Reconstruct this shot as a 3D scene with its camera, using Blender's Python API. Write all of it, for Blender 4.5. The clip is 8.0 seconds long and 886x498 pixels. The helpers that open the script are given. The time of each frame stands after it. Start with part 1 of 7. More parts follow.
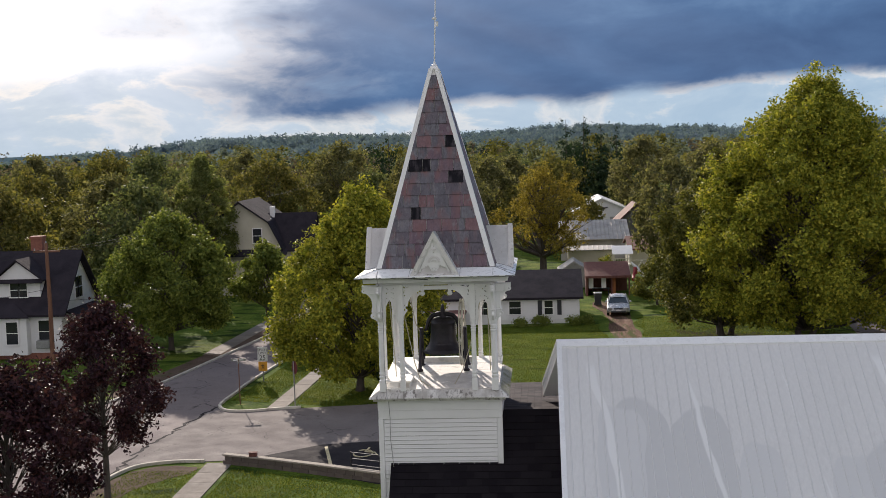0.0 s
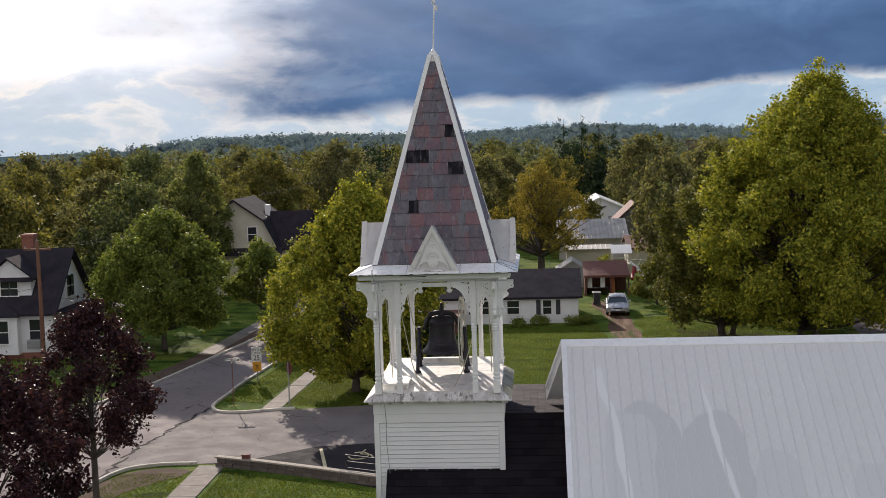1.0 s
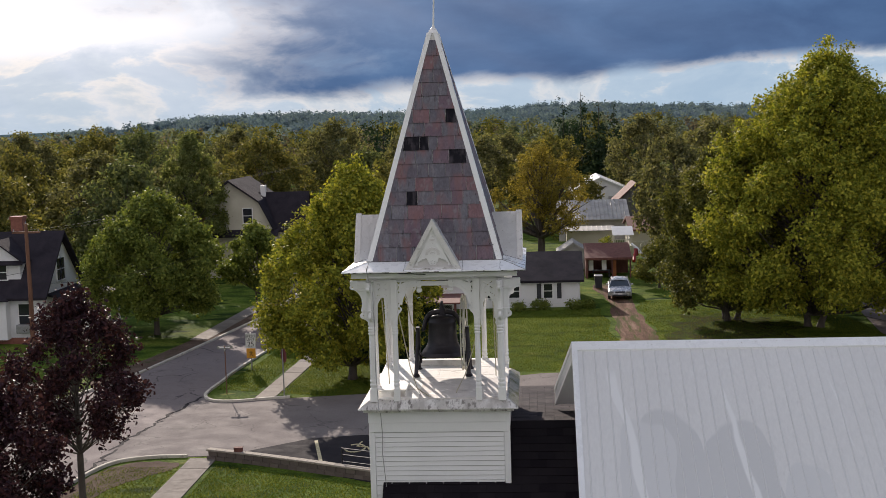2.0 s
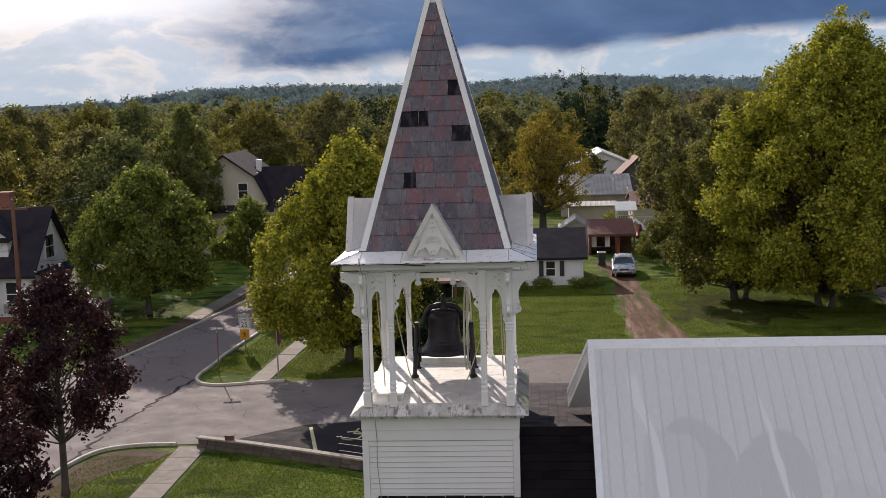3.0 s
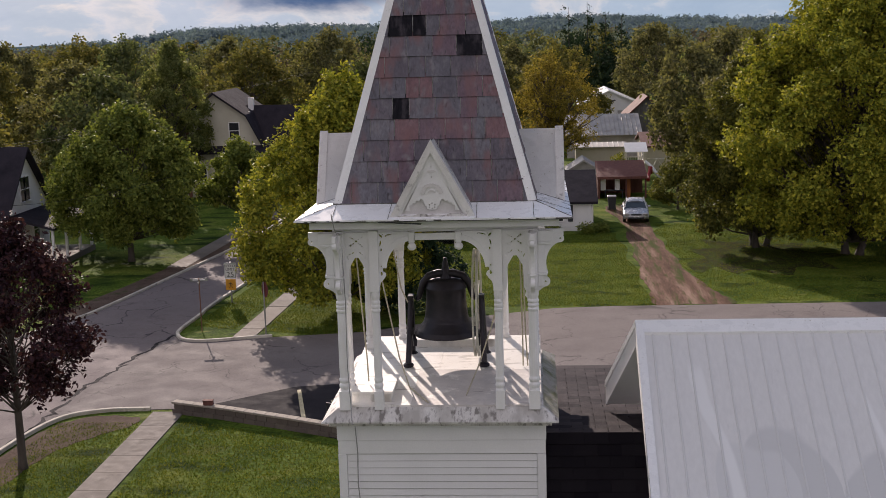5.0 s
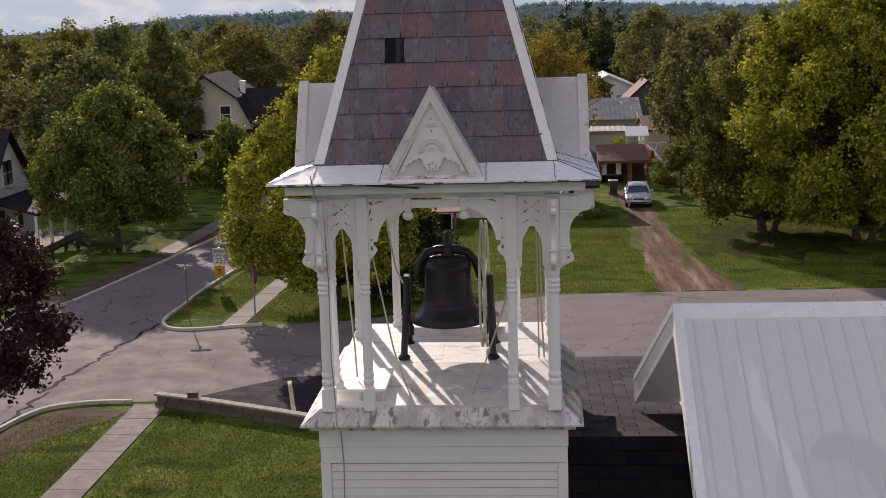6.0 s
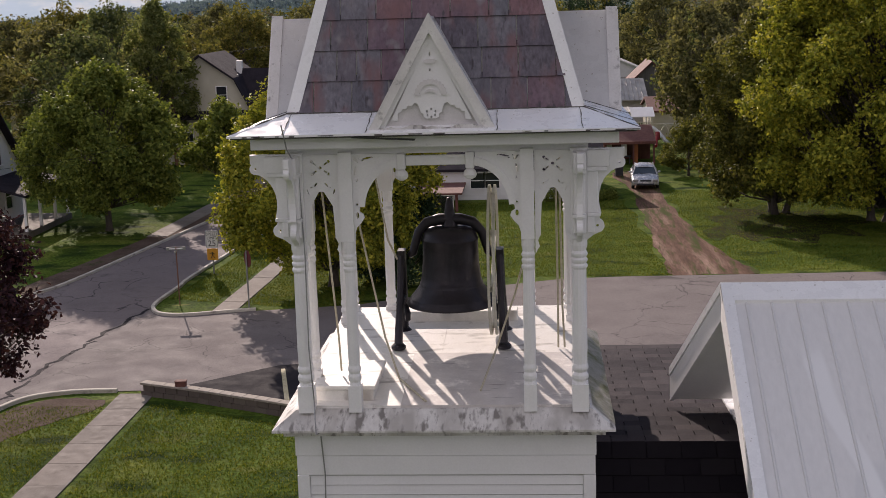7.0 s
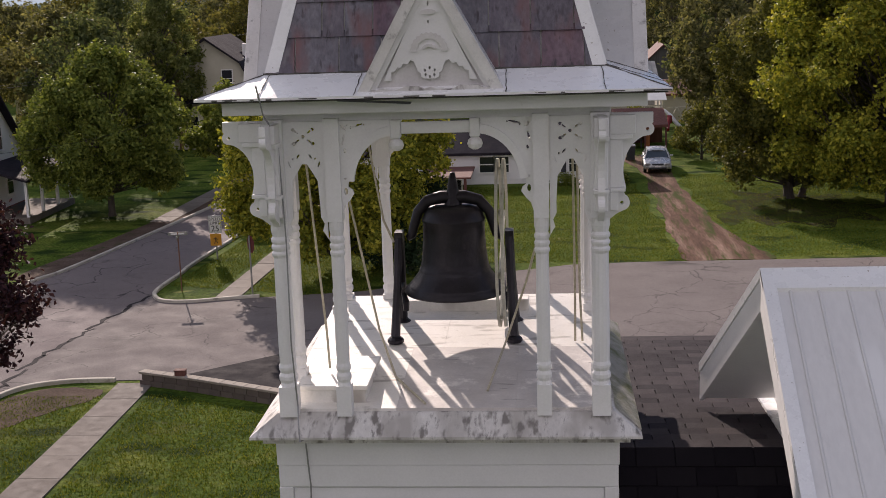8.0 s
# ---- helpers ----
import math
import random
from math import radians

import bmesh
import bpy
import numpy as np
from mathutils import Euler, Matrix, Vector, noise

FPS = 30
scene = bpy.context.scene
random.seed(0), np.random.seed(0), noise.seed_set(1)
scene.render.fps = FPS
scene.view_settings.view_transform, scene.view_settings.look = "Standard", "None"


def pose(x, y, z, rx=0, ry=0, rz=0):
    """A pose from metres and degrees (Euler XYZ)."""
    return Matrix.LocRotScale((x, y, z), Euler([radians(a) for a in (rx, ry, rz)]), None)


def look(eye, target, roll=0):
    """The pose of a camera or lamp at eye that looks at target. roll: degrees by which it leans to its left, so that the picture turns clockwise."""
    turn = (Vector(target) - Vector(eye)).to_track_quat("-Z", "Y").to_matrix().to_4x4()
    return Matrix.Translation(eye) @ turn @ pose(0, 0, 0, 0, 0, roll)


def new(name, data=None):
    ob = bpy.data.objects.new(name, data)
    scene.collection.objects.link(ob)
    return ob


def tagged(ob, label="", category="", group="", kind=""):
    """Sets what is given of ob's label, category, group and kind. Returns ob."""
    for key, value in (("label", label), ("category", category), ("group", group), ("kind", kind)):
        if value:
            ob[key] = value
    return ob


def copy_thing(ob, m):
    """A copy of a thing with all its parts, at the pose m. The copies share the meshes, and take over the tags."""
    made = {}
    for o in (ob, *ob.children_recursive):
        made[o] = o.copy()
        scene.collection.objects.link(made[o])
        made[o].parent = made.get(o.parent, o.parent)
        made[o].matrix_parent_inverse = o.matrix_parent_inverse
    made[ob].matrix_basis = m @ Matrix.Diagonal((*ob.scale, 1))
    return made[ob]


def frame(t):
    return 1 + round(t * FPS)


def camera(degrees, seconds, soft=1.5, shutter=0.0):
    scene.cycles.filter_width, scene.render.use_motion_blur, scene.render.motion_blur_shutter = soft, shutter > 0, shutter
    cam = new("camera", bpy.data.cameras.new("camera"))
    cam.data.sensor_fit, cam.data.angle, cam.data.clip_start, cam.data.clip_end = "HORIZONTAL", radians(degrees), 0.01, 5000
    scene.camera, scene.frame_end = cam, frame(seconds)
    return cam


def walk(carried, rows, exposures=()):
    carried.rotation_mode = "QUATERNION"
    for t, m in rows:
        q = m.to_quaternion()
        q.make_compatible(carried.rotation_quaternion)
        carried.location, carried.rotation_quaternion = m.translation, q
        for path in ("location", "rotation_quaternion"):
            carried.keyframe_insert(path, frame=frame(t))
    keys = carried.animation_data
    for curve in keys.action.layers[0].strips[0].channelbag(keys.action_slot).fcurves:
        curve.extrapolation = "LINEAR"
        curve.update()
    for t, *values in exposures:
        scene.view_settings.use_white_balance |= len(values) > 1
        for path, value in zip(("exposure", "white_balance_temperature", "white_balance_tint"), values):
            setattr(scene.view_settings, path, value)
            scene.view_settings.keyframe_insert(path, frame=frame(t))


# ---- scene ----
EXPOSURES = [(0.0, 0.2, 6380, 17), (2.5, 0.14, 6420, 19), (4.0, 0.05, 6480, 23), (8.0, -0.02, 6480, 25)]
cam = camera(39.24, 8.0, soft=0.55)
PATH = [
    (0, (2.115, -25.983, 13.911), (0.552, -6.122, 12.155), -1.81),
    (0.5, (2.040, -25.447, 13.759), (0.507, -5.579, 12.057), -1.75),
    (1, (1.968, -24.766, 13.716), (0.459, -4.901, 11.956), -1.72),
    (2.5, (1.678, -21.724, 13.893), (0.199, -1.914, 11.574), -1.69),
    (3, (1.577, -20.529, 13.836), (0.095, -0.746, 11.302), -1.68),
    (3.5, (1.503, -19.296, 13.789), (-0.002, 0.449, 10.983), -1.66),
    (4, (1.416, -18.040, 13.721), (-0.114, 1.659, 10.627), -1.65),
    (4.5, (1.320, -16.808, 13.567), (-0.219, 2.854, 10.248), -1.64),
    (6, (0.951, -13.254, 12.726), (-0.505, 6.358, 9.083), -1.67),
    (6.5, (0.862, -12.133, 12.437), (-0.595, 7.457, 8.677), -1.70),
    (7, (0.787, -11.125, 12.176), (-0.693, 8.441, 8.304), -1.74),
    (7.5, (0.760, -10.402, 12.002), (-0.794, 9.136, 8.019), -1.82),
    (8, (0.750, -9.862, 11.888), (-0.886, 9.647, 7.798), -1.89),
]
walk(cam, [(t, look(eye, target, roll)) for t, eye, target, roll in PATH], EXPOSURES)


# ---------------------------------------------------------------- light
SUN_AZ, SUN_EL = radians(-20), radians(23)          # az from +y towards +x
SUN_DIR = Vector((math.sin(SUN_AZ) * math.cos(SUN_EL), math.cos(SUN_AZ) * math.cos(SUN_EL), math.sin(SUN_EL)))
sun = new("sun", bpy.data.lights.new("sun", "SUN"))
sun.data.energy, sun.data.angle, sun.data.color = 5.0, radians(0.6), (1.0, 0.9, 0.74)
sun.matrix_world = look(SUN_DIR * 100, (0, 0, 0))


def sky_world():
    w = bpy.data.worlds.new("sky")
    scene.world = w
    w.use_nodes = True
    nt = w.node_tree
    N, L = nt.nodes, nt.links
    N.clear()
    out = N.new("ShaderNodeOutputWorld")
    bg = N.new("ShaderNodeBackground")
    bg.inputs["Strength"].default_value = 0.079
    L.new(bg.outputs[0], out.inputs[0])
    sky = N.new("ShaderNodeTexSky")
    sky.sky_type, sky.sun_disc = "NISHITA", False
    sky.sun_elevation, sky.sun_rotation = SUN_EL, SUN_AZ
    sky.altitude, sky.air_density, sky.dust_density, sky.ozone_density = 200, 1.0, 1.5, 1.2
    tc = N.new("ShaderNodeTexCoord")

    def math_node(op, a, b=None, clamp=False):
        n = N.new("ShaderNodeMath")
        n.operation, n.use_clamp = op, clamp
        for i, v in enumerate((a, b)):
            if v is None:
                continue
            if isinstance(v, (int, float)):
                n.inputs[i].default_value = v
            else:
                L.new(v, n.inputs[i])
        return n.outputs[0]

    def ramp(fac, stops):
        n = N.new("ShaderNodeValToRGB")
        e = n.color_ramp.elements
        while len(e) < len(stops):
            e.new(0.5)
        for k, (p, c) in zip(e, stops):
            k.position, k.color = p, (*c, 1)
        L.new(fac, n.inputs[0])
        return n.outputs[0]

    def mix(fac, a, b, mode="MIX"):
        n = N.new("ShaderNodeMix")
        n.data_type, n.blend_type, n.clamp_factor = "RGBA", mode, True
        for v, i in ((fac, 0), (a, 6), (b, 7)):
            if isinstance(v, (int, float)):
                n.inputs[i].default_value = v
            elif isinstance(v, tuple):
                n.inputs[i].default_value = (*v, 1)
            else:
                L.new(v, n.inputs[i])
        return n.outputs[2]

    sep = N.new("ShaderNodeSeparateXYZ")
    L.new(tc.outputs["Generated"], sep.inputs[0])
    up = math_node("MULTIPLY", sep.outputs[2], 1.4)
    def puffs(scale, detail, rough, off, dist):
        mp = N.new("ShaderNodeMapping")
        mp.inputs["Location"].default_value, mp.inputs["Scale"].default_value = off, scale
        L.new(tc.outputs["Generated"], mp.inputs[0])
        n = N.new("ShaderNodeTexNoise")
        n.inputs["Scale"].default_value, n.inputs["Detail"].default_value = 1.0, detail
        n.inputs["Roughness"].default_value, n.inputs["Distortion"].default_value = rough, dist
        L.new(mp.outputs[0], n.inputs[0])
        return n.outputs[0]

    big = puffs((3.3, 3.3, 12.5), 4, 0.5, (1.3, 0.4, 0.2), 0.2)
    fine = puffs((11.0, 11.0, 26.0), 8, 0.6, (3.1, 1.7, 0.6), 0.3)
    x, y = math_node("MULTIPLY", sep.outputs[0], 1.3), sep.outputs[1]
    nb = math_node("SUBTRACT", big, 0.5)
    nf = math_node("SUBTRACT", fine, 0.5)
    wob = math_node("ADD", math_node("MULTIPLY", nb, 0.55), math_node("MULTIPLY", nf, 0.30))

    def step(v, lo, hi):
        n = N.new("ShaderNodeMapRange")
        n.interpolation_type = "SMOOTHSTEP"
        n.inputs["From Min"].default_value, n.inputs["From Max"].default_value = lo, hi
        L.new(v, n.inputs["Value"])
        return n.outputs[0]

    # a dark bank of cloud ahead and to the right of the sun, its edge rising to the right
    edge = math_node("ADD", math_node("ADD", up, math_node("MULTIPLY", x, -0.055)), math_node("MULTIPLY", wob, 0.11))
    bank = math_node("MULTIPLY", step(math_node("ADD", x, wob), -0.42, -0.16), step(edge, 0.036, 0.056))
    bank = math_node("MULTIPLY", bank, step(math_node("ADD", y, math_node("MULTIPLY", wob, 0.4)), -0.25, 0.35))
    # burnt-out gap in the cloud round the hidden sun
    gap = math_node("MULTIPLY", step(math_node("ADD", up, math_node("MULTIPLY", wob, 0.22)), 0.066, 0.105), step(math_node("ADD", x, math_node("MULTIPLY", wob, 0.9)), -0.20, -0.44))
    gap = math_node("MULTIPLY", gap, step(y, 0.3, 0.6))
    dot = N.new("ShaderNodeVectorMath")
    dot.operation = "DOT_PRODUCT"
    L.new(tc.outputs["Generated"], dot.inputs[0])
    dot.inputs[1].default_value = SUN_GLOW
    toward = math_node("MAXIMUM", dot.outputs["Value"], 0.0)
    near, core = math_node("POWER", toward, 22.0), math_node("POWER", toward, 120.0)
    clear = mix(0.6, sky.outputs[0], (5.2, 6.4, 8.2))
    puff = ramp(fine, [(0.40, (2.8, 4.9, 6.9)), (0.50, (4.1, 6.1, 7.7)), (0.56, (9.6, 9.4, 8.6)), (0.64, (5.4, 6.8, 7.6))])
    col = mix(0.75, clear, puff)
    front = step(y, 0.25, -0.55)
    col = mix(front, col, ramp(fine, [(0.3, (6.3, 6.4, 6.7)), (0.7, (8.9, 8.8, 8.8))]))
    haze = step(up, 0.10, 0.0)
    col = mix(math_node("MULTIPLY", haze, 0.5), col, (4.4, 6.4, 7.6))
    belly = ramp(math_node("ADD", math_node("MULTIPLY", big, 0.6), math_node("MULTIPLY", fine, 0.4)), [(0.36, (1.75, 3.1, 5.0)), (0.50, (1.0, 1.95, 3.6)), (0.64, (0.68, 1.35, 2.7))])
    col = mix(bank, col, belly)
    # shafts that fan out below the gap in the cloud
    side = Vector(SUN_GLOW).cross(Vector((0, 0, 1))).normalized()
    rise = side.cross(Vector(SUN_GLOW)).normalized()
    comps = []
    for axis in (side, rise):
        dn = N.new("ShaderNodeVectorMath")
        dn.operation = "DOT_PRODUCT"
        L.new(tc.outputs["Generated"], dn.inputs[0])
        dn.inputs[1].default_value = axis
        comps.append(dn.outputs["Value"])
    ang = math_node("ARCTAN2", comps[0], math_node("MULTIPLY", comps[1], -1.0))
    shaft = N.new("ShaderNodeTexNoise")
    shaft.noise_dimensions = "1D"
    shaft.inputs["Scale"].default_value, shaft.inputs["Detail"].default_value = 5.0, 3
    L.new(ang, shaft.inputs["W"])
    fan = math_node("MULTIPLY", math_node("MULTIPLY", step(shaft.outputs[0], 0.40, 0.62), math_node("POWER", toward, 9.0)), 0.30)
    col = mix(fan, col, (8.6, 9.4, 10.6))
    glow = math_node("MULTIPLY", near, math_node("ADD", 0.7, math_node("MULTIPLY", big, 0.8)), True)
    col = mix(math_node("MULTIPLY", glow, step(up, 0.03, 0.12)), col, (11.5, 11.8, 12.0))
    col = mix(gap, col, (12.2, 12.3, 12.0))
    col = mix(core, col, (19.0, 18.0, 16.0))
    L.new(col, bg.inputs[0])


SUN_GLOW = (-0.53, 0.80, 0.28)
sky_world()


# ---------------------------------------------------------------- materials
MATS = {}


def mat(name, stops, scale=4.0, rough=0.6, bump=0.0, bump_scale=40.0, metal=0.0, coord="Object", detail=6, stretch=(1, 1, 1),
        grain=0.12, grain_scale=60.0, stain=None, per_object=None, per_island=None, spec=0.5, rough_var=0.1, trans=0.0):
    """A procedural surface: two scales of noise through a ramp of colours, fine grain, an optional stain colour, relief."""
    m = bpy.data.materials.new(name)
    m.use_nodes = True
    nt = m.node_tree
    N, L = nt.nodes, nt.links
    b = N["Principled BSDF"]
    tc = N.new("ShaderNodeTexCoord")
    mp = N.new("ShaderNodeMapping")
    mp.inputs["Scale"].default_value = stretch
    L.new(tc.outputs[coord], mp.inputs[0])

    def noise_tex(s, d=detail, r=0.6):
        n = N.new("ShaderNodeTexNoise")
        n.inputs["Scale"].default_value, n.inputs["Detail"].default_value, n.inputs["Roughness"].default_value = s, d, r
        L.new(mp.outputs[0], n.inputs[0])
        return n.outputs[0]

    def mixc(fac, a, c, mode="MIX"):
        n = N.new("ShaderNodeMix")
        n.data_type, n.blend_type = "RGBA", mode
        for v, i in ((fac, 0), (a, 6), (c, 7)):
            if isinstance(v, (int, float)):
                n.inputs[i].default_value = v
            elif isinstance(v, tuple):
                n.inputs[i].default_value = (*v, 1)
            else:
                L.new(v, n.inputs[i])
        return n.outputs[2]

    def ramp(fac, st):
        n = N.new("ShaderNodeValToRGB")
        e = n.color_ramp.elements
        while len(e) < len(st):
            e.new(0.5)
        for k, (p, c) in zip(e, st):
            k.position, k.color = p, (*c, 1)
        L.new(fac, n.inputs[0])
        return n.outputs[0]

    big = noise_tex(scale)
    col = ramp(big, [(0.3 + 0.4 * i / max(1, len(stops) - 1), c) for i, c in enumerate(stops)] if len(stops) > 1 else [(0, stops[0]), (1, stops[0])])
    if per_object:
        oi = N.new("ShaderNodeObjectInfo")
        pr = ramp(oi.outputs["Random"], [(i / len(per_object), c) for i, c in enumerate(per_object)])
        pr.node.color_ramp.interpolation = "CONSTANT"
        col = mixc(0.66, col, pr)
    if per_island:
        ge = N.new("ShaderNodeNewGeometry")
        pr = ramp(ge.outputs["Random Per Island"], [(i / max(1, len(per_island) - 1), c) for i, c in enumerate(per_island)])
        col = mixc(0.8, col, pr)
    if grain:
        g = ramp(noise_tex(grain_scale, 4), [(0.3, (1 - grain,) * 3), (0.7, (1 + grain,) * 3)])
        col = mixc(1.0, col, g, "MULTIPLY")
    if stain:
        colour, amount, s, lo, hi = stain
        f = ramp(noise_tex(s, 8, 0.7), [(lo, (0, 0, 0)), (hi, (amount,) * 3)])
        col = mixc(f, col, colour)
    L.new(col, b.inputs["Base Color"])
    b.inputs["Roughness"].default_value, b.inputs["Metallic"].default_value = rough, metal
    b.inputs["Specular IOR Level"].default_value = spec
    if rough_var:
        rr = ramp(noise_tex(scale * 3, 4), [(0.3, (max(0, rough - rough_var),) * 3), (0.7, (min(1, rough + rough_var),) * 3)])
        L.new(rr, b.inputs["Roughness"])
    if bump:
        bn = N.new("ShaderNodeBump")
        bn.inputs["Strength"].default_value, bn.inputs["Distance"].default_value = 1.0, bump
        L.new(noise_tex(bump_scale, 8, 0.65), bn.inputs["Height"])
        L.new(bn.outputs[0], b.inputs["Normal"])
    if trans:
        tr = N.new("ShaderNodeBsdfTranslucent")
        L.new(mixc(1.0, col, (1.25, 1.25, 0.75), "MULTIPLY"), tr.inputs[0])
        mx = N.new("ShaderNodeMixShader")
        mx.inputs[0].default_value = trans
        L.new(b.outputs[0], mx.inputs[1])
        L.new(tr.outputs[0], mx.inputs[2])
        L.new(mx.outputs[0], N["Material Output"].inputs[0])
    MATS[name] = m
    return m


WHITE = mat("white_paint", [(0.74, 0.735, 0.735), (0.82, 0.815, 0.81)], 2.5, 0.5, 0.0015, 30, grain=0.03, stain=((0.36, 0.33, 0.31), 0.5, 6, 0.64, 0.80))
WHITE_WORN = mat("worn_white_paint", [(0.62, 0.60, 0.575), (0.80, 0.785, 0.765)], 3, 0.6, 0.004, 22, grain=0.05, stain=((0.17, 0.16, 0.15), 0.85, 9, 0.55, 0.70))
PEELING = mat("peeling_streaked_white_paint", [(0.54, 0.52, 0.495), (0.72, 0.705, 0.68)], 5, 0.65, 0.006, 22, grain=0.08, stretch=(1, 0.4, 0.4), stain=((0.16, 0.15, 0.14), 0.75, 26, 0.54, 0.66))
GRIME = mat("grey_black_grime", [(0.05, 0.045, 0.04), (0.16, 0.15, 0.14)], 12, 0.9, 0.004, 40)
# gable panel and inner carvings: the shade of the recesses is in this grey
WHITE_RECESS_SHADE = mat("recess_shaded_white_paint", [(0.60, 0.58, 0.575), (0.69, 0.67, 0.66)], 4, 0.65, 0.003, 24, grain=0.05, stain=((0.40, 0.38, 0.37), 0.5, 10, 0.58, 0.74))
# front deck sheets: worn paint, greyed further to hold the belfry roof's shade
DECK_GREY = mat("shaded_weathered_deck_paint", [(0.461, 0.429, 0.41), (0.666, 0.627, 0.595)], 2.5, 0.6, 0.003, 18, grain=0.06, stain=((0.845, 0.806, 0.755), 0.8, 4, 0.56, 0.66))
DECKP = mat("deck_paint", [(0.76, 0.73, 0.675), (0.86, 0.84, 0.80)], 2.2, 0.55, 0.003, 18, grain=0.05, stain=((0.30, 0.27, 0.22), 0.7, 5, 0.58, 0.72))
LICHEN = mat("mossy_white_paint", [(0.62, 0.60, 0.54), (0.74, 0.72, 0.66)], 3, 0.7, 0.004, 22, stain=((0.22, 0.24, 0.08), 0.85, 3.5, 0.46, 0.66))
SIDING = mat("white_vinyl_siding", [(0.70, 0.70, 0.71), (0.78, 0.78, 0.79)], 1.2, 0.45, 0.0008, 60, grain=0.03)
METALW = mat("white_metal_flashing", [(0.80, 0.80, 0.80), (0.87, 0.87, 0.865)], 2, 0.30, 0.001, 20, grain=0.03, stain=((0.30, 0.28, 0.26), 0.6, 12, 0.66, 0.76))
SLATE = mat("purple_grey_slate", [(0.050, 0.046, 0.058), (0.105, 0.098, 0.118), (0.20, 0.185, 0.205)], 8, 0.5, 0.012, 14, grain=0.3, grain_scale=40, stretch=(1, 1, 0.45),
            per_object=[(0.116, 0.110, 0.139), (0.156, 0.147, 0.177), (0.090, 0.082, 0.109), (0.158, 0.082, 0.111), (0.124, 0.104, 0.135), (0.143, 0.141, 0.169), (0.092, 0.074, 0.101), (0.207, 0.086, 0.097), (0.110, 0.091, 0.118), (0.133, 0.126, 0.153), (0.144, 0.075, 0.109), (0.103, 0.099, 0.127)],
            stain=((0.24, 0.225, 0.24), 0.5, 6, 0.57, 0.72))
SLATE_DARK = mat("blackened_slate", [(0.004, 0.004, 0.007), (0.010, 0.009, 0.014), (0.07, 0.06, 0.07)], 4, 0.7, 0.005, 26, stretch=(3, 3, 0.35), spec=0.15)
ROOFW = mat("white_metal_roof", [(0.682, 0.671, 0.654), (0.732, 0.721, 0.702)], 0.35, 0.42, 0.001, 14, grain=0.04, grain_scale=20, stretch=(1.0, 0.35, 0.35),
            stain=((0.462, 0.451, 0.44), 0.35, 6.0, 0.60, 0.72))
RIBW = mat("white_roof_rib", [(0.64, 0.632, 0.62), (0.70, 0.69, 0.678)], 0.6, 0.42, grain=0.03)
# one roof, two tones: shade painted into the near slope, sunlight into the far
SHINGLE = mat("shaded_asphalt_shingle", [(0.0096, 0.008, 0.0112), (0.0176, 0.016, 0.0192)], 3, 0.85, 0.004, 160, spec=0.04, grain=0.3, grain_scale=220,
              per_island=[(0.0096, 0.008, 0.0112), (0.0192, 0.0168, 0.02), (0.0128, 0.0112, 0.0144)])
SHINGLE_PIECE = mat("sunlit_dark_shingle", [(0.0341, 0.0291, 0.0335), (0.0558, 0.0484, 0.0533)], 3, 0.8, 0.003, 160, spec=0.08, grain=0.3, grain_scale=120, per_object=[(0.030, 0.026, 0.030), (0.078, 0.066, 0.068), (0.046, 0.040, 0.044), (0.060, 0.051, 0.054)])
HOUSE_ROOF = mat("purple_grey_shingle", [(0.0198, 0.0171, 0.0234), (0.0378, 0.0324, 0.0414)], 0.8, 0.85, 0.01, 30, spec=0.12, grain=0.2, grain_scale=25)
IRON = mat("black_cast_iron", [(0.012, 0.010, 0.014), (0.028, 0.024, 0.032)], 5, 0.42, 0.002, 30, metal=0.4, stain=((0.06, 0.045, 0.05), 0.5, 9, 0.58, 0.75))
ROPE = mat("pale_rope", [(0.40, 0.36, 0.26), (0.55, 0.50, 0.38)], 30, 0.85)
WOODW = mat("pale_painted_wood", [(0.48, 0.46, 0.38), (0.66, 0.64, 0.56)], 5, 0.65, 0.002, 30, stain=((0.25, 0.22, 0.16), 0.6, 8, 0.55, 0.75))
BRICK = mat("red_brick", [(0.20, 0.075, 0.055), (0.30, 0.12, 0.085)], 6, 0.85, 0.006, 30)
GLASS = mat("dark_window_glass", [(0.015, 0.018, 0.022), (0.03, 0.034, 0.04)], 1.0, 0.08, 0, grain=0, rough_var=0.03)
ASPHALT = mat("worn_asphalt", [(0.159, 0.133, 0.131), (0.212, 0.178, 0.173)], 0.25, 0.9, 0.006, 60, coord="Object", spec=0.2, grain=0.22, grain_scale=26, stain=((0.0884, 0.0772, 0.0799), 0.7, 0.5, 0.55, 0.7))
ASPHALT_PALE = mat("pale_old_asphalt", [(0.144, 0.123, 0.119), (0.195, 0.17, 0.162)], 0.25, 0.9, 0.006, 60, spec=0.2, grain=0.2, grain_scale=24, stain=((0.101, 0.0897, 0.0874), 0.7, 0.45, 0.55, 0.7))
ASPHALT_NEW = mat("dark_sealed_asphalt", [(0.0245, 0.0224, 0.0266), (0.0385, 0.035, 0.0385)], 0.6, 0.85, 0.005, 60, spec=0.04, grain=0.2, grain_scale=30, stain=((0.05, 0.045, 0.045), 0.6, 0.7, 0.60, 0.74))
CONCRETE = mat("grey_brown_concrete", [(0.163, 0.142, 0.125), (0.232, 0.202, 0.176)], 1.2, 0.85, 0.004, 50, spec=0.2, grain=0.2, per_object=[(0.181, 0.155, 0.138), (0.211, 0.185, 0.163), (0.163, 0.142, 0.125)], stain=((0.086, 0.0731, 0.0602), 0.6, 2.0, 0.56, 0.7))
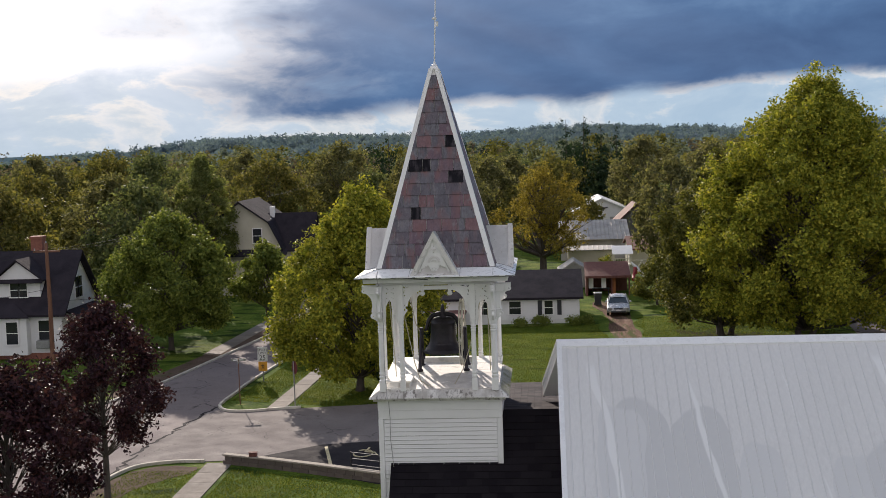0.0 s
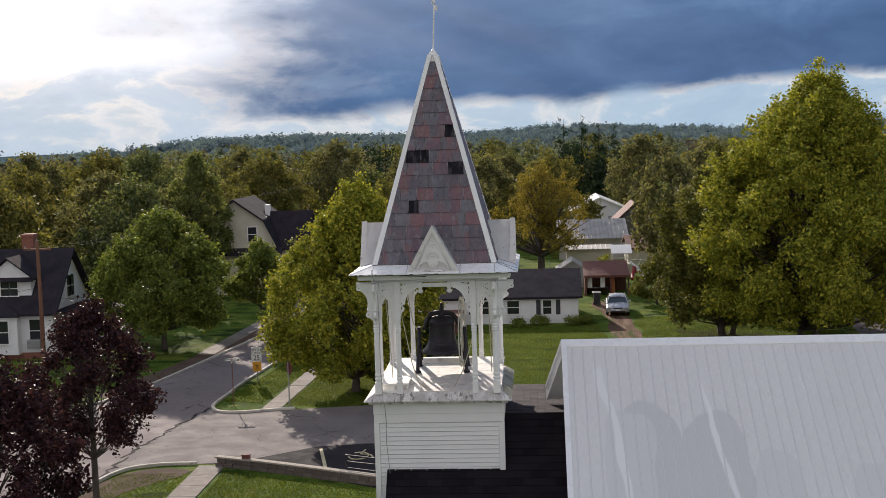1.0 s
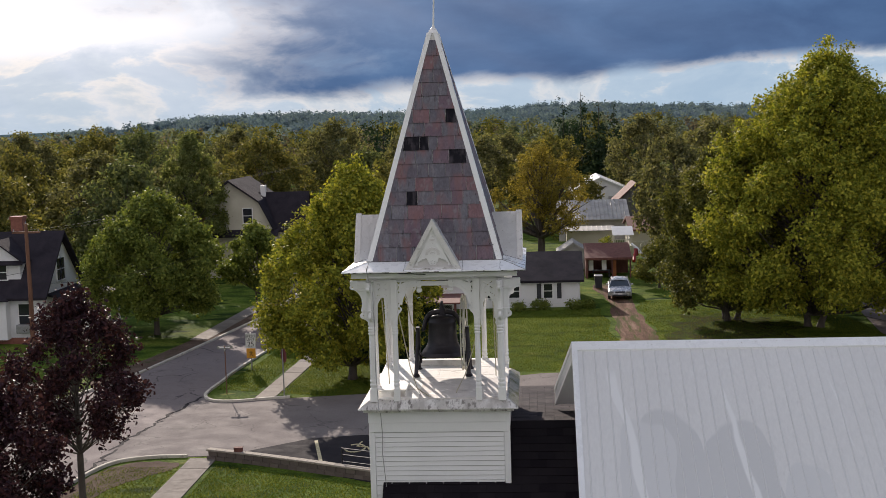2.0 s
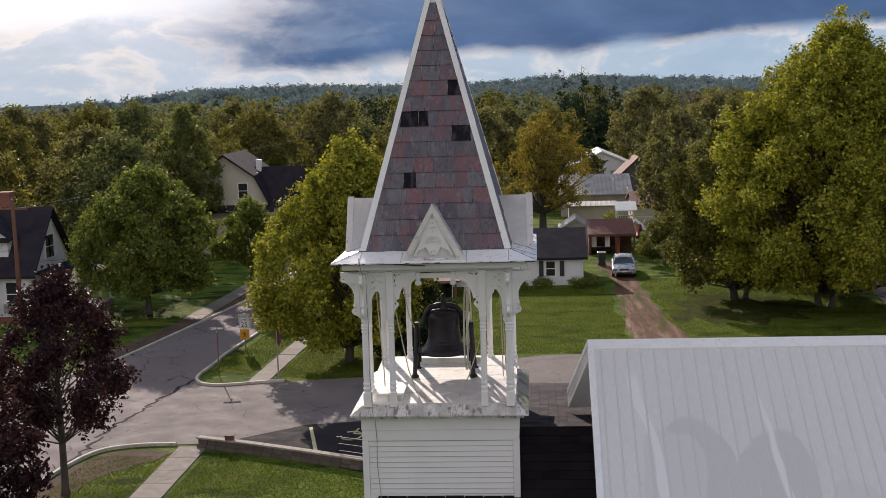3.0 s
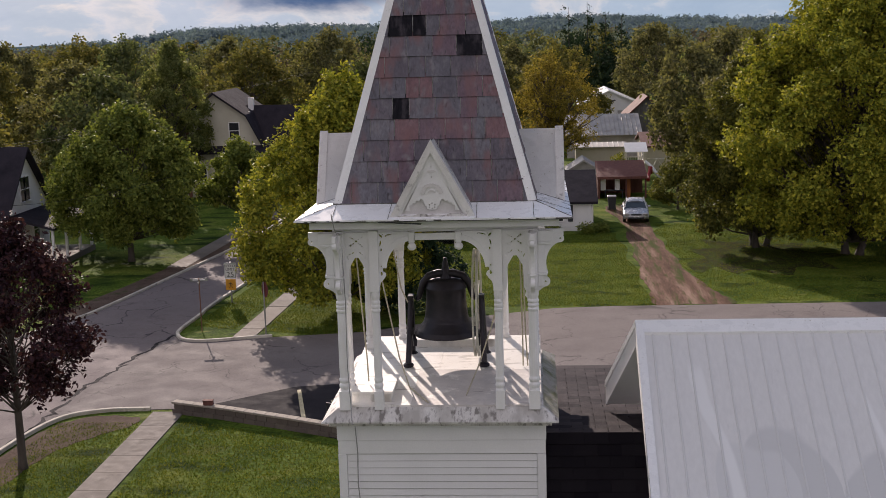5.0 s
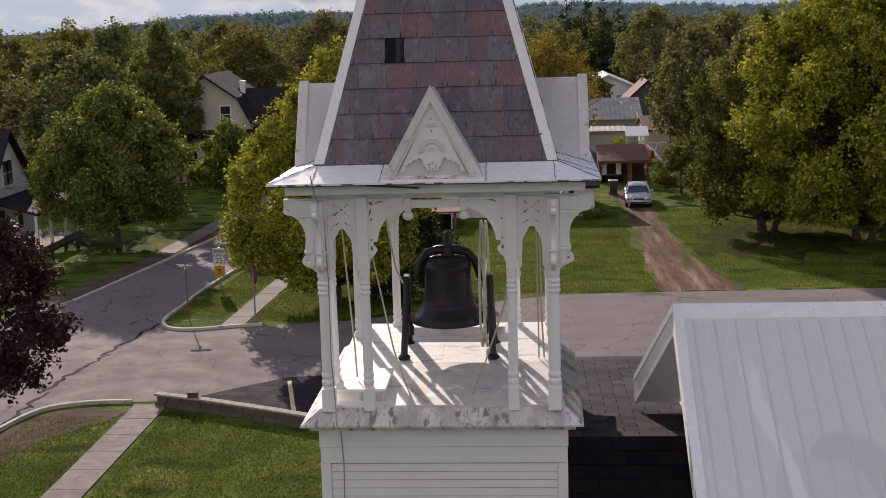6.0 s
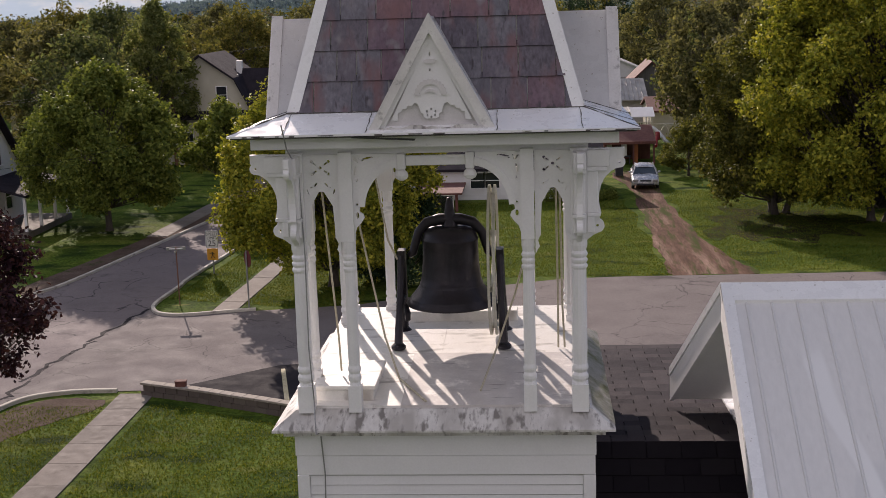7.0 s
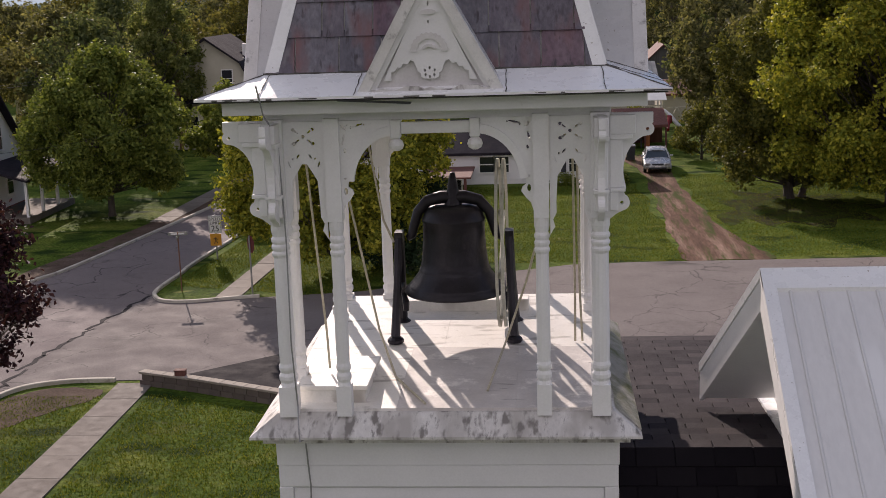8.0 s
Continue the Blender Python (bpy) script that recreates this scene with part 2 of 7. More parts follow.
KERB = mat("pale_kerb_concrete", [(0.40, 0.36, 0.30), (0.56, 0.52, 0.44)], 1.5, 0.85, 0.006, 40, stain=((0.18, 0.15, 0.13), 0.8, 2.5, 0.55, 0.68))
GRASS = mat("lawn_grass", [(0.0344, 0.0659, 0.0103), (0.0804, 0.123, 0.0185), (0.155, 0.182, 0.035)], 0.42, 0.9, 0.07, 9, grain=0.55, grain_scale=7, spec=0.03, stain=((0.172, 0.153, 0.0567), 0.75, 0.16, 0.60, 0.72))
BLADES = mat("grass_blades", [(0.0649, 0.116, 0.0132), (0.13, 0.196, 0.0275)], 0.4, 0.75, spec=0.05, trans=0.35, per_island=[(0.0389, 0.0624, 0.0077), (0.104, 0.129, 0.0154), (0.253, 0.243, 0.0462)])
DRIVE = mat("rutted_brown_dirt", [(0.0664, 0.0378, 0.0279), (0.145, 0.0861, 0.0618), (0.29, 0.194, 0.15)], 0.9, 0.95, 0.03, 9, spec=0.05, grain=0.35, grain_scale=12, stretch=(1.5, 0.16, 1), stain=((0.0543, 0.0735, 0.015), 0.9, 1.1, 0.50, 0.60))
LITTER = mat("shaded_litter_and_thin_grass", [(0.014, 0.020, 0.007), (0.030, 0.026, 0.014), (0.052, 0.038, 0.025)], 1.3, 0.95, 0.03, 8, spec=0.03, grain=0.4, grain_scale=9, stain=((0.045, 0.075, 0.014), 0.9, 0.9, 0.46, 0.58))
GOLD = mat("olive_gold_leaves", [(0.144, 0.113, 0.0225), (0.252, 0.189, 0.0405)], 0.5, 0.6, spec=0.10, trans=0.45, per_island=[(0.108, 0.09, 0.0198), (0.225, 0.18, 0.036), (0.378, 0.297, 0.063)])
DIRT = mat("brown_gravel_dirt", [(0.0806, 0.0558, 0.0434), (0.143, 0.105, 0.0837)], 0.8, 0.95, 0.02, 12, spec=0.03, grain=0.3, grain_scale=14, stain=((0.0372, 0.0558, 0.0124), 0.8, 0.7, 0.55, 0.66))
FIELD = mat("pale_field", [(0.10, 0.115, 0.085), (0.15, 0.155, 0.11)], 0.01, 1.0, grain=0.2, grain_scale=0.2, spec=0.0, rough_var=0)
BARK = mat("grey_brown_bark", [(0.05, 0.04, 0.034), (0.11, 0.09, 0.075)], 4, 0.9, 0.02, 14, stretch=(1, 1, 0.25))
YELLOW = mat("yellow_green_leaves", [(0.137, 0.167, 0.0226), (0.274, 0.283, 0.0362)], 0.35, 0.5, spec=0.10, trans=0.30, per_island=[(0.0922, 0.123, 0.0193), (0.277, 0.29, 0.0362), (0.565, 0.497, 0.0642)])
GREEN = mat("green_leaves", [(0.0626, 0.0868, 0.0216), (0.124, 0.154, 0.0394)], 0.4, 0.5, spec=0.10, trans=0.30, per_island=[(0.0721, 0.102, 0.0238), (0.174, 0.213, 0.0414), (0.338, 0.357, 0.0789)])
PALEGREEN = mat("pale_green_leaves", [(0.0992, 0.127, 0.0406), (0.198, 0.217, 0.0722)], 0.5, 0.55, spec=0.10, trans=0.48, per_island=[(0.0722, 0.0992, 0.0361), (0.18, 0.202, 0.0677), (0.325, 0.333, 0.127)])
OLIVE = mat("olive_leaves", [(0.0593, 0.0681, 0.0236), (0.118, 0.113, 0.0354)], 0.4, 0.55, spec=0.10, trans=0.30, per_island=[(0.0458, 0.0576, 0.0157), (0.131, 0.136, 0.0314), (0.262, 0.241, 0.051)])
TOWN_GOLD = mat("dull_yellowing_leaves", [(0.0978, 0.0978, 0.0287), (0.184, 0.161, 0.046)], 0.4, 0.6, spec=0.10, trans=0.38, per_island=[(0.0633, 0.069, 0.023), (0.149, 0.144, 0.0403), (0.287, 0.241, 0.069)])
TOWN_OLIVE = mat("dull_olive_leaves", [(0.095, 0.10, 0.045), (0.16, 0.155, 0.07)], 0.4, 0.65, spec=0.10, trans=0.42, per_island=[(0.06, 0.066, 0.034), (0.145, 0.142, 0.062), (0.28, 0.255, 0.11)])
TOWN_GREEN = mat("dull_green_leaves", [(0.075, 0.10, 0.042), (0.13, 0.155, 0.065)], 0.4, 0.65, spec=0.10, trans=0.42, per_island=[(0.05, 0.066, 0.032), (0.115, 0.14, 0.058), (0.24, 0.25, 0.10)])
PURPLE = mat("dark_purple_leaves", [(0.0238, 0.0119, 0.017), (0.0578, 0.0238, 0.0289)], 0.5, 0.5, spec=0.10, trans=0.2, per_island=[(0.017, 0.0102, 0.0153), (0.0476, 0.0204, 0.0272), (0.085, 0.034, 0.0306)])
CONIFER = mat("dark_conifer_needles", [(0.012, 0.030, 0.014), (0.03, 0.055, 0.022)], 0.5, 0.7, spec=0.2, trans=0.15)
WOODS = mat("olive_woodland_leaves", [(0.0533, 0.0659, 0.0319), (0.097, 0.107, 0.0479), (0.146, 0.136, 0.0586)], 0.08, 0.8, spec=0.10, trans=0.4, per_island=[(0.0485, 0.0581, 0.0299), (0.097, 0.107, 0.0479), (0.185, 0.174, 0.0746)])
WOODS_DARK = mat("dark_green_woodland_leaves", [(0.0176, 0.033, 0.0198), (0.0374, 0.0605, 0.0308)], 0.1, 0.8, spec=0.10, trans=0.3, per_island=[(0.0154, 0.0286, 0.0176), (0.033, 0.055, 0.0286), (0.0715, 0.0935, 0.044)])
WOODS_YELLOW = mat("yellowing_woodland_leaves", [(0.0945, 0.0972, 0.0246), (0.167, 0.145, 0.0368)], 0.1, 0.8, spec=0.10, trans=0.45, per_island=[(0.067, 0.0725, 0.0184), (0.134, 0.129, 0.0307), (0.212, 0.184, 0.0552)])
WOODS_BARE = mat("grey_brown_woodland_twigs", [(0.088, 0.0748, 0.0572), (0.158, 0.132, 0.101)], 0.1, 0.85, spec=0.10, trans=0.3, per_island=[(0.0616, 0.0528, 0.044), (0.123, 0.106, 0.0792), (0.211, 0.176, 0.123)])
# mid woods, far woods and hill: the blue haze of distance is in the base colours
WOODS_MID = mat("haze_muted_woodland_leaves", [(0.0906, 0.121, 0.103), (0.139, 0.161, 0.127)], 0.06, 0.85, spec=0.10, trans=0.4, per_island=[(0.0725, 0.0978, 0.0897), (0.133, 0.155, 0.127), (0.217, 0.224, 0.161)])
WOODS_FAR = mat("haze_tinted_hill_woods", [(0.132, 0.188, 0.254), (0.185, 0.237, 0.278)], 0.02, 0.9, spec=0.05, trans=0.3)
WOODS_FAR_DARK = mat("dark_haze_tinted_hill_woods", [(0.091, 0.138, 0.201), (0.142, 0.187, 0.242)], 0.02, 0.9, spec=0.05, trans=0.3)
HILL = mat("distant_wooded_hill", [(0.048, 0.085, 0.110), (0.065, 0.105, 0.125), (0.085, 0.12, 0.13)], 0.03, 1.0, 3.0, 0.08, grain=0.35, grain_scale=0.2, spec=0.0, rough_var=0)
CAR = mat("silver_car_paint", [(0.50, 0.50, 0.51), (0.56, 0.56, 0.57)], 2, 0.25, metal=0.35, grain=0.02)
RUBBER = mat("black_rubber", [(0.012, 0.012, 0.012), (0.02, 0.02, 0.02)], 5, 0.85)
PLASTIC = mat("dark_plastic", [(0.02, 0.022, 0.03), (0.035, 0.036, 0.045)], 2, 0.5)
REDLIGHT = mat("red_paint", [(0.30, 0.012, 0.010), (0.36, 0.02, 0.015)], 3, 0.45)
RUST = mat("weathered_red_brown_boards", [(0.10, 0.035, 0.03), (0.17, 0.07, 0.055)], 1.5, 0.85, 0.006, 20, stretch=(3, 3, 0.5))
TIN = mat("corrugated_grey_metal", [(0.27, 0.26, 0.25), (0.42, 0.405, 0.385)], 0.6, 0.7, 0.002, 20, stain=((0.17, 0.11, 0.08), 0.6, 0.8, 0.55, 0.7))
CREAM = mat("cream_siding", [(0.48, 0.45, 0.36), (0.56, 0.53, 0.44)], 0.8, 0.7, grain=0.05)
POLE = mat("weathered_utility_pole", [(0.13, 0.06, 0.035), (0.22, 0.11, 0.07)], 3, 0.85, 0.004, 30, stretch=(1, 1, 0.15))
STEEL = mat("galvanised_steel", [(0.28, 0.28, 0.28), (0.38, 0.38, 0.38)], 6, 0.45, metal=0.7)
DARKSTEEL = mat("black_painted_steel", [(0.012, 0.012, 0.016), (0.022, 0.022, 0.028)], 6, 0.4)
SIGNW = mat("white_sign_sheet", [(0.72, 0.72, 0.70), (0.80, 0.80, 0.78)], 2, 0.4, grain=0.03)
SIGNY = mat("orange_sign_sheet", [(0.62, 0.28, 0.02), (0.70, 0.34, 0.03)], 2, 0.4, grain=0.03)
BLACKP = mat("black_sign_paint", [(0.012, 0.012, 0.012), (0.018, 0.018, 0.018)], 2, 0.5)
PAINTY = mat("faded_yellow_line_paint", [(0.42, 0.36, 0.20), (0.52, 0.46, 0.30)], 2, 0.8, grain=0.3, grain_scale=20)



def add_cracks(m, scale, width, colour=(0.035, 0.032, 0.034)):
    """Thin wandering cracks over a surface."""
    N, L = m.node_tree.nodes, m.node_tree.links
    b = N["Principled BSDF"]
    tc = N.new("ShaderNodeTexCoord")
    ns = N.new("ShaderNodeTexNoise")
    ns.inputs["Scale"].default_value, ns.inputs["Detail"].default_value = scale * 2.2, 5
    L.new(tc.outputs["Object"], ns.inputs[0])
    ad = N.new("ShaderNodeVectorMath")
    ad.operation = "MULTIPLY_ADD"
    L.new(ns.outputs["Color"], ad.inputs[0])
    ad.inputs[1].default_value = (1.3, 1.3, 0)
    L.new(tc.outputs["Object"], ad.inputs[2])
    vo = N.new("ShaderNodeTexVoronoi")
    vo.feature = "DISTANCE_TO_EDGE"
    vo.inputs["Scale"].default_value = scale
    L.new(ad.outputs[0], vo.inputs[0])
    rp = N.new("ShaderNodeValToRGB")
    rp.color_ramp.elements[0].position, rp.color_ramp.elements[0].color = 0.0, (1, 1, 1, 1)
    rp.color_ramp.elements[1].position, rp.color_ramp.elements[1].color = width, (0, 0, 0, 1)
    L.new(vo.outputs["Distance"], rp.inputs[0])
    mk = N.new("ShaderNodeTexNoise")
    mk.inputs["Scale"].default_value = scale * 0.7
    L.new(tc.outputs["Object"], mk.inputs[0])
    r2 = N.new("ShaderNodeValToRGB")
    r2.color_ramp.elements[0].position, r2.color_ramp.elements[1].position = 0.42, 0.56
    L.new(mk.outputs[0], r2.inputs[0])
    mu = N.new("ShaderNodeMix")
    mu.data_type, mu.blend_type = "RGBA", "MULTIPLY"
    mu.inputs[0].default_value = 1.0
    L.new(rp.outputs[0], mu.inputs[6])
    L.new(r2.outputs[0], mu.inputs[7])
    mx = N.new("ShaderNodeMix")
    mx.data_type = "RGBA"
    L.new(mu.outputs[2], mx.inputs[0])
    L.new(b.inputs["Base Color"].links[0].from_socket, mx.inputs[6])
    mx.inputs[7].default_value = (*colour, 1)
    L.new(mx.outputs[2], b.inputs["Base Color"])



def add_patches(m, colour, size, lo, hi, seed):
    """Flat patches or streaks of another colour with crisp edges; size: metres along x, y, z."""
    N, L = m.node_tree.nodes, m.node_tree.links
    b = N["Principled BSDF"]
    tc = N.new("ShaderNodeTexCoord")
    mp = N.new("ShaderNodeMapping")
    mp.inputs["Scale"].default_value = [1 / s for s in size]
    mp.inputs["Location"].default_value = (seed, seed * 1.7, 0)
    L.new(tc.outputs["Object"], mp.inputs[0])
    ns = N.new("ShaderNodeTexNoise")
    ns.inputs["Scale"].default_value, ns.inputs["Detail"].default_value, ns.inputs["Roughness"].default_value = 1.0, 3, 0.45
    L.new(mp.outputs[0], ns.inputs[0])
    rp = N.new("ShaderNodeValToRGB")
    rp.color_ramp.elements[0].position, rp.color_ramp.elements[1].position = lo, hi
    L.new(ns.outputs[0], rp.inputs[0])
    mx = N.new("ShaderNodeMix")
    mx.data_type = "RGBA"
    L.new(rp.outputs[0], mx.inputs[0])
    L.new(b.inputs["Base Color"].links[0].from_socket, mx.inputs[6])
    mx.inputs[7].default_value = (*colour, 1)
    L.new(mx.outputs[2], b.inputs["Base Color"])


def add_coats(m):
    """Coats of roof paint brushed on strip by strip: each strip begins at its own height with a rounded head, and pale runs lie between."""
    N, L = m.node_tree.nodes, m.node_tree.links
    b = N["Principled BSDF"]
    tc = N.new("ShaderNodeTexCoord")
    sep = N.new("ShaderNodeSeparateXYZ")
    L.new(tc.outputs["Object"], sep.inputs[0])

    def calc(op, a, c=0.0, d=0.0):
        n = N.new("ShaderNodeMath")
        n.operation = op
        for i, v in enumerate((a, c, d)):
            if isinstance(v, (int, float)):
                n.inputs[i].default_value = v
            else:
                L.new(v, n.inputs[i])
        return n.outputs[0]

    def wander(sx, sy, seed, detail=2):
        mp = N.new("ShaderNodeMapping")
        mp.inputs["Scale"].default_value, mp.inputs["Location"].default_value = (sx, sy, 0.0), (seed, seed * 2.3, 0.0)
        L.new(tc.outputs["Object"], mp.inputs[0])
        n = N.new("ShaderNodeTexNoise")
        n.inputs["Scale"].default_value, n.inputs["Detail"].default_value = 1.0, detail
        L.new(mp.outputs[0], n.inputs[0])
        return calc("SUBTRACT", n.outputs[0], 0.5)

    def chance(cell, seed):
        n = N.new("ShaderNodeTexWhiteNoise")
        n.noise_dimensions = "1D"
        L.new(calc("ADD", cell, seed), n.inputs["W"])
        return n.outputs["Value"]

    def lay(mask, colour):
        mx = N.new("ShaderNodeMix")
        mx.data_type = "RGBA"
        L.new(mask, mx.inputs[0])
        L.new(b.inputs["Base Color"].links[0].from_socket, mx.inputs[6])
        mx.inputs[7].default_value = (*colour, 1)
        L.new(mx.outputs[2], b.inputs["Base Color"])

    def soft(v, lo, hi):
        n = N.new("ShaderNodeMapRange")
        n.interpolation_type = "SMOOTHSTEP"
        n.inputs["From Min"].default_value, n.inputs["From Max"].default_value = lo, hi
        L.new(v, n.inputs["Value"])
        return n.outputs[0]

    x, down = sep.outputs[0], calc("MULTIPLY", sep.outputs[1], -1.0)
    for width, seed, head, colour in ((1.12, 3.0, 1.9, (0.60, 0.595, 0.585)), (0.84, 17.0, 4.2, (0.655, 0.65, 0.64)), (1.5, 41.0, 6.5, (0.62, 0.615, 0.605))):
        u = calc("ADD", calc("DIVIDE", calc("MULTIPLY_ADD", wander(0.3, 0.5, seed), 0.5, x), width), 0.31 * seed)
        cell = calc("FLOOR", u)
        f = calc("MULTIPLY_ADD", calc("SUBTRACT", u, cell), 2.0, -1.0)
        arch = calc("MULTIPLY", calc("POWER", calc("ABSOLUTE", f), 5.0), 0.5)
        top = calc("MULTIPLY_ADD", chance(cell, seed), head, calc("ADD", arch, 0.7))
        depth = calc("SUBTRACT", calc("ADD", down, wander(0.7, 0.7, seed + 4)), top)
        on = soft(calc("SUBTRACT", chance(cell, seed + 0.37), 0.35), 0.0, 0.01)
        lay(calc("MULTIPLY", soft(depth, 0.0, 0.10), on), colour)
    # pale runs, widening downhill
    u = calc("DIVIDE", calc("MULTIPLY_ADD", down, -0.16, calc("MULTIPLY_ADD", wander(0.25, 0.4, 7.7), 0.7, x)), 1.9)
    cell = calc("FLOOR", u)
    f = calc("ABSOLUTE", calc("MULTIPLY_ADD", calc("SUBTRACT", u, cell), 2.0, -1.0))
    wide = calc("MULTIPLY_ADD", chance(cell, 5.1), 0.13, calc("MULTIPLY", wander(0.9, 0.6, 1.9), 0.16))
    lay(calc("MULTIPLY", soft(calc("SUBTRACT", wide, f), 0.0, 0.05), soft(calc("SUBTRACT", down, chance(cell, 9.9)), 0.4, 0.7)), (0.79, 0.785, 0.77))



add_coats(ROOFW)
add_patches(PEELING, (0.44, 0.42, 0.395), (0.22, 0.4, 0.4), 0.46, 0.62, 3.9)
add_patches(PEELING, (0.22, 0.205, 0.19), (0.07, 0.2, 0.12), 0.55, 0.66, 6.6)
add_patches(DECKP, (0.46, 0.43, 0.39), (0.45, 0.12, 1), 0.58, 0.66, 1.1)
add_patches(DECKP, (0.42, 0.39, 0.35), (0.40, 0.05, 1), 0.68, 0.74, 6.3)
add_patches(DECK_GREY, (0.26, 0.24, 0.225), (0.40, 0.05, 1), 0.68, 0.73, 2.6)
add_patches(METALW, (0.50, 0.47, 0.43), (0.03, 0.03, 0.03), 0.70, 0.73, 4.8)
add_patches(SLATE, (0.045, 0.036, 0.045), (0.035, 0.035, 0.5), 0.60, 0.72, 2.2)
add_patches(SLATE, (0.185, 0.088, 0.092), (0.16, 0.16, 0.5), 0.50, 0.70, 5.4)
add_patches(SLATE, (0.22, 0.20, 0.215), (0.10, 0.10, 0.16), 0.60, 0.80, 9.4)
# dark and pale blotches put tree shade and dappled sun into the lawn colour
add_patches(GRASS, (0.022, 0.044, 0.009), (2.6, 1.5, 1), 0.54, 0.66, 4.4)
add_patches(GRASS, (0.16, 0.17, 0.04), (1.6, 0.9, 1), 0.62, 0.72, 7.7)
add_cracks(ASPHALT, 0.42, 0.016)
add_cracks(ASPHALT_PALE, 0.5, 0.016, (0.07, 0.06, 0.06))
add_cracks(ASPHALT_NEW, 0.5, 0.01, (0.02, 0.018, 0.02))

# ---------------------------------------------------------------- building helpers
def site(x, y):
    """Plan of the town in metres, stretched 1.49 times in depth and narrowed far off to fit the camera's view."""
    y *= 1.49
    return x * (1.02 - (0.20 if x < 0 else 0.11) * min(1.0, max(0.0, (y - 30) / 35))), y


def settle(h, x, y):
    """Move a house drawn round (x, y) to its place on the stretched plan."""
    X, Y = site(x, y)
    h.location = (X - x, Y - y, 0)


def part(name, bm, material, parent=None, label="", smooth=False, m=None):
    me = bpy.data.meshes.new(name)
    bmesh.ops.recalc_face_normals(bm, faces=bm.faces)
    bm.to_mesh(me)
    bm.free()
    for p in me.polygons:
        p.use_smooth = smooth
    me.materials.append(material)
    ob = new(name, me)
    if parent:
        ob.parent = parent
    if m is not None:
        ob.matrix_local = m
    return tagged(ob, label)


def thing(name, label, category, group="", at=(0, 0, 0), rz=0.0):
    ob = new(name)
    ob.empty_display_size = 0.2
    ob.matrix_world = pose(*site(*at[:2]), at[2], 0, 0, rz)
    return tagged(ob, label, category, group)


def box(bm, x0, x1, y0, y1, z0, z1, m=None):
    v = [bm.verts.new(Vector((x, y, z)) if m is None else m @ Vector((x, y, z))) for z in (z0, z1) for x, y in ((x0, y0), (x1, y0), (x1, y1), (x0, y1))]
    for f in ((0, 3, 2, 1), (4, 5, 6, 7), (0, 1, 5, 4), (1, 2, 6, 5), (2, 3, 7, 6), (3, 0, 4, 7)):
        bm.faces.new([v[i] for i in f])
    return bm


def boxes(*dims, bevel=0.0):
    bm = bmesh.new()
    for d in dims:
        box(bm, *d)
    if bevel:
        bmesh.ops.bevel(bm, geom=bm.edges[:], offset=bevel, segments=1, affect="EDGES", clamp_overlap=True)
    return bm


def tube(bm, pts, radii, n=8, caps=True):
    """A round bar along points."""
    pts = [Vector(p) for p in pts]
    if isinstance(radii, (int, float)):
        radii = [radii] * len(pts)
    rings = []
    for i, p in enumerate(pts):
        d = (pts[min(i + 1, len(pts) - 1)] - pts[max(i - 1, 0)]).normalized()
        a = d.orthogonal().normalized() if i == 0 else (a - d * a.dot(d)).normalized()
        b = d.cross(a)
        rings.append([bm.verts.new(p + (a * math.cos(k * math.tau / n) + b * math.sin(k * math.tau / n)) * radii[i]) for k in range(n)])
    for r, s in zip(rings, rings[1:]):
        for k in range(n):
            bm.faces.new((r[k], r[(k + 1) % n], s[(k + 1) % n], s[k]))
    if caps:
        bm.faces.new(rings[0][::-1])
        bm.faces.new(rings[-1])
    return bm


def lathe(bm, prof, n=24, at=(0, 0, 0), axis="z"):
    """A turned body from (radius, height) pairs."""
    rings = []
    o = Vector(at)
    for r, h in prof:
        ring = []
        for k in range(n):
            c, s = r * math.cos(k * math.tau / n), r * math.sin(k * math.tau / n)
            ring.append(bm.verts.new(o + Vector({"z": (c, s, h), "x": (h, c, s), "y": (c, h, s)}[axis])))
        rings.append(ring)
    for a, b in zip(rings, rings[1:]):
        for k in range(n):
            bm.faces.new((a[k], a[(k + 1) % n], b[(k + 1) % n], b[k]))
    for ring in (rings[0], rings[-1]):
        bm.faces.new(ring)
    return bm


def sawn(outline, holes=(), thick=0.03):
    """A board sawn to an outline in x, z with pierced holes; its front lies at y = 0 and its back at y = thick."""
    bm = bmesh.new()
    for loop in (outline, *holes):
        vs = [bm.verts.new((x, 0, z)) for x, z in loop]
        for a, b in zip(vs, vs[1:] + vs[:1]):
            bm.edges.new((a, b))
    bmesh.ops.triangle_fill(bm, use_beauty=True, use_dissolve=False, edges=bm.edges[:])
    r = bmesh.ops.extrude_face_region(bm, geom=bm.faces[:])
    bmesh.ops.translate(bm, vec=(0, thick, 0), verts=[v for v in r["geom"] if isinstance(v, bmesh.types.BMVert)])
    return bm


def prism(bm, poly, z0, z1):
    """A flat slab over a polygon in x, y."""
    lo = [bm.verts.new((x, y, z0)) for x, y in poly]
    hi = [bm.verts.new((x, y, z1)) for x, y in poly]
    bm.faces.new(lo[::-1])
    bm.faces.new(hi)
    for i in range(len(poly)):
        j = (i + 1) % len(poly)
        bm.faces.new((lo[i], lo[j], hi[j], hi[i]))
    return bm


def circle(cx, cz, r, n=10, sz=1.0):
    return [(cx + r * math.cos(k * math.tau / n), cz + sz * r * math.sin(k * math.tau / n)) for k in range(n)]


def structure(ob, label="", category=""):
    return tagged(ob, label, category, "", "structure")


def empty_structure(name, label="", category=""):
    return tagged(new(name), label, category, "", "structure")


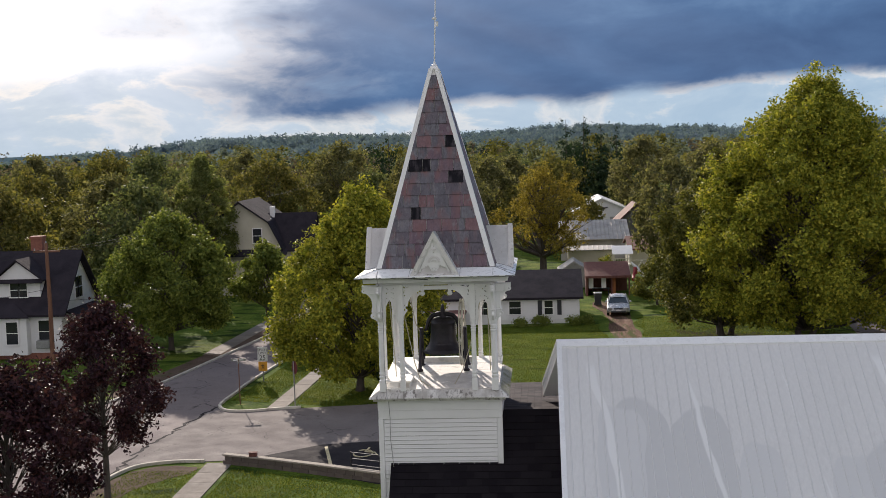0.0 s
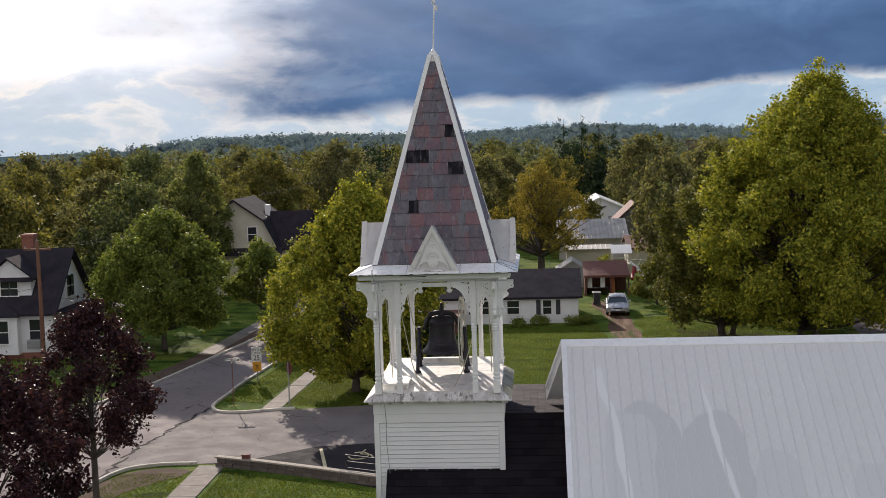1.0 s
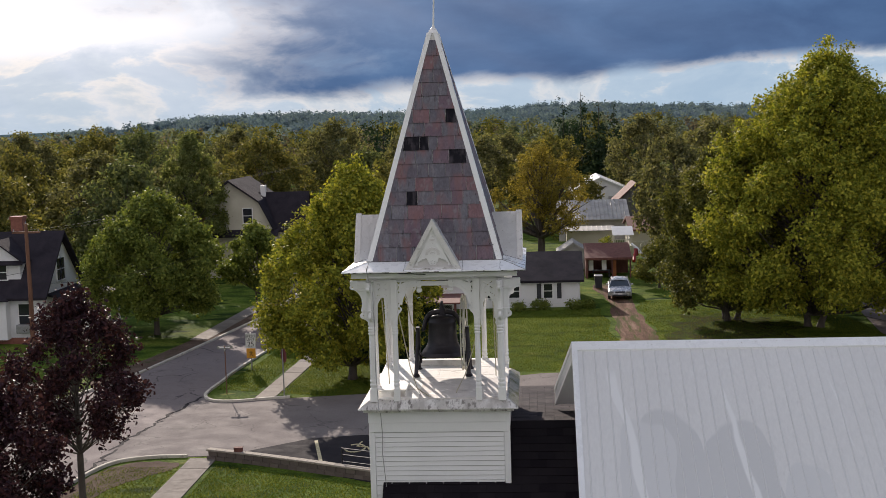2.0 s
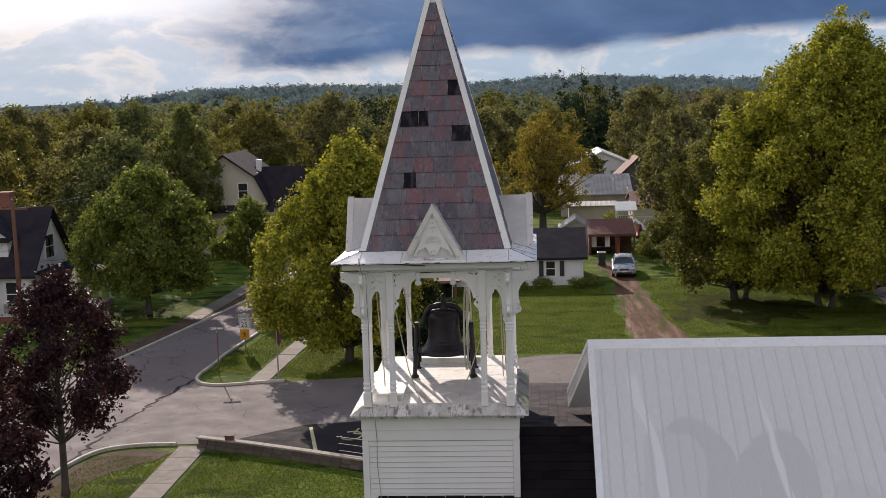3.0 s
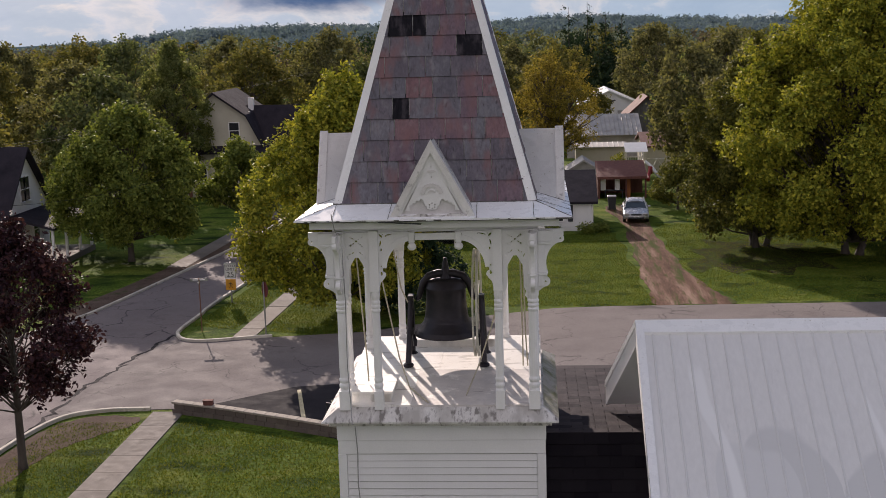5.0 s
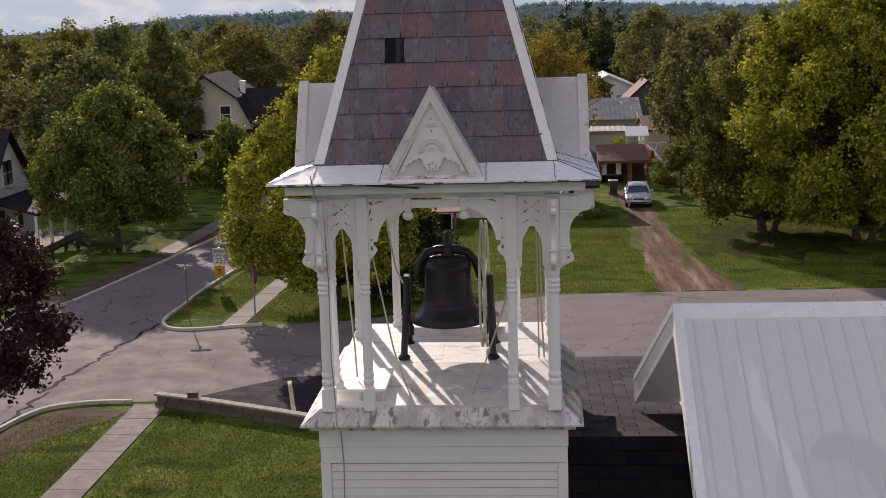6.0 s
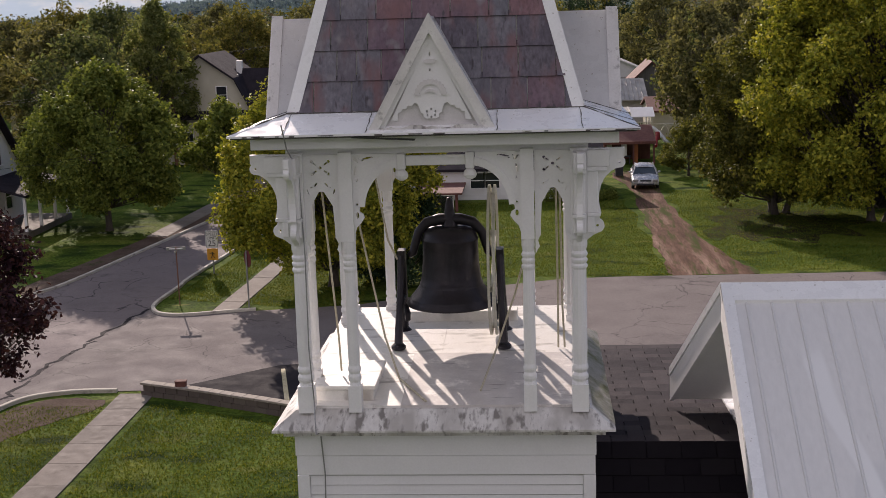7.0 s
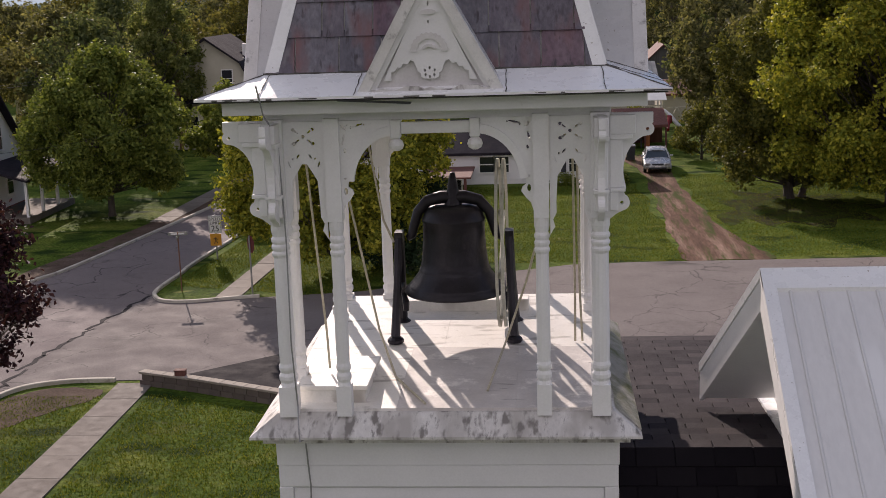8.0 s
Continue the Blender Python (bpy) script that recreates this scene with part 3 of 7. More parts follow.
# ---------------------------------------------------------------- leaves
def leaf_cloud(rng, blobs, count, size, flat=0.6):
    """Many small leaf blades scattered through lobes (centre, radii); returns vertices and faces."""
    vol = np.array([b[1][0] * b[1][1] * b[1][2] for b in blobs]) ** 0.75
    # twigs first, then a spray of leaves round each twig
    twigs = max(8, count // 9)
    pick = rng.choice(len(blobs), twigs, p=vol / vol.sum())
    cen = np.array([b[0] for b in blobs])[pick]
    rad = np.array([b[1] for b in blobs])[pick]
    d = rng.normal(size=(twigs, 3))
    d /= np.linalg.norm(d, axis=1, keepdims=True)
    r = rng.uniform(0.2, 1.0, twigs) ** 0.45
    r *= 1 + 0.12 * rng.normal(size=twigs)
    at = cen + d * rad * r[:, None]
    own = rng.integers(0, twigs, count)
    d = d[own]
    pos = at[own] + rng.normal(size=(count, 3)) * size * np.array([1.5, 1.5, 1.1])
    n = d + rng.normal(size=(count, 3)) * 0.7 + np.array([0, 0, 0.5])
    n /= np.linalg.norm(n, axis=1, keepdims=True)
    t = np.cross(n, rng.normal(size=(count, 3)))
    t /= np.linalg.norm(t, axis=1, keepdims=True)
    b = np.cross(n, t)
    s = size * rng.uniform(0.6, 1.35, (count, 1))
    quad = np.stack([pos - t * s, pos - b * s * flat + n * s * 0.18, pos + t * s, pos + b * s * flat + n * s * 0.18], 1)
    return quad.reshape(-1, 3), np.arange(count * 4).reshape(-1, 4)


def mesh_of(name, verts, faces, material):
    me = bpy.data.meshes.new(name)
    me.from_pydata(verts.tolist(), [], faces.tolist())
    me.materials.append(material)
    return me




# ---------------------------------------------------------------- bell tower
ZD, ZE, YC = 8.88, 11.21, 0.11            # deck, eave, middle of the plan
PX, PYF, PYB = 1.14, -1.24, 1.52          # corner posts


def deck_z(y):
    """The deck falls a little towards the front, tilted to fit the camera's view."""
    return ZD + 0.06 * (y + 1.24)


tower = thing("bell_tower", "white painted wooden church bell tower with slate spire", "bell tower")

# square shaft with frieze and corner boards (the boards of the siding follow at the end)
part("wall", boxes((-1.22, 1.22, -1.18, 1.40, 0, 8.70)), SIDING, tower, "white lapped siding wall")
part("frieze", boxes((-1.27, 1.27, -1.23, 1.45, 8.445, 8.70), (-1.262, 1.262, -1.222, 1.442, 8.27, 8.444), bevel=0.005), SIDING, tower, "plain white frieze board")
for x0, x1 in ((-1.265, -1.16), (1.16, 1.265)):
    part("corner_board", boxes((x0, x1, -1.225, -1.1, 0, 8.268), bevel=0.005), SIDING, tower)
    part("corner_board", boxes((x0, x1, 1.32, 1.445, 0, 8.268), bevel=0.005), SIDING, tower)


def flared(half_lo, half_hi, z0, z1, yc=YC, dy=0.11, drop=0.0, floor=True):
    """A sloping skirt round a rectangle, closed above."""
    bm = bmesh.new()
    rings = []
    for h, z in ((half_lo, z0 - drop), (half_lo, z0), (half_hi, z1)):
        rings.append([bm.verts.new((sx * h, yc + sy * (h + dy), z)) for sx, sy in ((-1, -1), (1, -1), (1, 1), (-1, 1))])
    for a, b in zip(rings, rings[1:]):
        for k in range(4):
            bm.faces.new((a[k], a[(k + 1) % 4], b[(k + 1) % 4], b[k]))
    bm.faces.new(rings[0][::-1])
    if floor:
        bm.faces.new(rings[-1])
    return bm


part("moulding", flared(1.34, 1.30, 8.69, 8.725, drop=0.03), PEELING, tower)
part("deck_skirt", flared(1.42, 1.24, 8.735, 8.86, drop=0.02), PEELING, tower, "sloping skirt with peeling white paint")
# moss on the weather side of the skirt
bm = bmesh.new()
v = [bm.verts.new(p) for p in ((1.424, -1.30, 8.741), (1.424, 1.60, 8.741), (1.246, 1.44, 8.866), (1.246, -1.16, 8.866))]
bm.faces.new(v)
bmesh.ops.solidify(bm, geom=bm.faces[:], thickness=0.006)
part("skirt_board", bm, LICHEN, tower, "moss-stained white board")
# deck laid in broad sheets
for x0, x1, y0, y1, dz in ((-1.22, -0.3605, -1.21, 0.10, 0), (-0.36, 0.52, -1.21, 0.10, 0.0015), (0.5205, 1.22, -1.21, 0.10, 0), (-1.22, -0.1, 0.1005, 1.56, 0.001), (-0.0995, 1.22, 0.1005, 1.56, 0)):
    bm = boxes((x0, x1, y0, y1, 8.855, ZD + dz), bevel=0.0008)
    for v in bm.verts:
        v.co.z += deck_z(v.co.y) - ZD
    part("deck_sheet", bm, DECK_GREY if y0 < 0 and x0 > -1 else DECKP, tower)
part("sill_beam", boxes((-0.52, 0.60, 1.06, 1.22, ZD + 0.13, ZD + 0.24), bevel=0.008), DECKP, tower)
hatch = part("hatch", boxes((-1.10, -0.60, -1.08, -0.34, ZD - 0.01, 8.985), bevel=0.006), DECKP, tower, "low white hatch box")
part("hatch_lid", boxes((-1.12, -0.58, -1.10, -0.32, 8.985, 9.02), bevel=0.006), DECKP, hatch)


# turned posts
def post(x, y, r, square):
    bm = bmesh.new()
    s = square
    box(bm, x - s, x + s, y - s, y + s, deck_z(y) - 0.03, ZD + 0.20)
    box(bm, x - s, x + s, y - s, y + s, ZD + 1.42, ZE - 0.18)
    prof = [(s * 0.95, 0.20), (r * 0.92, 0.225), (r * 1.12, 0.25), (r * 1.12, 0.275), (r * 0.9, 0.30), (r * 1.1, 0.325), (r * 1.1, 0.345), (r * 0.94, 0.37),
            (r, 0.50), (r * 0.96, 0.9), (r * 0.92, 1.16), (r * 1.1, 1.18), (r * 1.1, 1.195), (r * 0.92, 1.21), (r * 1.1, 1.23), (r * 1.1, 1.245), (r * 0.92, 1.26),
            (r * 1.1, 1.28), (r * 1.1, 1.295), (r * 0.9, 1.315), (r * 1.08, 1.36), (s * 0.98, 1.42)]
    lathe(bm, prof, 14, (x, y, ZD))
    part("post", bm, WHITE, tower, "turned white porch post")


IX, IYF, IYB = 0.73, -0.80, 1.08
for sx in (-1, 1):
    for y in (PYF, PYB):
        post(sx * PX, y, 0.062, 0.066)
        post(sx * IX, y, 0.050, 0.054)
    for y in (IYF, IYB):
        post(sx * PX, y, 0.050, 0.054)


# sawn spandrels, arches, scroll brackets; each face in its own x, z, then turned to its side
def arc(cx, cz, rx, rz, a0, a1, n=10):
    return [(cx + rx * math.cos(radians(a0 + (a1 - a0) * k / n)), cz + rz * math.sin(radians(a0 + (a1 - a0) * k / n))) for k in range(n + 1)]


def slot(cx, cz, r, length, tilt):
    """A slim pierced slot; tilt in degrees from level."""
    c, q = math.cos(radians(tilt)), math.sin(radians(tilt))
    return [(cx + u * c - w * q, cz + u * q + w * c) for u, w in ((-length / 2, -r * 0.5), (0, -r), (length / 2, -r * 0.5), (length / 2, r * 0.5), (0, r), (-length / 2, r * 0.5))]


TOP = ZE - 0.20
spandrel_w = PX - IX - 0.12                # clear width between corner post and inner post


def spandrel_outline():
    w, zt, zb, h = spandrel_w / 2, TOP, TOP - 0.80, 0.30
    o = [(-w, zt), (-w, zb - 0.04), (-w + 0.02, zb), (-w + 0.035, zb + 0.02), (-w + 0.02, zb + 0.07), (-w + 0.045, zb + 0.12), (-w + 0.045, zb + 0.20)]
    o += [(-w + 0.055, zb + 0.38), (-0.05, zt - h - 0.05), (-0.02, zt - h), (0.02, zt - h), (0.05, zt - h - 0.05), (w - 0.055, zb + 0.38)]
    o += [(w - 0.045, zb + 0.20), (w - 0.045, zb + 0.12), (w - 0.02, zb + 0.07), (w - 0.035, zb + 0.02), (w - 0.02, zb), (w, zb - 0.04), (w, zt)]
    holes = [circle(x, zt + z, 0.014, 7) for x, z in ((-0.068, -0.055), (0.068, -0.055), (0, -0.105), (-0.068, -0.155), (0.068, -0.155))]
    holes += [slot(sx * 0.045, zt - 0.105 + sz * 0.034, 0.007, 0.040, sx * sz * 38) for sx, sz in ((-1, 1), (1, 1), (-1, -1), (1, -1))]
    holes += [slot(sx * 0.045, zt - 0.245, 0.007, 0.040, -sx * 50) for sx in (-1, 1)] + [circle(sx * 0.078, zt - 0.262, 0.009, 6) for sx in (-1, 1)] + [slot(sx * 0.105, zt - 0.30, 0.007, 0.045, sx * 70) for sx in (-1, 1)]
    return o, holes


def arch_bracket():
    """Quarter arch from an inner post (x = 0) up to a block (x = .34)."""
    zt = TOP
    o = [(0, zt), (0, zt - 0.66), (0.02, zt - 0.60), (0.055, zt - 0.565), (0.085, zt - 0.52), (0.075, zt - 0.49), (0.045, zt - 0.47), (0.05, zt - 0.435), (0.075, zt - 0.42), (0.07, zt - 0.38),
         (0.055, zt - 0.36), (0.075, zt - 0.33), (0.07, zt - 0.29)] + arc(0.34, zt - 0.34, 0.26, 0.245, 168, 92, 9) + [(0.36, zt - 0.09), (0.36, zt)]
    holes = [slot(0.032, zt - 0.045, 0.013, 0.055, -45), circle(0.058, zt - 0.032, 0.007, 6), slot(0.125, zt - 0.034, 0.009, 0.085, 12), circle(0.088, zt - 0.052, 0.008, 6), circle(0.175, zt - 0.030, 0.007, 6), slot(0.026, zt - 0.135, 0.009, 0.07, 78), circle(0.03, zt - 0.50, 0.014, 8, 2.0),
             circle(0.03, zt - 0.41, 0.010, 8), circle(0.035, zt - 0.21, 0.010, 7, 1.8)]
    return o, holes


def scroll_bracket():
    """Bracket from a corner post (x = 0) outwards."""
    zt = TOP + 0.01
    o = [(0, zt), (0.30, zt), (0.30, zt - 0.07)] + arc(0.262, zt - 0.115, 0.045, 0.045, 50, -95, 8) + arc(0.30, zt - 0.40, 0.205, 0.25, 110, 196, 8)
    o += [(0.115, zt - 0.52), (0.10, zt - 0.55)] + arc(0.085, zt - 0.625, 0.055, 0.055, 65, -80, 8) + [(0.05, zt - 0.70), (0.0, zt - 0.74)]
    holes = [circle(0.262, zt - 0.115, 0.013, 8), circle(0.085, zt - 0.625, 0.013, 8), circle(0.15, zt - 0.06, 0.010, 8, 2.6), circle(0.06, zt - 0.18, 0.010, 8), circle(0.06, zt - 0.34, 0.008, 6, 2.6)]
    return o, holes


def quarter_ring():
    """The raised rib on a quarter arch."""
    return arc(0.40, TOP - 0.46, 0.36, 0.42, 175, 96, 12) + arc(0.40, TOP - 0.46, 0.31, 0.355, 96, 175, 12)


FACES = [(pose(0, PYF, 0), PX, IX), (pose(0, PYB, 0, 0, 0, 180), PX, IX), (pose(-PX, YC, 0, 0, 0, -90), (PYB - PYF) / 2, (IYB - IYF) / 2), (pose(PX, YC, 0, 0, 0, 90), (PYB - PYF) / 2, (IYB - IYF) / 2)]
MIRROR = Matrix.Diagonal((-1, 1, 1, 1))


def placed(name, shape, m, thick, y0, mirror=False, label=""):
    bm = sawn(*shape, thick=thick)
    bmesh.ops.translate(bm, vec=(0, y0, 0), verts=bm.verts)
    if mirror:
        bmesh.ops.transform(bm, matrix=MIRROR, verts=bm.verts)
    bmesh.ops.transform(bm, matrix=m, verts=bm.verts)
    return part(name, bm, WHITE, tower, label)


for m, hx, ix in FACES:
    for s in (False, True):
        sg = -1 if s else 1
        placed("spandrel", spandrel_outline(), m @ pose(sg * (hx + ix) / 2, 0, 0), 0.03, -0.015, label="pierced sawn-wood spandrel")
        placed("arch_bracket", arch_bracket(), m @ pose(-sg * (ix - 0.054), 0, 0), 0.03, -0.015, s, "sawn scrollwork arch bracket")
        placed("arch_rib", (quarter_ring(), []), m @ pose(-sg * (ix - 0.054), 0, 0), 0.05, -0.035, s)
        placed("scroll_bracket", scroll_bracket(), m @ pose(sg * (hx + 0.064), 0, 0), 0.045, -0.022, s, "scroll-sawn eave bracket")
        # block and ball drop at the ends of the middle rail
        bx = sg * (ix - 0.054 - 0.40)
        bm = boxes((bx - 0.035, bx + 0.035, -0.045, 0.03, TOP - 0.13, TOP), bevel=0.006)
        lathe(bm, [(0.02, -0.22), (0.045, -0.205), (0.055, -0.18), (0.045, -0.15), (0.02, -0.13)], 12, (bx, -0.006, TOP))
        bmesh.ops.transform(bm, matrix=m, verts=bm.verts)
        part("ball_drop", bm, WHITE, tower)
        # stepped corbel on the post's face
        cx = sg * hx
        bm = boxes((cx - 0.05, cx + 0.05, -0.24, -0.064, TOP - 0.13, TOP), (cx - 0.055, cx + 0.055, -0.22, -0.064, TOP - 0.165, TOP - 0.131), (cx - 0.045, cx + 0.045, -0.15, -0.064, TOP - 0.50, TOP - 0.166),
                   (cx - 0.055, cx + 0.055, -0.17, -0.064, TOP - 0.53, TOP - 0.501), (cx - 0.048, cx + 0.048, -0.12, -0.064, TOP - 0.66, TOP - 0.531), bevel=0.004)
        bmesh.ops.transform(bm, matrix=m, verts=bm.verts)
        part("corbel", bm, WHITE, tower)
    rail = boxes((-(ix - 0.49), ix - 0.49, -0.02, 0.02, TOP - 0.10, TOP - 0.02), bevel=0.004)
    bmesh.ops.transform(rail, matrix=m, verts=rail.verts)
    part("rail", rail, WHITE, tower)

# beams and eaves
for name, h, z0, z1, t in (("beam", 1.22, TOP - 0.005, ZE - 0.12, 0.10), ("fascia", 1.45, ZE - 0.13, ZE - 0.02, 0.06)):
    for m, hx in ((pose(0, YC, 0), 0), (pose(0, YC, 0, 0, 0, 180), 0), (pose(0, YC, 0, 0, 0, 90), 1), (pose(0, YC, 0, 0, 0, 270), 1)):
        hy, L = (h + 0.11, h) if not hx else (h, h + 0.11)
        bm = boxes((-L if not hx else -L + t + 0.003, L if not hx else L - t - 0.003, -hy, -hy + t, z0, z1), bevel=0.005)
        bmesh.ops.transform(bm, matrix=m, verts=bm.verts)
        part(name, bm, WHITE, tower)
part("soffit", boxes((-1.385, 1.385, YC - 1.495, YC + 1.495, ZE - 0.06, ZE - 0.035)), WHITE, tower)
part("eave_roof", flared(1.60, 1.19, ZE, ZE + 0.13, drop=0.018), METALW, tower, "flared white metal eave roof")
# dark drip line under the metal edge
part("drip_edge", flared(1.575, 1.50, ZE - 0.026, ZE - 0.019, drop=0.006), GRIME, tower, "grimy drip edge")
# grimy soldered seams of the metal eaves: hips, joints beside the gables
EY0, EY1 = 1.60 + 0.11, 1.19 + 0.11
seam_rng = random.Random(12)


def seam(a, b, r0):
    a, b = Vector(a), Vector(b)
    n = max(3, int((b - a).length / 0.05))
    pts = [a.lerp(b, i / n) + Vector((seam_rng.uniform(-1, 1), seam_rng.uniform(-1, 1), 0)) * 0.004 for i in range(n + 1)]
    part("seam", tube(bmesh.new(), pts, [r0 * seam_rng.uniform(0.4, 1.3) for _ in pts], 5), GRIME, tower)


for sx in (-1, 1):
    for sy in (-1, 1):
        seam((sx * 1.19, YC + sy * EY1, ZE + 0.133), (sx * 1.60, YC + sy * EY0, ZE + 0.003), 0.0045)
        for x in (1.155, 0.50):
            seam((sx * x, YC + sy * EY1, ZE + 0.133), (sx * (x + 0.01), YC + sy * (EY0 - 0.004), ZE + 0.005), 0.0035)
            seam((sx * 1.19, YC + sy * x, ZE + 0.133), (sx * 1.596, YC + sy * (x + 0.01), ZE + 0.005), 0.0035)
# dark line below the slates: crust, and a stand-in for their shadow
for sy in (-1, 1):
    seam((-1.19, YC + sy * (EY1 + 0.004), ZE + 0.134), (1.19, YC + sy * (EY1 + 0.004), ZE + 0.134), 0.008)
    seam((sy * 1.194, YC - EY1, ZE + 0.134), (sy * 1.194, YC + EY1, ZE + 0.134), 0.008)
for i in range(16):
    x = seam_rng.uniform(-1.55, 1.5)
    w = seam_rng.uniform(0.02, 0.12)
    part("grime_fleck", boxes((x, x + w, YC - EY0 - 0.004, YC - EY0 + 0.012, ZE - 0.012 - seam_rng.uniform(0, 0.008), ZE - 0.007)), GRIME, tower)
# black tapered piece added in place of the dark gap under the eave
bm = bmesh.new()
v = [bm.verts.new((x, YC - EY0 + dy, z)) for dy in (0.0, 0.02) for x, z in ((-0.62, ZE - 0.022), (-0.12, ZE - 0.05), (-0.13, ZE - 0.064), (-0.62, ZE - 0.034))]
for f in ((0, 1, 2, 3), (7, 6, 5, 4), (0, 4, 5, 1), (1, 5, 6, 2), (2, 6, 7, 3), (3, 7, 4, 0)):
    bm.faces.new([v[i] for i in f])
part("loose_strip", bm, BLACKP, tower, "added dark strip standing for the gap below the eave")

# spire body, hip boards, cap and finial
SB, SZ0, SZ1 = 1.17, ZE + 0.13, ZE + 4.17
spire = part("spire", flared(SB, 0.075, SZ0, SZ1, drop=0.01), WHITE_WORN, tower, "steep four-sided slate spire")


def face_point(k, u, h):
    """A point on the spire's side k at height share h, u metres along it."""
    half = SB + (0.075 - SB) * h
    z = SZ0 + (SZ1 - SZ0) * h
    hy = half + 0.11
    return (Vector((u, YC - hy, z)), Vector((-u, YC + hy, z)), Vector((-half, YC - u, z)), Vector((half, YC + u, z)))[k]


def face_half(k, h):
    half = SB + (0.075 - SB) * h
    return half + (0.11 if k > 1 else 0)


def face_normal(k):
    a, b, c = face_point(k, -0.5, 0), face_point(k, 0.5, 0), face_point(k, 0, 1)
    return (b - a).cross(c - a).normalized()


for k in range(4):
    n = face_normal(k)
    for s in (-1, 1):
        bm = bmesh.new()
        a0, a1 = face_point(k, s * (face_half(k, 0) + 0.012), 0), face_point(k, s * (face_half(k, 1) + 0.008), 1)
        b0, b1 = face_point(k, s * (face_half(k, 0) - 0.075), 0), face_point(k, s * max(0.0, face_half(k, 1) - 0.06), 1)
        lo = [bm.verts.new(p) for p in (a0, a1, b1, b0)]
        hi = [bm.verts.new(p + n * 0.028) for p in (a0, a1, b1, b0)]
        bm.faces.new(lo)
        bm.faces.new(hi)
        for i in range(4):
            bm.faces.new((lo[i], lo[(i + 1) % 4], hi[(i + 1) % 4], hi[i]))
        part("hip_board", bm, METALW, spire, "white metal hip flashing")
part("cap", flared(0.115, 0.07, SZ1 - 0.16, SZ1 + 0.06, drop=0.004, dy=0.03), METALW, spire, "white metal spire cap")
bm = lathe(bmesh.new(), [(0.05, 0), (0.06, 0.02), (0.03, 0.05), (0.016, 0.10), (0.014, 0.95), (0.03, 0.97), (0.03, 1.0), (0.012, 1.03), (0.010, 1.55), (0.002, 1.6)], 10, (0, YC, SZ1 + 0.06))
box(bm, -0.06, 0.03, YC - 0.012, YC + 0.012, SZ1 + 1.02, SZ1 + 1.06)
box(bm, 0.02, 0.07, YC - 0.012, YC + 0.012, SZ1 + 0.88, SZ1 + 0.98)
bmesh.ops.rotate(bm, cent=(0, YC, SZ1), matrix=Matrix.Rotation(radians(2.5), 3, "Y"), verts=bm.verts)
part("finial", bm, WHITE, spire, "slender white finial rod")


# four small gables on the eaves
GA, GH = 0.86, 0.47                       # height over the eave, half width


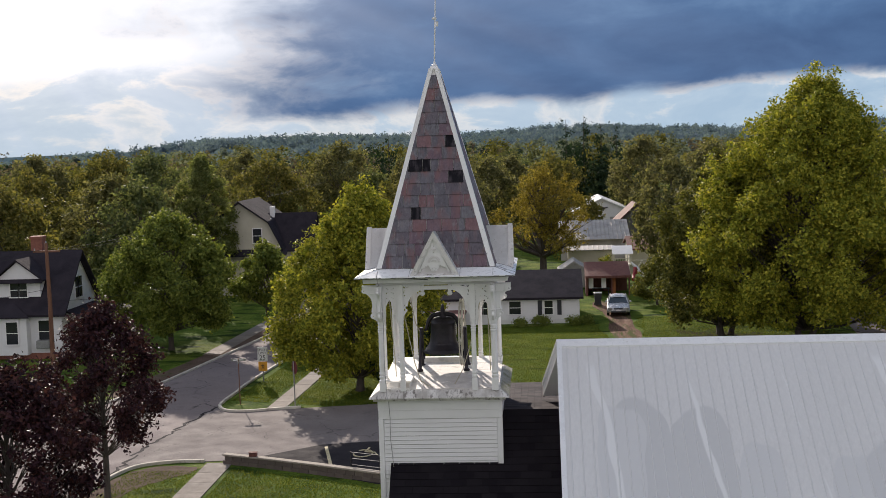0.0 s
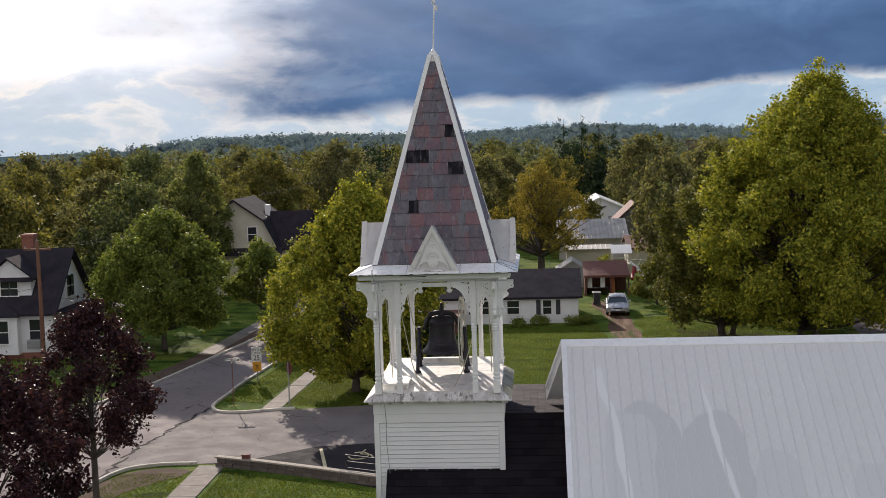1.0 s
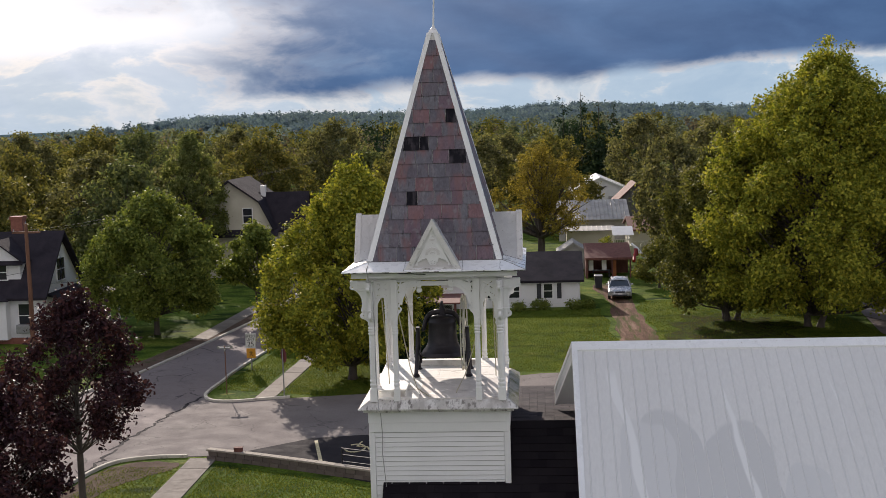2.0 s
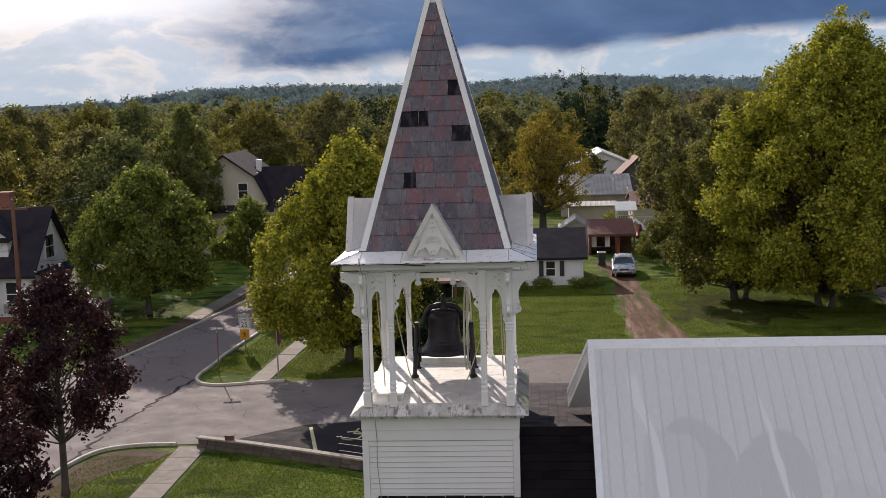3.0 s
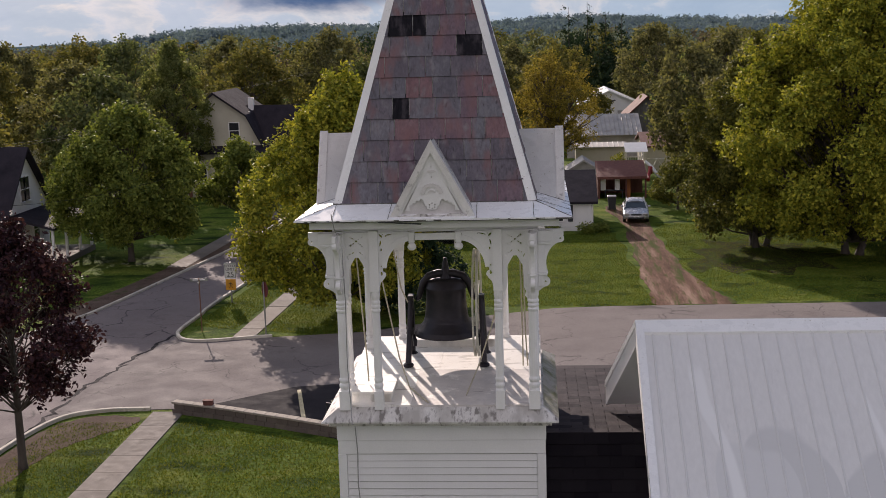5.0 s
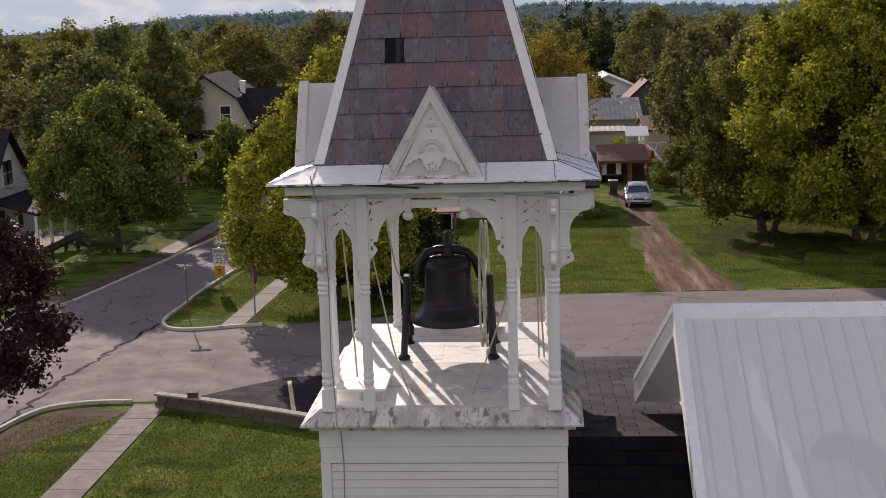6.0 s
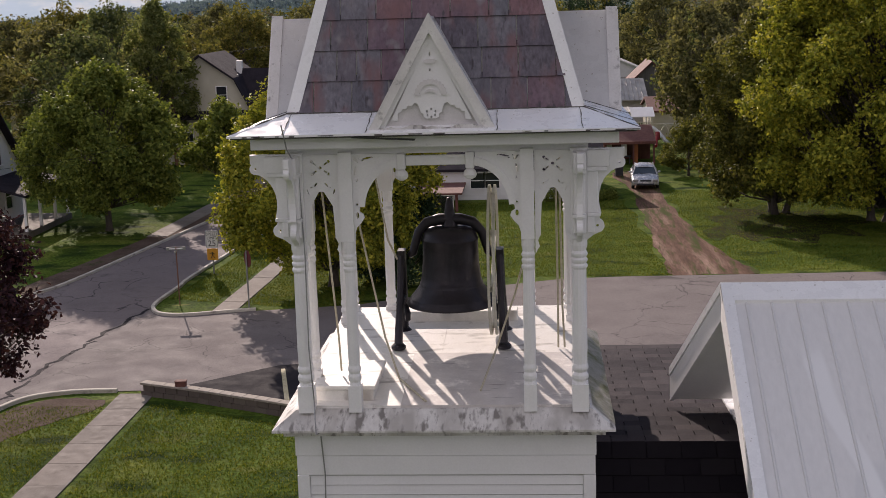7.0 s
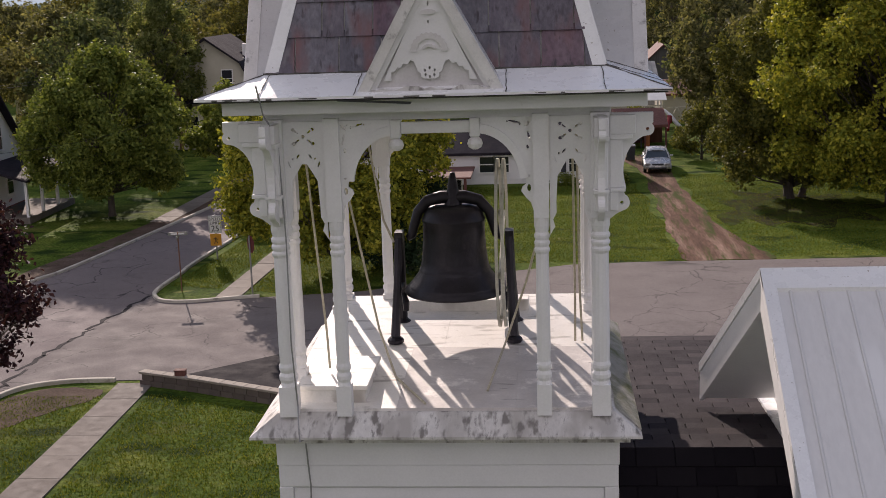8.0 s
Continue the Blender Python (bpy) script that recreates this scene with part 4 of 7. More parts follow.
def gablet(m):
    z0, za = ZE + 0.02, ZE + GA
    bm = bmesh.new()                      # panel
    v = [bm.verts.new(p) for p in ((-GH + 0.06, 0.0, z0), (GH - 0.06, 0.0, z0), (0, 0.0, za - 0.08))]
    bm.faces.new(v)
    r = bmesh.ops.extrude_face_region(bm, geom=bm.faces[:])
    bmesh.ops.translate(bm, vec=(0, 0.05, 0), verts=[x for x in r["geom"] if isinstance(x, bmesh.types.BMVert)])
    bmesh.ops.transform(bm, matrix=m, verts=bm.verts)
    g = part("gable", bm, WHITE_RECESS_SHADE, tower, "carved white gable panel")
    for s in (-1, 1):                     # raking boards, outer and inner
        for w0, w1, y0, y1 in ((-0.02, 0.052, -0.07, 0.03), (0.052, 0.085, -0.035, 0.02)):
            sl = Vector((GH, 0, -(za - z0))).normalized()
            nn = Vector((-sl.z * -1, 0, sl.x))
            bm = bmesh.new()
            pts = []
            for w in (w0, w1):
                down = Vector((0, 0, -w / sl.x))
                top = Vector((0, 0, za)) + down
                bot_x = (za - w / sl.x - z0) * sl.x / -sl.z
                pts.append((top, Vector((bot_x, 0, z0))))
            ring = [pts[0][0], pts[0][1], pts[1][1], pts[1][0]]
            lo = [bm.verts.new((s * p.x, y0, p.z)) for p in ring]
            hi = [bm.verts.new((s * p.x, y1, p.z)) for p in ring]
            bm.faces.new(lo)
            bm.faces.new(hi)
            for i in range(4):
                bm.faces.new((lo[i], lo[(i + 1) % 4], hi[(i + 1) % 4], hi[i]))
            bmesh.ops.transform(bm, matrix=m, verts=bm.verts)
            part("rake_board", bm, WHITE_WORN if w0 < 0 else WHITE, g, "white raking board with worn paint")
        # roof sheet back to the spire
        bm = bmesh.new()
        yb = 1.25
        a = [bm.verts.new(p) for p in ((0, -0.075, za + 0.012), (s * (GH + 0.02), -0.075, z0 + 0.0), (s * (GH + 0.02), yb, z0 + 0.0), (0, yb, za + 0.012))]
        bm.faces.new(a)
        bmesh.ops.solidify(bm, geom=bm.faces[:], thickness=0.012)
        bmesh.ops.transform(bm, matrix=m, verts=bm.verts)
        part("gable_roof", bm, METALW, g, "white sheet-metal gable roof")
    # carved ornament: a proud plate with a scalloped lower edge and pierced tongue, toothed arch and eye above
    half = [(-0.262, 0.065), (-0.262, 0.125), (-0.235, 0.13), (-0.222, 0.155), (-0.195, 0.15), (-0.18, 0.18), (-0.15, 0.172), (-0.13, 0.20), (-0.105, 0.19), (-0.09, 0.155), (-0.082, 0.125), (-0.062, 0.112), (-0.060, 0.088), (-0.035, 0.075)]
    lower = half + [(-x, z) for x, z in half[::-1]]
    apex = 0.70
    plate = [(x, z0 + z) for x, z in lower] + [(0.315, z0 + 0.065), (0.0, z0 + apex), (-0.315, z0 + 0.065)]
    petals = [circle(0.036 * math.cos(radians(q)), z0 + 0.118 + 0.030 * math.sin(radians(q)), 0.0085, 6, 1.3) for q in (90, 25, -35, -90, -145, 155)]
    petals += [circle(0, z0 + 0.45, 0.008, 6, 1.5), circle(0, z0 + 0.57, 0.006, 6, 3.0)]
    toothed = [(x * (1.0 if i % 2 else 0.93), z0 + 0.255 + (z - z0 - 0.255) * (1.0 if i % 2 else 0.93)) for i, (x, z) in enumerate(arc(0, z0 + 0.255, 0.13, 0.13, 0, 180, 24))]
    toothed += [(x * (1.0 if i % 2 else 0.9), z) for i, (x, z) in enumerate(arc(0, z0 + 0.255, 0.088, 0.085, 180, 0, 14))]
    brow = arc(0, z0 + 0.268, 0.05, 0.036, 8, 172, 8) + arc(0, z0 + 0.266, 0.036, 0.018, 172, 8, 8)
    for shape, front in (((plate, petals), -0.030), ((toothed, []), -0.044), ((brow, []), -0.046), ((circle(0, z0 + 0.515, 0.052, 12, 0.34), []), -0.044)):
        bm = sawn(*shape, thick=0.024)
        bmesh.ops.translate(bm, vec=(0, front, 0), verts=bm.verts)
        bmesh.ops.transform(bm, matrix=m, verts=bm.verts)
        part("carving", bm, WHITE if front > -0.04 else WHITE_RECESS_SHADE, g)
    # crust of peeling paint on the ledge at its foot
    r = random.Random(int(m.translation.x * 7 + m.translation.y * 3))
    top = [(-0.40 + i * 0.04, z0 + r.uniform(0.003, 0.032)) for i in range(21)]
    bm = sawn([(0.40, z0 - 0.012), (-0.40, z0 - 0.012)] + top, [], 0.046)
    bmesh.ops.translate(bm, vec=(0, -0.07, 0), verts=bm.verts)
    bmesh.ops.transform(bm, matrix=m, verts=bm.verts)
    part("paint_crust", bm, PEELING, g, "crust of grey peeling paint")


for m in (pose(0, -1.47, 0), pose(0, 1.69, 0, 0, 0, 180), pose(-1.47, YC, 0, 0, 0, -90), pose(1.47, YC, 0, 0, 0, 90)):
    gablet(m)

# ---------------------------------------------------------------- bell on its stand
BX, BY = -0.02, 0.16
bell = thing("church_bell", "black cast-iron church bell hung in a yoke", "bell")
prof = [(0.0, 0.74), (0.14, 0.735), (0.205, 0.715), (0.245, 0.68), (0.262, 0.635), (0.27, 0.62), (0.27, 0.605), (0.263, 0.595), (0.264, 0.50), (0.270, 0.38), (0.283, 0.26), (0.295, 0.20), (0.305, 0.19), (0.305, 0.175), (0.308, 0.165),
        (0.352, 0.105), (0.392, 0.06), (0.402, 0.045), (0.400, 0.03), (0.44, 0.0), (0.43, -0.018), (0.33, 0.0), (0.28, 0.09), (0.22, 0.3), (0.20, 0.55), (0.0, 0.62)]
part("bell_body", lathe(bmesh.new(), prof, 40, (BX, BY, 9.35)), IRON, bell, smooth=True)
bm = lathe(bmesh.new(), [(0.0, 0.33), (0.02, 0.33), (0.035, 0.27), (0.05, 0.18), (0.075, 0.06), (0.10, 0.0), (0.0, -0.01)], 14, (BX, BY, 10.03))
part("yoke_head", bm, IRON, bell, smooth=True)
bm = bmesh.new()
arcpts = [(BX - 0.40, BY, 9.80), (BX - 0.36, BY, 9.83), (BX - 0.335, BY, 9.92), (BX - 0.30, BY, 10.03), (BX - 0.22, BY, 10.12), (BX - 0.10, BY, 10.15), (BX + 0.10, BY, 10.15), (BX + 0.22, BY, 10.12), (BX + 0.30, BY, 10.03), (BX + 0.335, BY, 9.92), (BX + 0.36, BY, 9.83), (BX + 0.40, BY, 9.80)]
tube(bm, arcpts, [0.028, 0.04, 0.042, 0.045, 0.05, 0.055, 0.055, 0.05, 0.045, 0.042, 0.04, 0.028], 10)
part("yoke", bm, IRON, bell, smooth=True)
part("clapper", lathe(bmesh.new(), [(0.0, 0.5), (0.014, 0.5), (0.016, 0.08), (0.05, 0.05), (0.06, 0.0), (0.04, -0.045), (0.0, -0.06)], 12, (BX, BY, 9.36)), IRON, bell, smooth=True)
stand = thing("bell_stand", "pair of black iron A-frame bell stands on the white deck", "bell stand")
for s in (-1, 1):
    x = BX + s * 0.47
    bm = bmesh.new()
    for dy in (-0.30, 0.30):
        tube(bm, [(x, BY + 0.05 * (1 if dy > 0 else -1), 9.80), (x + s * 0.01, BY + dy * 0.6, 9.40), (x + s * 0.03, BY + dy, 8.94)], [0.036, 0.034, 0.04], 8)
        lathe(bm, [(0.062, 0.0), (0.07, 0.01), (0.07, 0.035), (0.045, 0.06)], 12, (x + s * 0.03, BY + dy, ZD + 0.004))
    tube(bm, [(x + s * 0.01, BY - 0.2, 9.32), (x + s * 0.01, BY + 0.2, 9.32)], 0.022, 8)
    box(bm, x - 0.035, x + 0.035, BY - 0.075, BY + 0.075, 9.76, 9.86)
    part("stand", bm, IRON, stand, smooth=False)
    bm = tube(bmesh.new(), [(x - s * 0.03, BY - 0.1, 9.30), (x - s * 0.05, BY - 0.13, 9.22), (x - s * 0.05, BY - 0.13, 9.14)], [0.02, 0.03, 0.025], 8)
    part("stop_spring", bm, IRON, stand)
WX = 0.385
for dx in (-0.025, 0.025):
    bm = bmesh.new()
    n, wc, rr = 40, Vector((WX + dx, BY + 0.05, 9.74)), 0.72
    ring = []
    for k in range(n):
        c, s_ = math.cos(k * math.tau / n), math.sin(k * math.tau / n)
        ring.append([bm.verts.new(wc + Vector((d, c * r, s_ * r))) for d, r in ((-0.012, rr), (0.012, rr), (0.012, rr - 0.06), (-0.012, rr - 0.06))])
    for k in range(n):
        a, b = ring[k], ring[(k + 1) % n]
        for i in range(4):
            bm.faces.new((a[i], a[(i + 1) % 4], b[(i + 1) % 4], b[i]))
    rim = part("wheel", bm, WOODW, bell, "pale painted wooden wheel with rope groove")
for a in range(0, 180, 45):
    bm = boxes((WX - 0.012, WX + 0.012, -0.68, 0.68, -0.025, 0.025))
    bmesh.ops.rotate(bm, matrix=Matrix.Rotation(radians(a + 12), 3, "X"), verts=bm.verts)
    bmesh.ops.translate(bm, vec=(0.001 * a / 45, BY + 0.05, 9.74), verts=bm.verts)
    part("spoke", bm, WOODW, rim)


def wire(name, pts, r, material, label, category, n=6):
    t = tagged(part(name, tube(bmesh.new(), pts, r, n), material), label, category)
    return t


for pts in ([(-1.02, -0.9, 11.1), (-0.93, -0.75, 9.35), (-0.92, -0.75, 9.03)], [(-0.86, 0.9, 11.1), (-0.60, 0.35, 10.0), (-0.50, 0.18, 9.85)], [(-0.80, -0.5, 10.6), (-0.55, -0.55, 9.3), (-0.43, -0.6, 8.90), (-0.15, -1.15, 8.895)],
            [(0.95, -0.9, 10.98), (0.60, -0.2, 9.6), (0.42, -0.1, 9.0), (0.30, -0.9, 8.90)], [(0.97, -0.3, 11.08), (0.99, 0.1, 9.4), (0.99, 0.2, 8.90)], [(1.0, -0.3, 11.08), (1.03, 0.1, 9.4), (1.05, 0.2, 8.90)]):
    pts = [(x, y, z if z > 9.1 else deck_z(y) + 0.012 + max(0.0, z - 8.90)) for x, y, z in pts]
    wire("rope", pts, 0.010, ROPE, "slack pale rope tied inside the belfry", "rope")
wire("cable", [(-1.14, -1.72, 11.30), (-1.13, -1.60, 11.1), (-1.10, -1.33, 10.9), (-1.08, -1.33, 10.2), (-1.09, -1.32, 9.4), (-1.07, -1.31, 8.95), (-1.05, -1.42, 8.84), (-1.04, -1.46, 8.72), (-1.04, -1.26, 8.66), (-1.02, -1.25, 8.3), (-1.03, -1.25, 7.9), (-0.98, -1.25, 7.3), (-0.98, -1.25, 6.6)],
     0.006, STEEL, "thin grey lightning cable down the tower", "cable")


bell.location, stand.location, stand.scale = (0.0, 0.34, 0.015), (0.0, 0.34, 0.756), (1.0, 1.0, 0.925)


# ---------------------------------------------------------------- church
church = thing("church", "white church with ribbed white metal roof", "church")
RX, RY, RZ, FARX = 2.40, -0.35, 9.68, 26.0
NEAR, FAR = math.tan(radians(34)), math.tan(radians(40))
NY, FY = -8.4, 6.0                         # eaves
nz, fz = RZ - (RY - NY) * NEAR, RZ - (FY - RY) * FAR


def roof_slab(x0, x1, y0, z0, y1, z1, t):
    bm = bmesh.new()
    lo = [bm.verts.new(p) for p in ((x0, y0, z0), (x1, y0, z0), (x1, y1, z1), (x0, y1, z1))]
    hi = [bm.verts.new(v.co + Vector((0, 0, t))) for v in lo]
    bm.faces.new(lo[::-1])
    bm.faces.new(hi)
    for i in range(4):
        bm.faces.new((lo[i], lo[(i + 1) % 4], hi[(i + 1) % 4], hi[i]))
    return bm


part("roof", roof_slab(RX + 0.05, FARX, NY, nz - 0.09, RY, RZ - 0.09, 0.08), ROOFW, church, "near slope of patched white metal roof")
part("roof", roof_slab(RX + 0.38, FARX, RY + 0.003, RZ - 0.09, FY, fz - 0.09, 0.08), ROOFW, church, "far slope of white metal roof")
# ridge cap and raking trim
bm = bmesh.new()
for y0, z0, y1, z1 in ((RY - 0.17, RZ - 0.17 * NEAR + 0.02, RY, RZ + 0.025), (RY, RZ + 0.025, RY + 0.2, RZ - 0.2 * FAR + 0.02)):
    v = [bm.verts.new(p) for p in ((RX, y0, z0), (FARX, y0, z0), (FARX, y1, z1), (RX, y1, z1))]
    bm.faces.new(v)
    w = [bm.verts.new(x.co - Vector((0, 0, 0.03))) for x in v]
    bm.faces.new(w[::-1])
    for i in range(4):
        bm.faces.new((v[i], v[(i + 1) % 4], w[(i + 1) % 4], w[i]))
part("ridge_cap", bm, METALW, church, "white metal ridge cap")
for name, x1, dz, t, material, label in (("rake_trim", 0.10, -0.06, 0.085, METALW, "white metal rake trim"), ("rake_fascia", 0.05, -0.32, 0.255, WHITE, ""), ("soffit", 0.42, -0.30, 0.02, WHITE, "")):
    x0 = {"rake_trim": 0.0, "rake_fascia": 0.01, "soffit": 0.053}[name]
    part(name, roof_slab(RX + x0, RX + x1, NY, nz + dz, RY - 0.002, RZ + dz, t), material, church, label)


def verge(x0, x1, dz, t):
    """A strip of the far verge, skewed out to its eave corner to fit the camera's view."""
    (ax, ay, az), (bx, by, bz) = (RX, RY + 0.002, RZ), (2.08, 0.75, 8.58)
    bm = bmesh.new()
    lo = [bm.verts.new(p) for p in ((ax + x0, ay, az + dz), (ax + x1, ay, az + dz), (bx + x1 + (0.45 if x1 > 0.3 else 0), by, bz + dz), (bx + x0, by, bz + dz))]
    hi = [bm.verts.new(v.co + Vector((0, 0, t))) for v in lo]
    bm.faces.new(lo[::-1])
    bm.faces.new(hi)
    for i in range(4):
        bm.faces.new((lo[i], lo[(i + 1) % 4], hi[(i + 1) % 4], hi[i]))
    return bm


part("rake_trim", verge(0.0, 0.10, -0.06, 0.085), METALW, church, "white metal rake trim")
part("rake_fascia", verge(0.01, 0.05, -0.32, 0.255), WHITE, church)
part("soffit", verge(0.053, 0.42, -0.30, 0.02), WHITE, church)
part("verge_roof", verge(0.103, 0.44, -0.07, 0.06), ROOFW, church, "white metal verge of the far slope")
# gable wall with thickness, to the ground
bm = bmesh.new()
gx = RX + 0.38
pts = [(gx, NY + 0.4, 0), (gx, FY - 0.4, 0), (gx, FY - 0.4, fz + 0.4 * FAR - 0.12), (gx, RY, RZ - 0.12), (gx, NY + 0.4, nz + 0.4 * NEAR - 0.12)]
a = [bm.verts.new(p) for p in pts]
bm.faces.new(a)
r = bmesh.ops.extrude_face_region(bm, geom=bm.faces[:])
bmesh.ops.translate(bm, vec=(0.2, 0, 0), verts=[x for x in r["geom"] if isinstance(x, bmesh.types.BMVert)])
part("gable_wall", bm, SIDING, church, "white gable wall")
for y0, y1, zt in ((NY + 0.4, NY + 0.6, nz + 0.10), (FY - 0.6, FY - 0.4, fz + 0.02)):
    part("side_wall", boxes((gx + 0.203, FARX - 0.4, y0, y1, 0, zt)), SIDING, church, "white side wall")
part("end_wall", boxes((FARX - 0.397, FARX - 0.2, NY + 0.4, FY - 0.4, 0, min(nz, fz))), SIDING, church)

# low entrance wing under dark shingles, the tower stands on its ridge
NZ, NX0, NX1, WY = 8.25, -1.04, gx - 0.003, -0.35
NP, FP = math.tan(radians(47)), math.tan(radians(3.5))
WN, WF = -4.3, 3.8
nz0, fz0 = NZ + (WN - WY) * NP, NZ - (WF - WY) * FP
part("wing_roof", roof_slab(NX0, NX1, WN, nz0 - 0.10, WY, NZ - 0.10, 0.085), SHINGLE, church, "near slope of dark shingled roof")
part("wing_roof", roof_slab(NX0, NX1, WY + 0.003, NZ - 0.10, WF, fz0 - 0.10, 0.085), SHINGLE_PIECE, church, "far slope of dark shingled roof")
low = nz0 + 0.35 * NP - 0.13
part("wing_wall", boxes((NX0 + 0.25, NX1, WN + 0.35, WF - 0.3, 0, low)), SIDING, church, "white wing wall")
bm = bmesh.new()
pts = [(NX0 + 0.25, WN + 0.35, low), (NX0 + 0.25, WY, NZ - 0.13), (NX0 + 0.25, WF - 0.3, fz0 + 0.3 * FP - 0.13), (NX0 + 0.25, WF - 0.3, low)]
bm.faces.new([bm.verts.new(p) for p in pts])
r = bmesh.ops.extrude_face_region(bm, geom=bm.faces[:])
bmesh.ops.translate(bm, vec=(NX1 - NX0 - 0.26, 0, 0), verts=[x for x in r["geom"] if isinstance(x, bmesh.types.BMVert)])
part("wing_gable", bm, SIDING, church)
part("flashing", roof_slab(NX1 - 0.13, NX1, WY + 0.05, NZ - 0.05 * FP - 0.004, 3.6, NZ - (3.6 - WY) * FP - 0.004, 0.03), METALW, church, "white metal wall flashing")


# ---------------------------------------------------------------- ground, streets, far country
def terrain(x, y):
    """Height of the far country: flat town, then a long wooded ridge beyond the valley."""
    d = math.hypot(x, y)
    if d < 450:
        return 0.0
    s = min(1.0, (d - 450) / 550)
    s = s * s * (3 - 2 * s)
    a = math.degrees(math.atan2(x, y))
    h = 13.0 + 1.6 * math.sin(radians(a * 9 + 210)) + 0.9 * math.sin(radians(a * 23 + 50)) + 0.5 * math.sin(radians(a * 61)) + 3.5 * math.exp(-((a - 3) / 4) ** 2)
    h -= 0.055 * min(0.0, a + 9) ** 2 + 0.04 * max(0.0, a - 24) ** 2
    return s * max(0.5, h) * (1 if d < 1000 else max(0.6, 1 - (d - 1000) / 6000))


bm = bmesh.new()
rs = [0, 12, 25, 45, 70, 110, 170, 260, 380, 450, 520, 600, 680, 760, 840, 920, 1000, 1100, 1300, 1700, 2400, 3200, 4000]
nA = 180
prev = None
for r in rs:
    ring = [bm.verts.new((0, 0, 0))] if r == 0 else [bm.verts.new((r * math.sin(k * math.tau / nA), r * math.cos(k * math.tau / nA), terrain(r * math.sin(k * math.tau / nA), r * math.cos(k * math.tau / nA)))) for k in range(nA)]
    if prev:
        for k in range(nA):
            if len(prev) == 1:
                bm.faces.new((prev[0], ring[k], ring[(k + 1) % nA]))
            else:
                bm.faces.new((prev[k], ring[k], ring[(k + 1) % nA], prev[(k + 1) % nA]))
    prev = ring
ground = structure(part("ground", bm, GRASS), "mown green lawn running out into fields", "ground")
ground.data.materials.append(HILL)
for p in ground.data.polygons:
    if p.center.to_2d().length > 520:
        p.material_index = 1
    p.use_smooth = True


# a pale field on the foot of the ridge
bm = bmesh.new()
grid = [[bm.verts.new((r * math.sin(radians(a)), r * math.cos(radians(a)), terrain(r * math.sin(radians(a)), r * math.cos(radians(a))) + 0.6 + (0 if 745 < r < 788 else -3))) for a in np.arange(-23.5, -9.5, 0.5)] for r in (738, 752, 760, 768, 776, 784, 792)]
for p, q in zip(grid, grid[1:]):
    for i in range(len(p) - 1):
        bm.faces.new((p[i], p[i + 1], q[i + 1], q[i]))
structure(part("field", bm, FIELD, smooth=True), "pale stubble field at the foot of the ridge", "field")


def sheet(name, poly, z, material, label, category, thick=0.05):
    return structure(part(name, prism(bmesh.new(), [site(*p) for p in poly], z - thick, z), material), label, category)


def rounded_poly(pts, n=5):
    out = []
    P = [Vector(p) for p in pts]
    k = len(P)
    for i in range(k):
        a, b, c, d = P[i - 1], P[i], P[(i + 1) % k], P[(i + 2) % k]
        for j in range(n):
            t = j / n
            q = 0.5 * ((2 * b) + (c - a) * t + (2 * a - 5 * b + 4 * c - d) * t * t + (3 * b - a - 3 * c + d) * t ** 3)
            out.append((q.x + random.uniform(-0.07, 0.07), q.y + random.uniform(-0.07, 0.07)))
    return out


# main street: runs from the lower left up past the houses; side street behind the tower
street = [(-16.0, -40), (-16.0, 12), (-16.35, 15.1), (-16.1, 20), (-15.95, 23), (-15.9, 26.2), (-16.0, 28.3),
          (-16.3, 33), (-16.2, 60), (-14, 140), (-20.0, 140), (-21.0, 60), (-21.4, 44.6), (-21.7, 35.3), (-22.0, 29.4), (-22.4, 27.8), (-23.6, 24.8), (-26.1, 22.2), (-32, 20), (-60, 19), (-60, 11), (-30, 11.5), (-25.5, 8), (-24.5, 0), (-24.5, -40)]
road = sheet("road", street, 0.015, ASPHALT, "grey cracked asphalt street", "road")
sheet("side_street", [(-16.32, 15.2), (-15.7, 17.4), (-14.5, 18.15), (-11.8, 18.25), (4.9, 18.4), (40, 18.6), (40, 29.6), (4.85, 29.1), (2.0, 28.9), (-3, 27.5), (-6.8, 25.95), (-11.0, 25.4), (-13.7, 24.9), (-15.1, 25.2), (-15.88, 26.1), (-15.93, 23), (-16.08, 20)], 0.019, ASPHALT_PALE, "pale cracked old asphalt of a side street", "road")
g = random.Random(41)
for i in range(9):
    a = Vector((-16.25 + 0.3 * i / 9 + g.uniform(-0.1, 0.1), 15.6 + i * 1.12))
    pts = [a + Vector((g.uniform(-0.18, 0.18), k * 0.3)) for k in range(5)]
    left, right = [(p.x - g.uniform(0.03, 0.10), p.y) for p in pts], [(p.x + g.uniform(0.03, 0.12), p.y) for p in pts]
    structure(part("road_crack", prism(bmesh.new(), [site(*p) for p in left + right[::-1]], 0.0, 0.024), ASPHALT_NEW), "broken dark seam in the asphalt", "road crack")
sheet("road_edge", rounded_poly([(-22.05, 28.2), (-22.1, 34), (-21.9, 42), (-21.5, 52), (-21.3, 62), (-22.4, 62), (-22.9, 50), (-23.3, 40), (-23.6, 33), (-23.9, 28.4)]), 0.011, DIRT, "bare dark soil strip along the street", "soil")
sheet("parking_area", [(-11.2, 18.27), (-8.0, 20.1), (-6.0, 20.4), (3.0, 20.6), (3.0, 15.0), (-4.6, 15.6), (-7.0, 16.6)], 0.02, ASPHALT_NEW, "dark sealed asphalt parking area", "parking area")
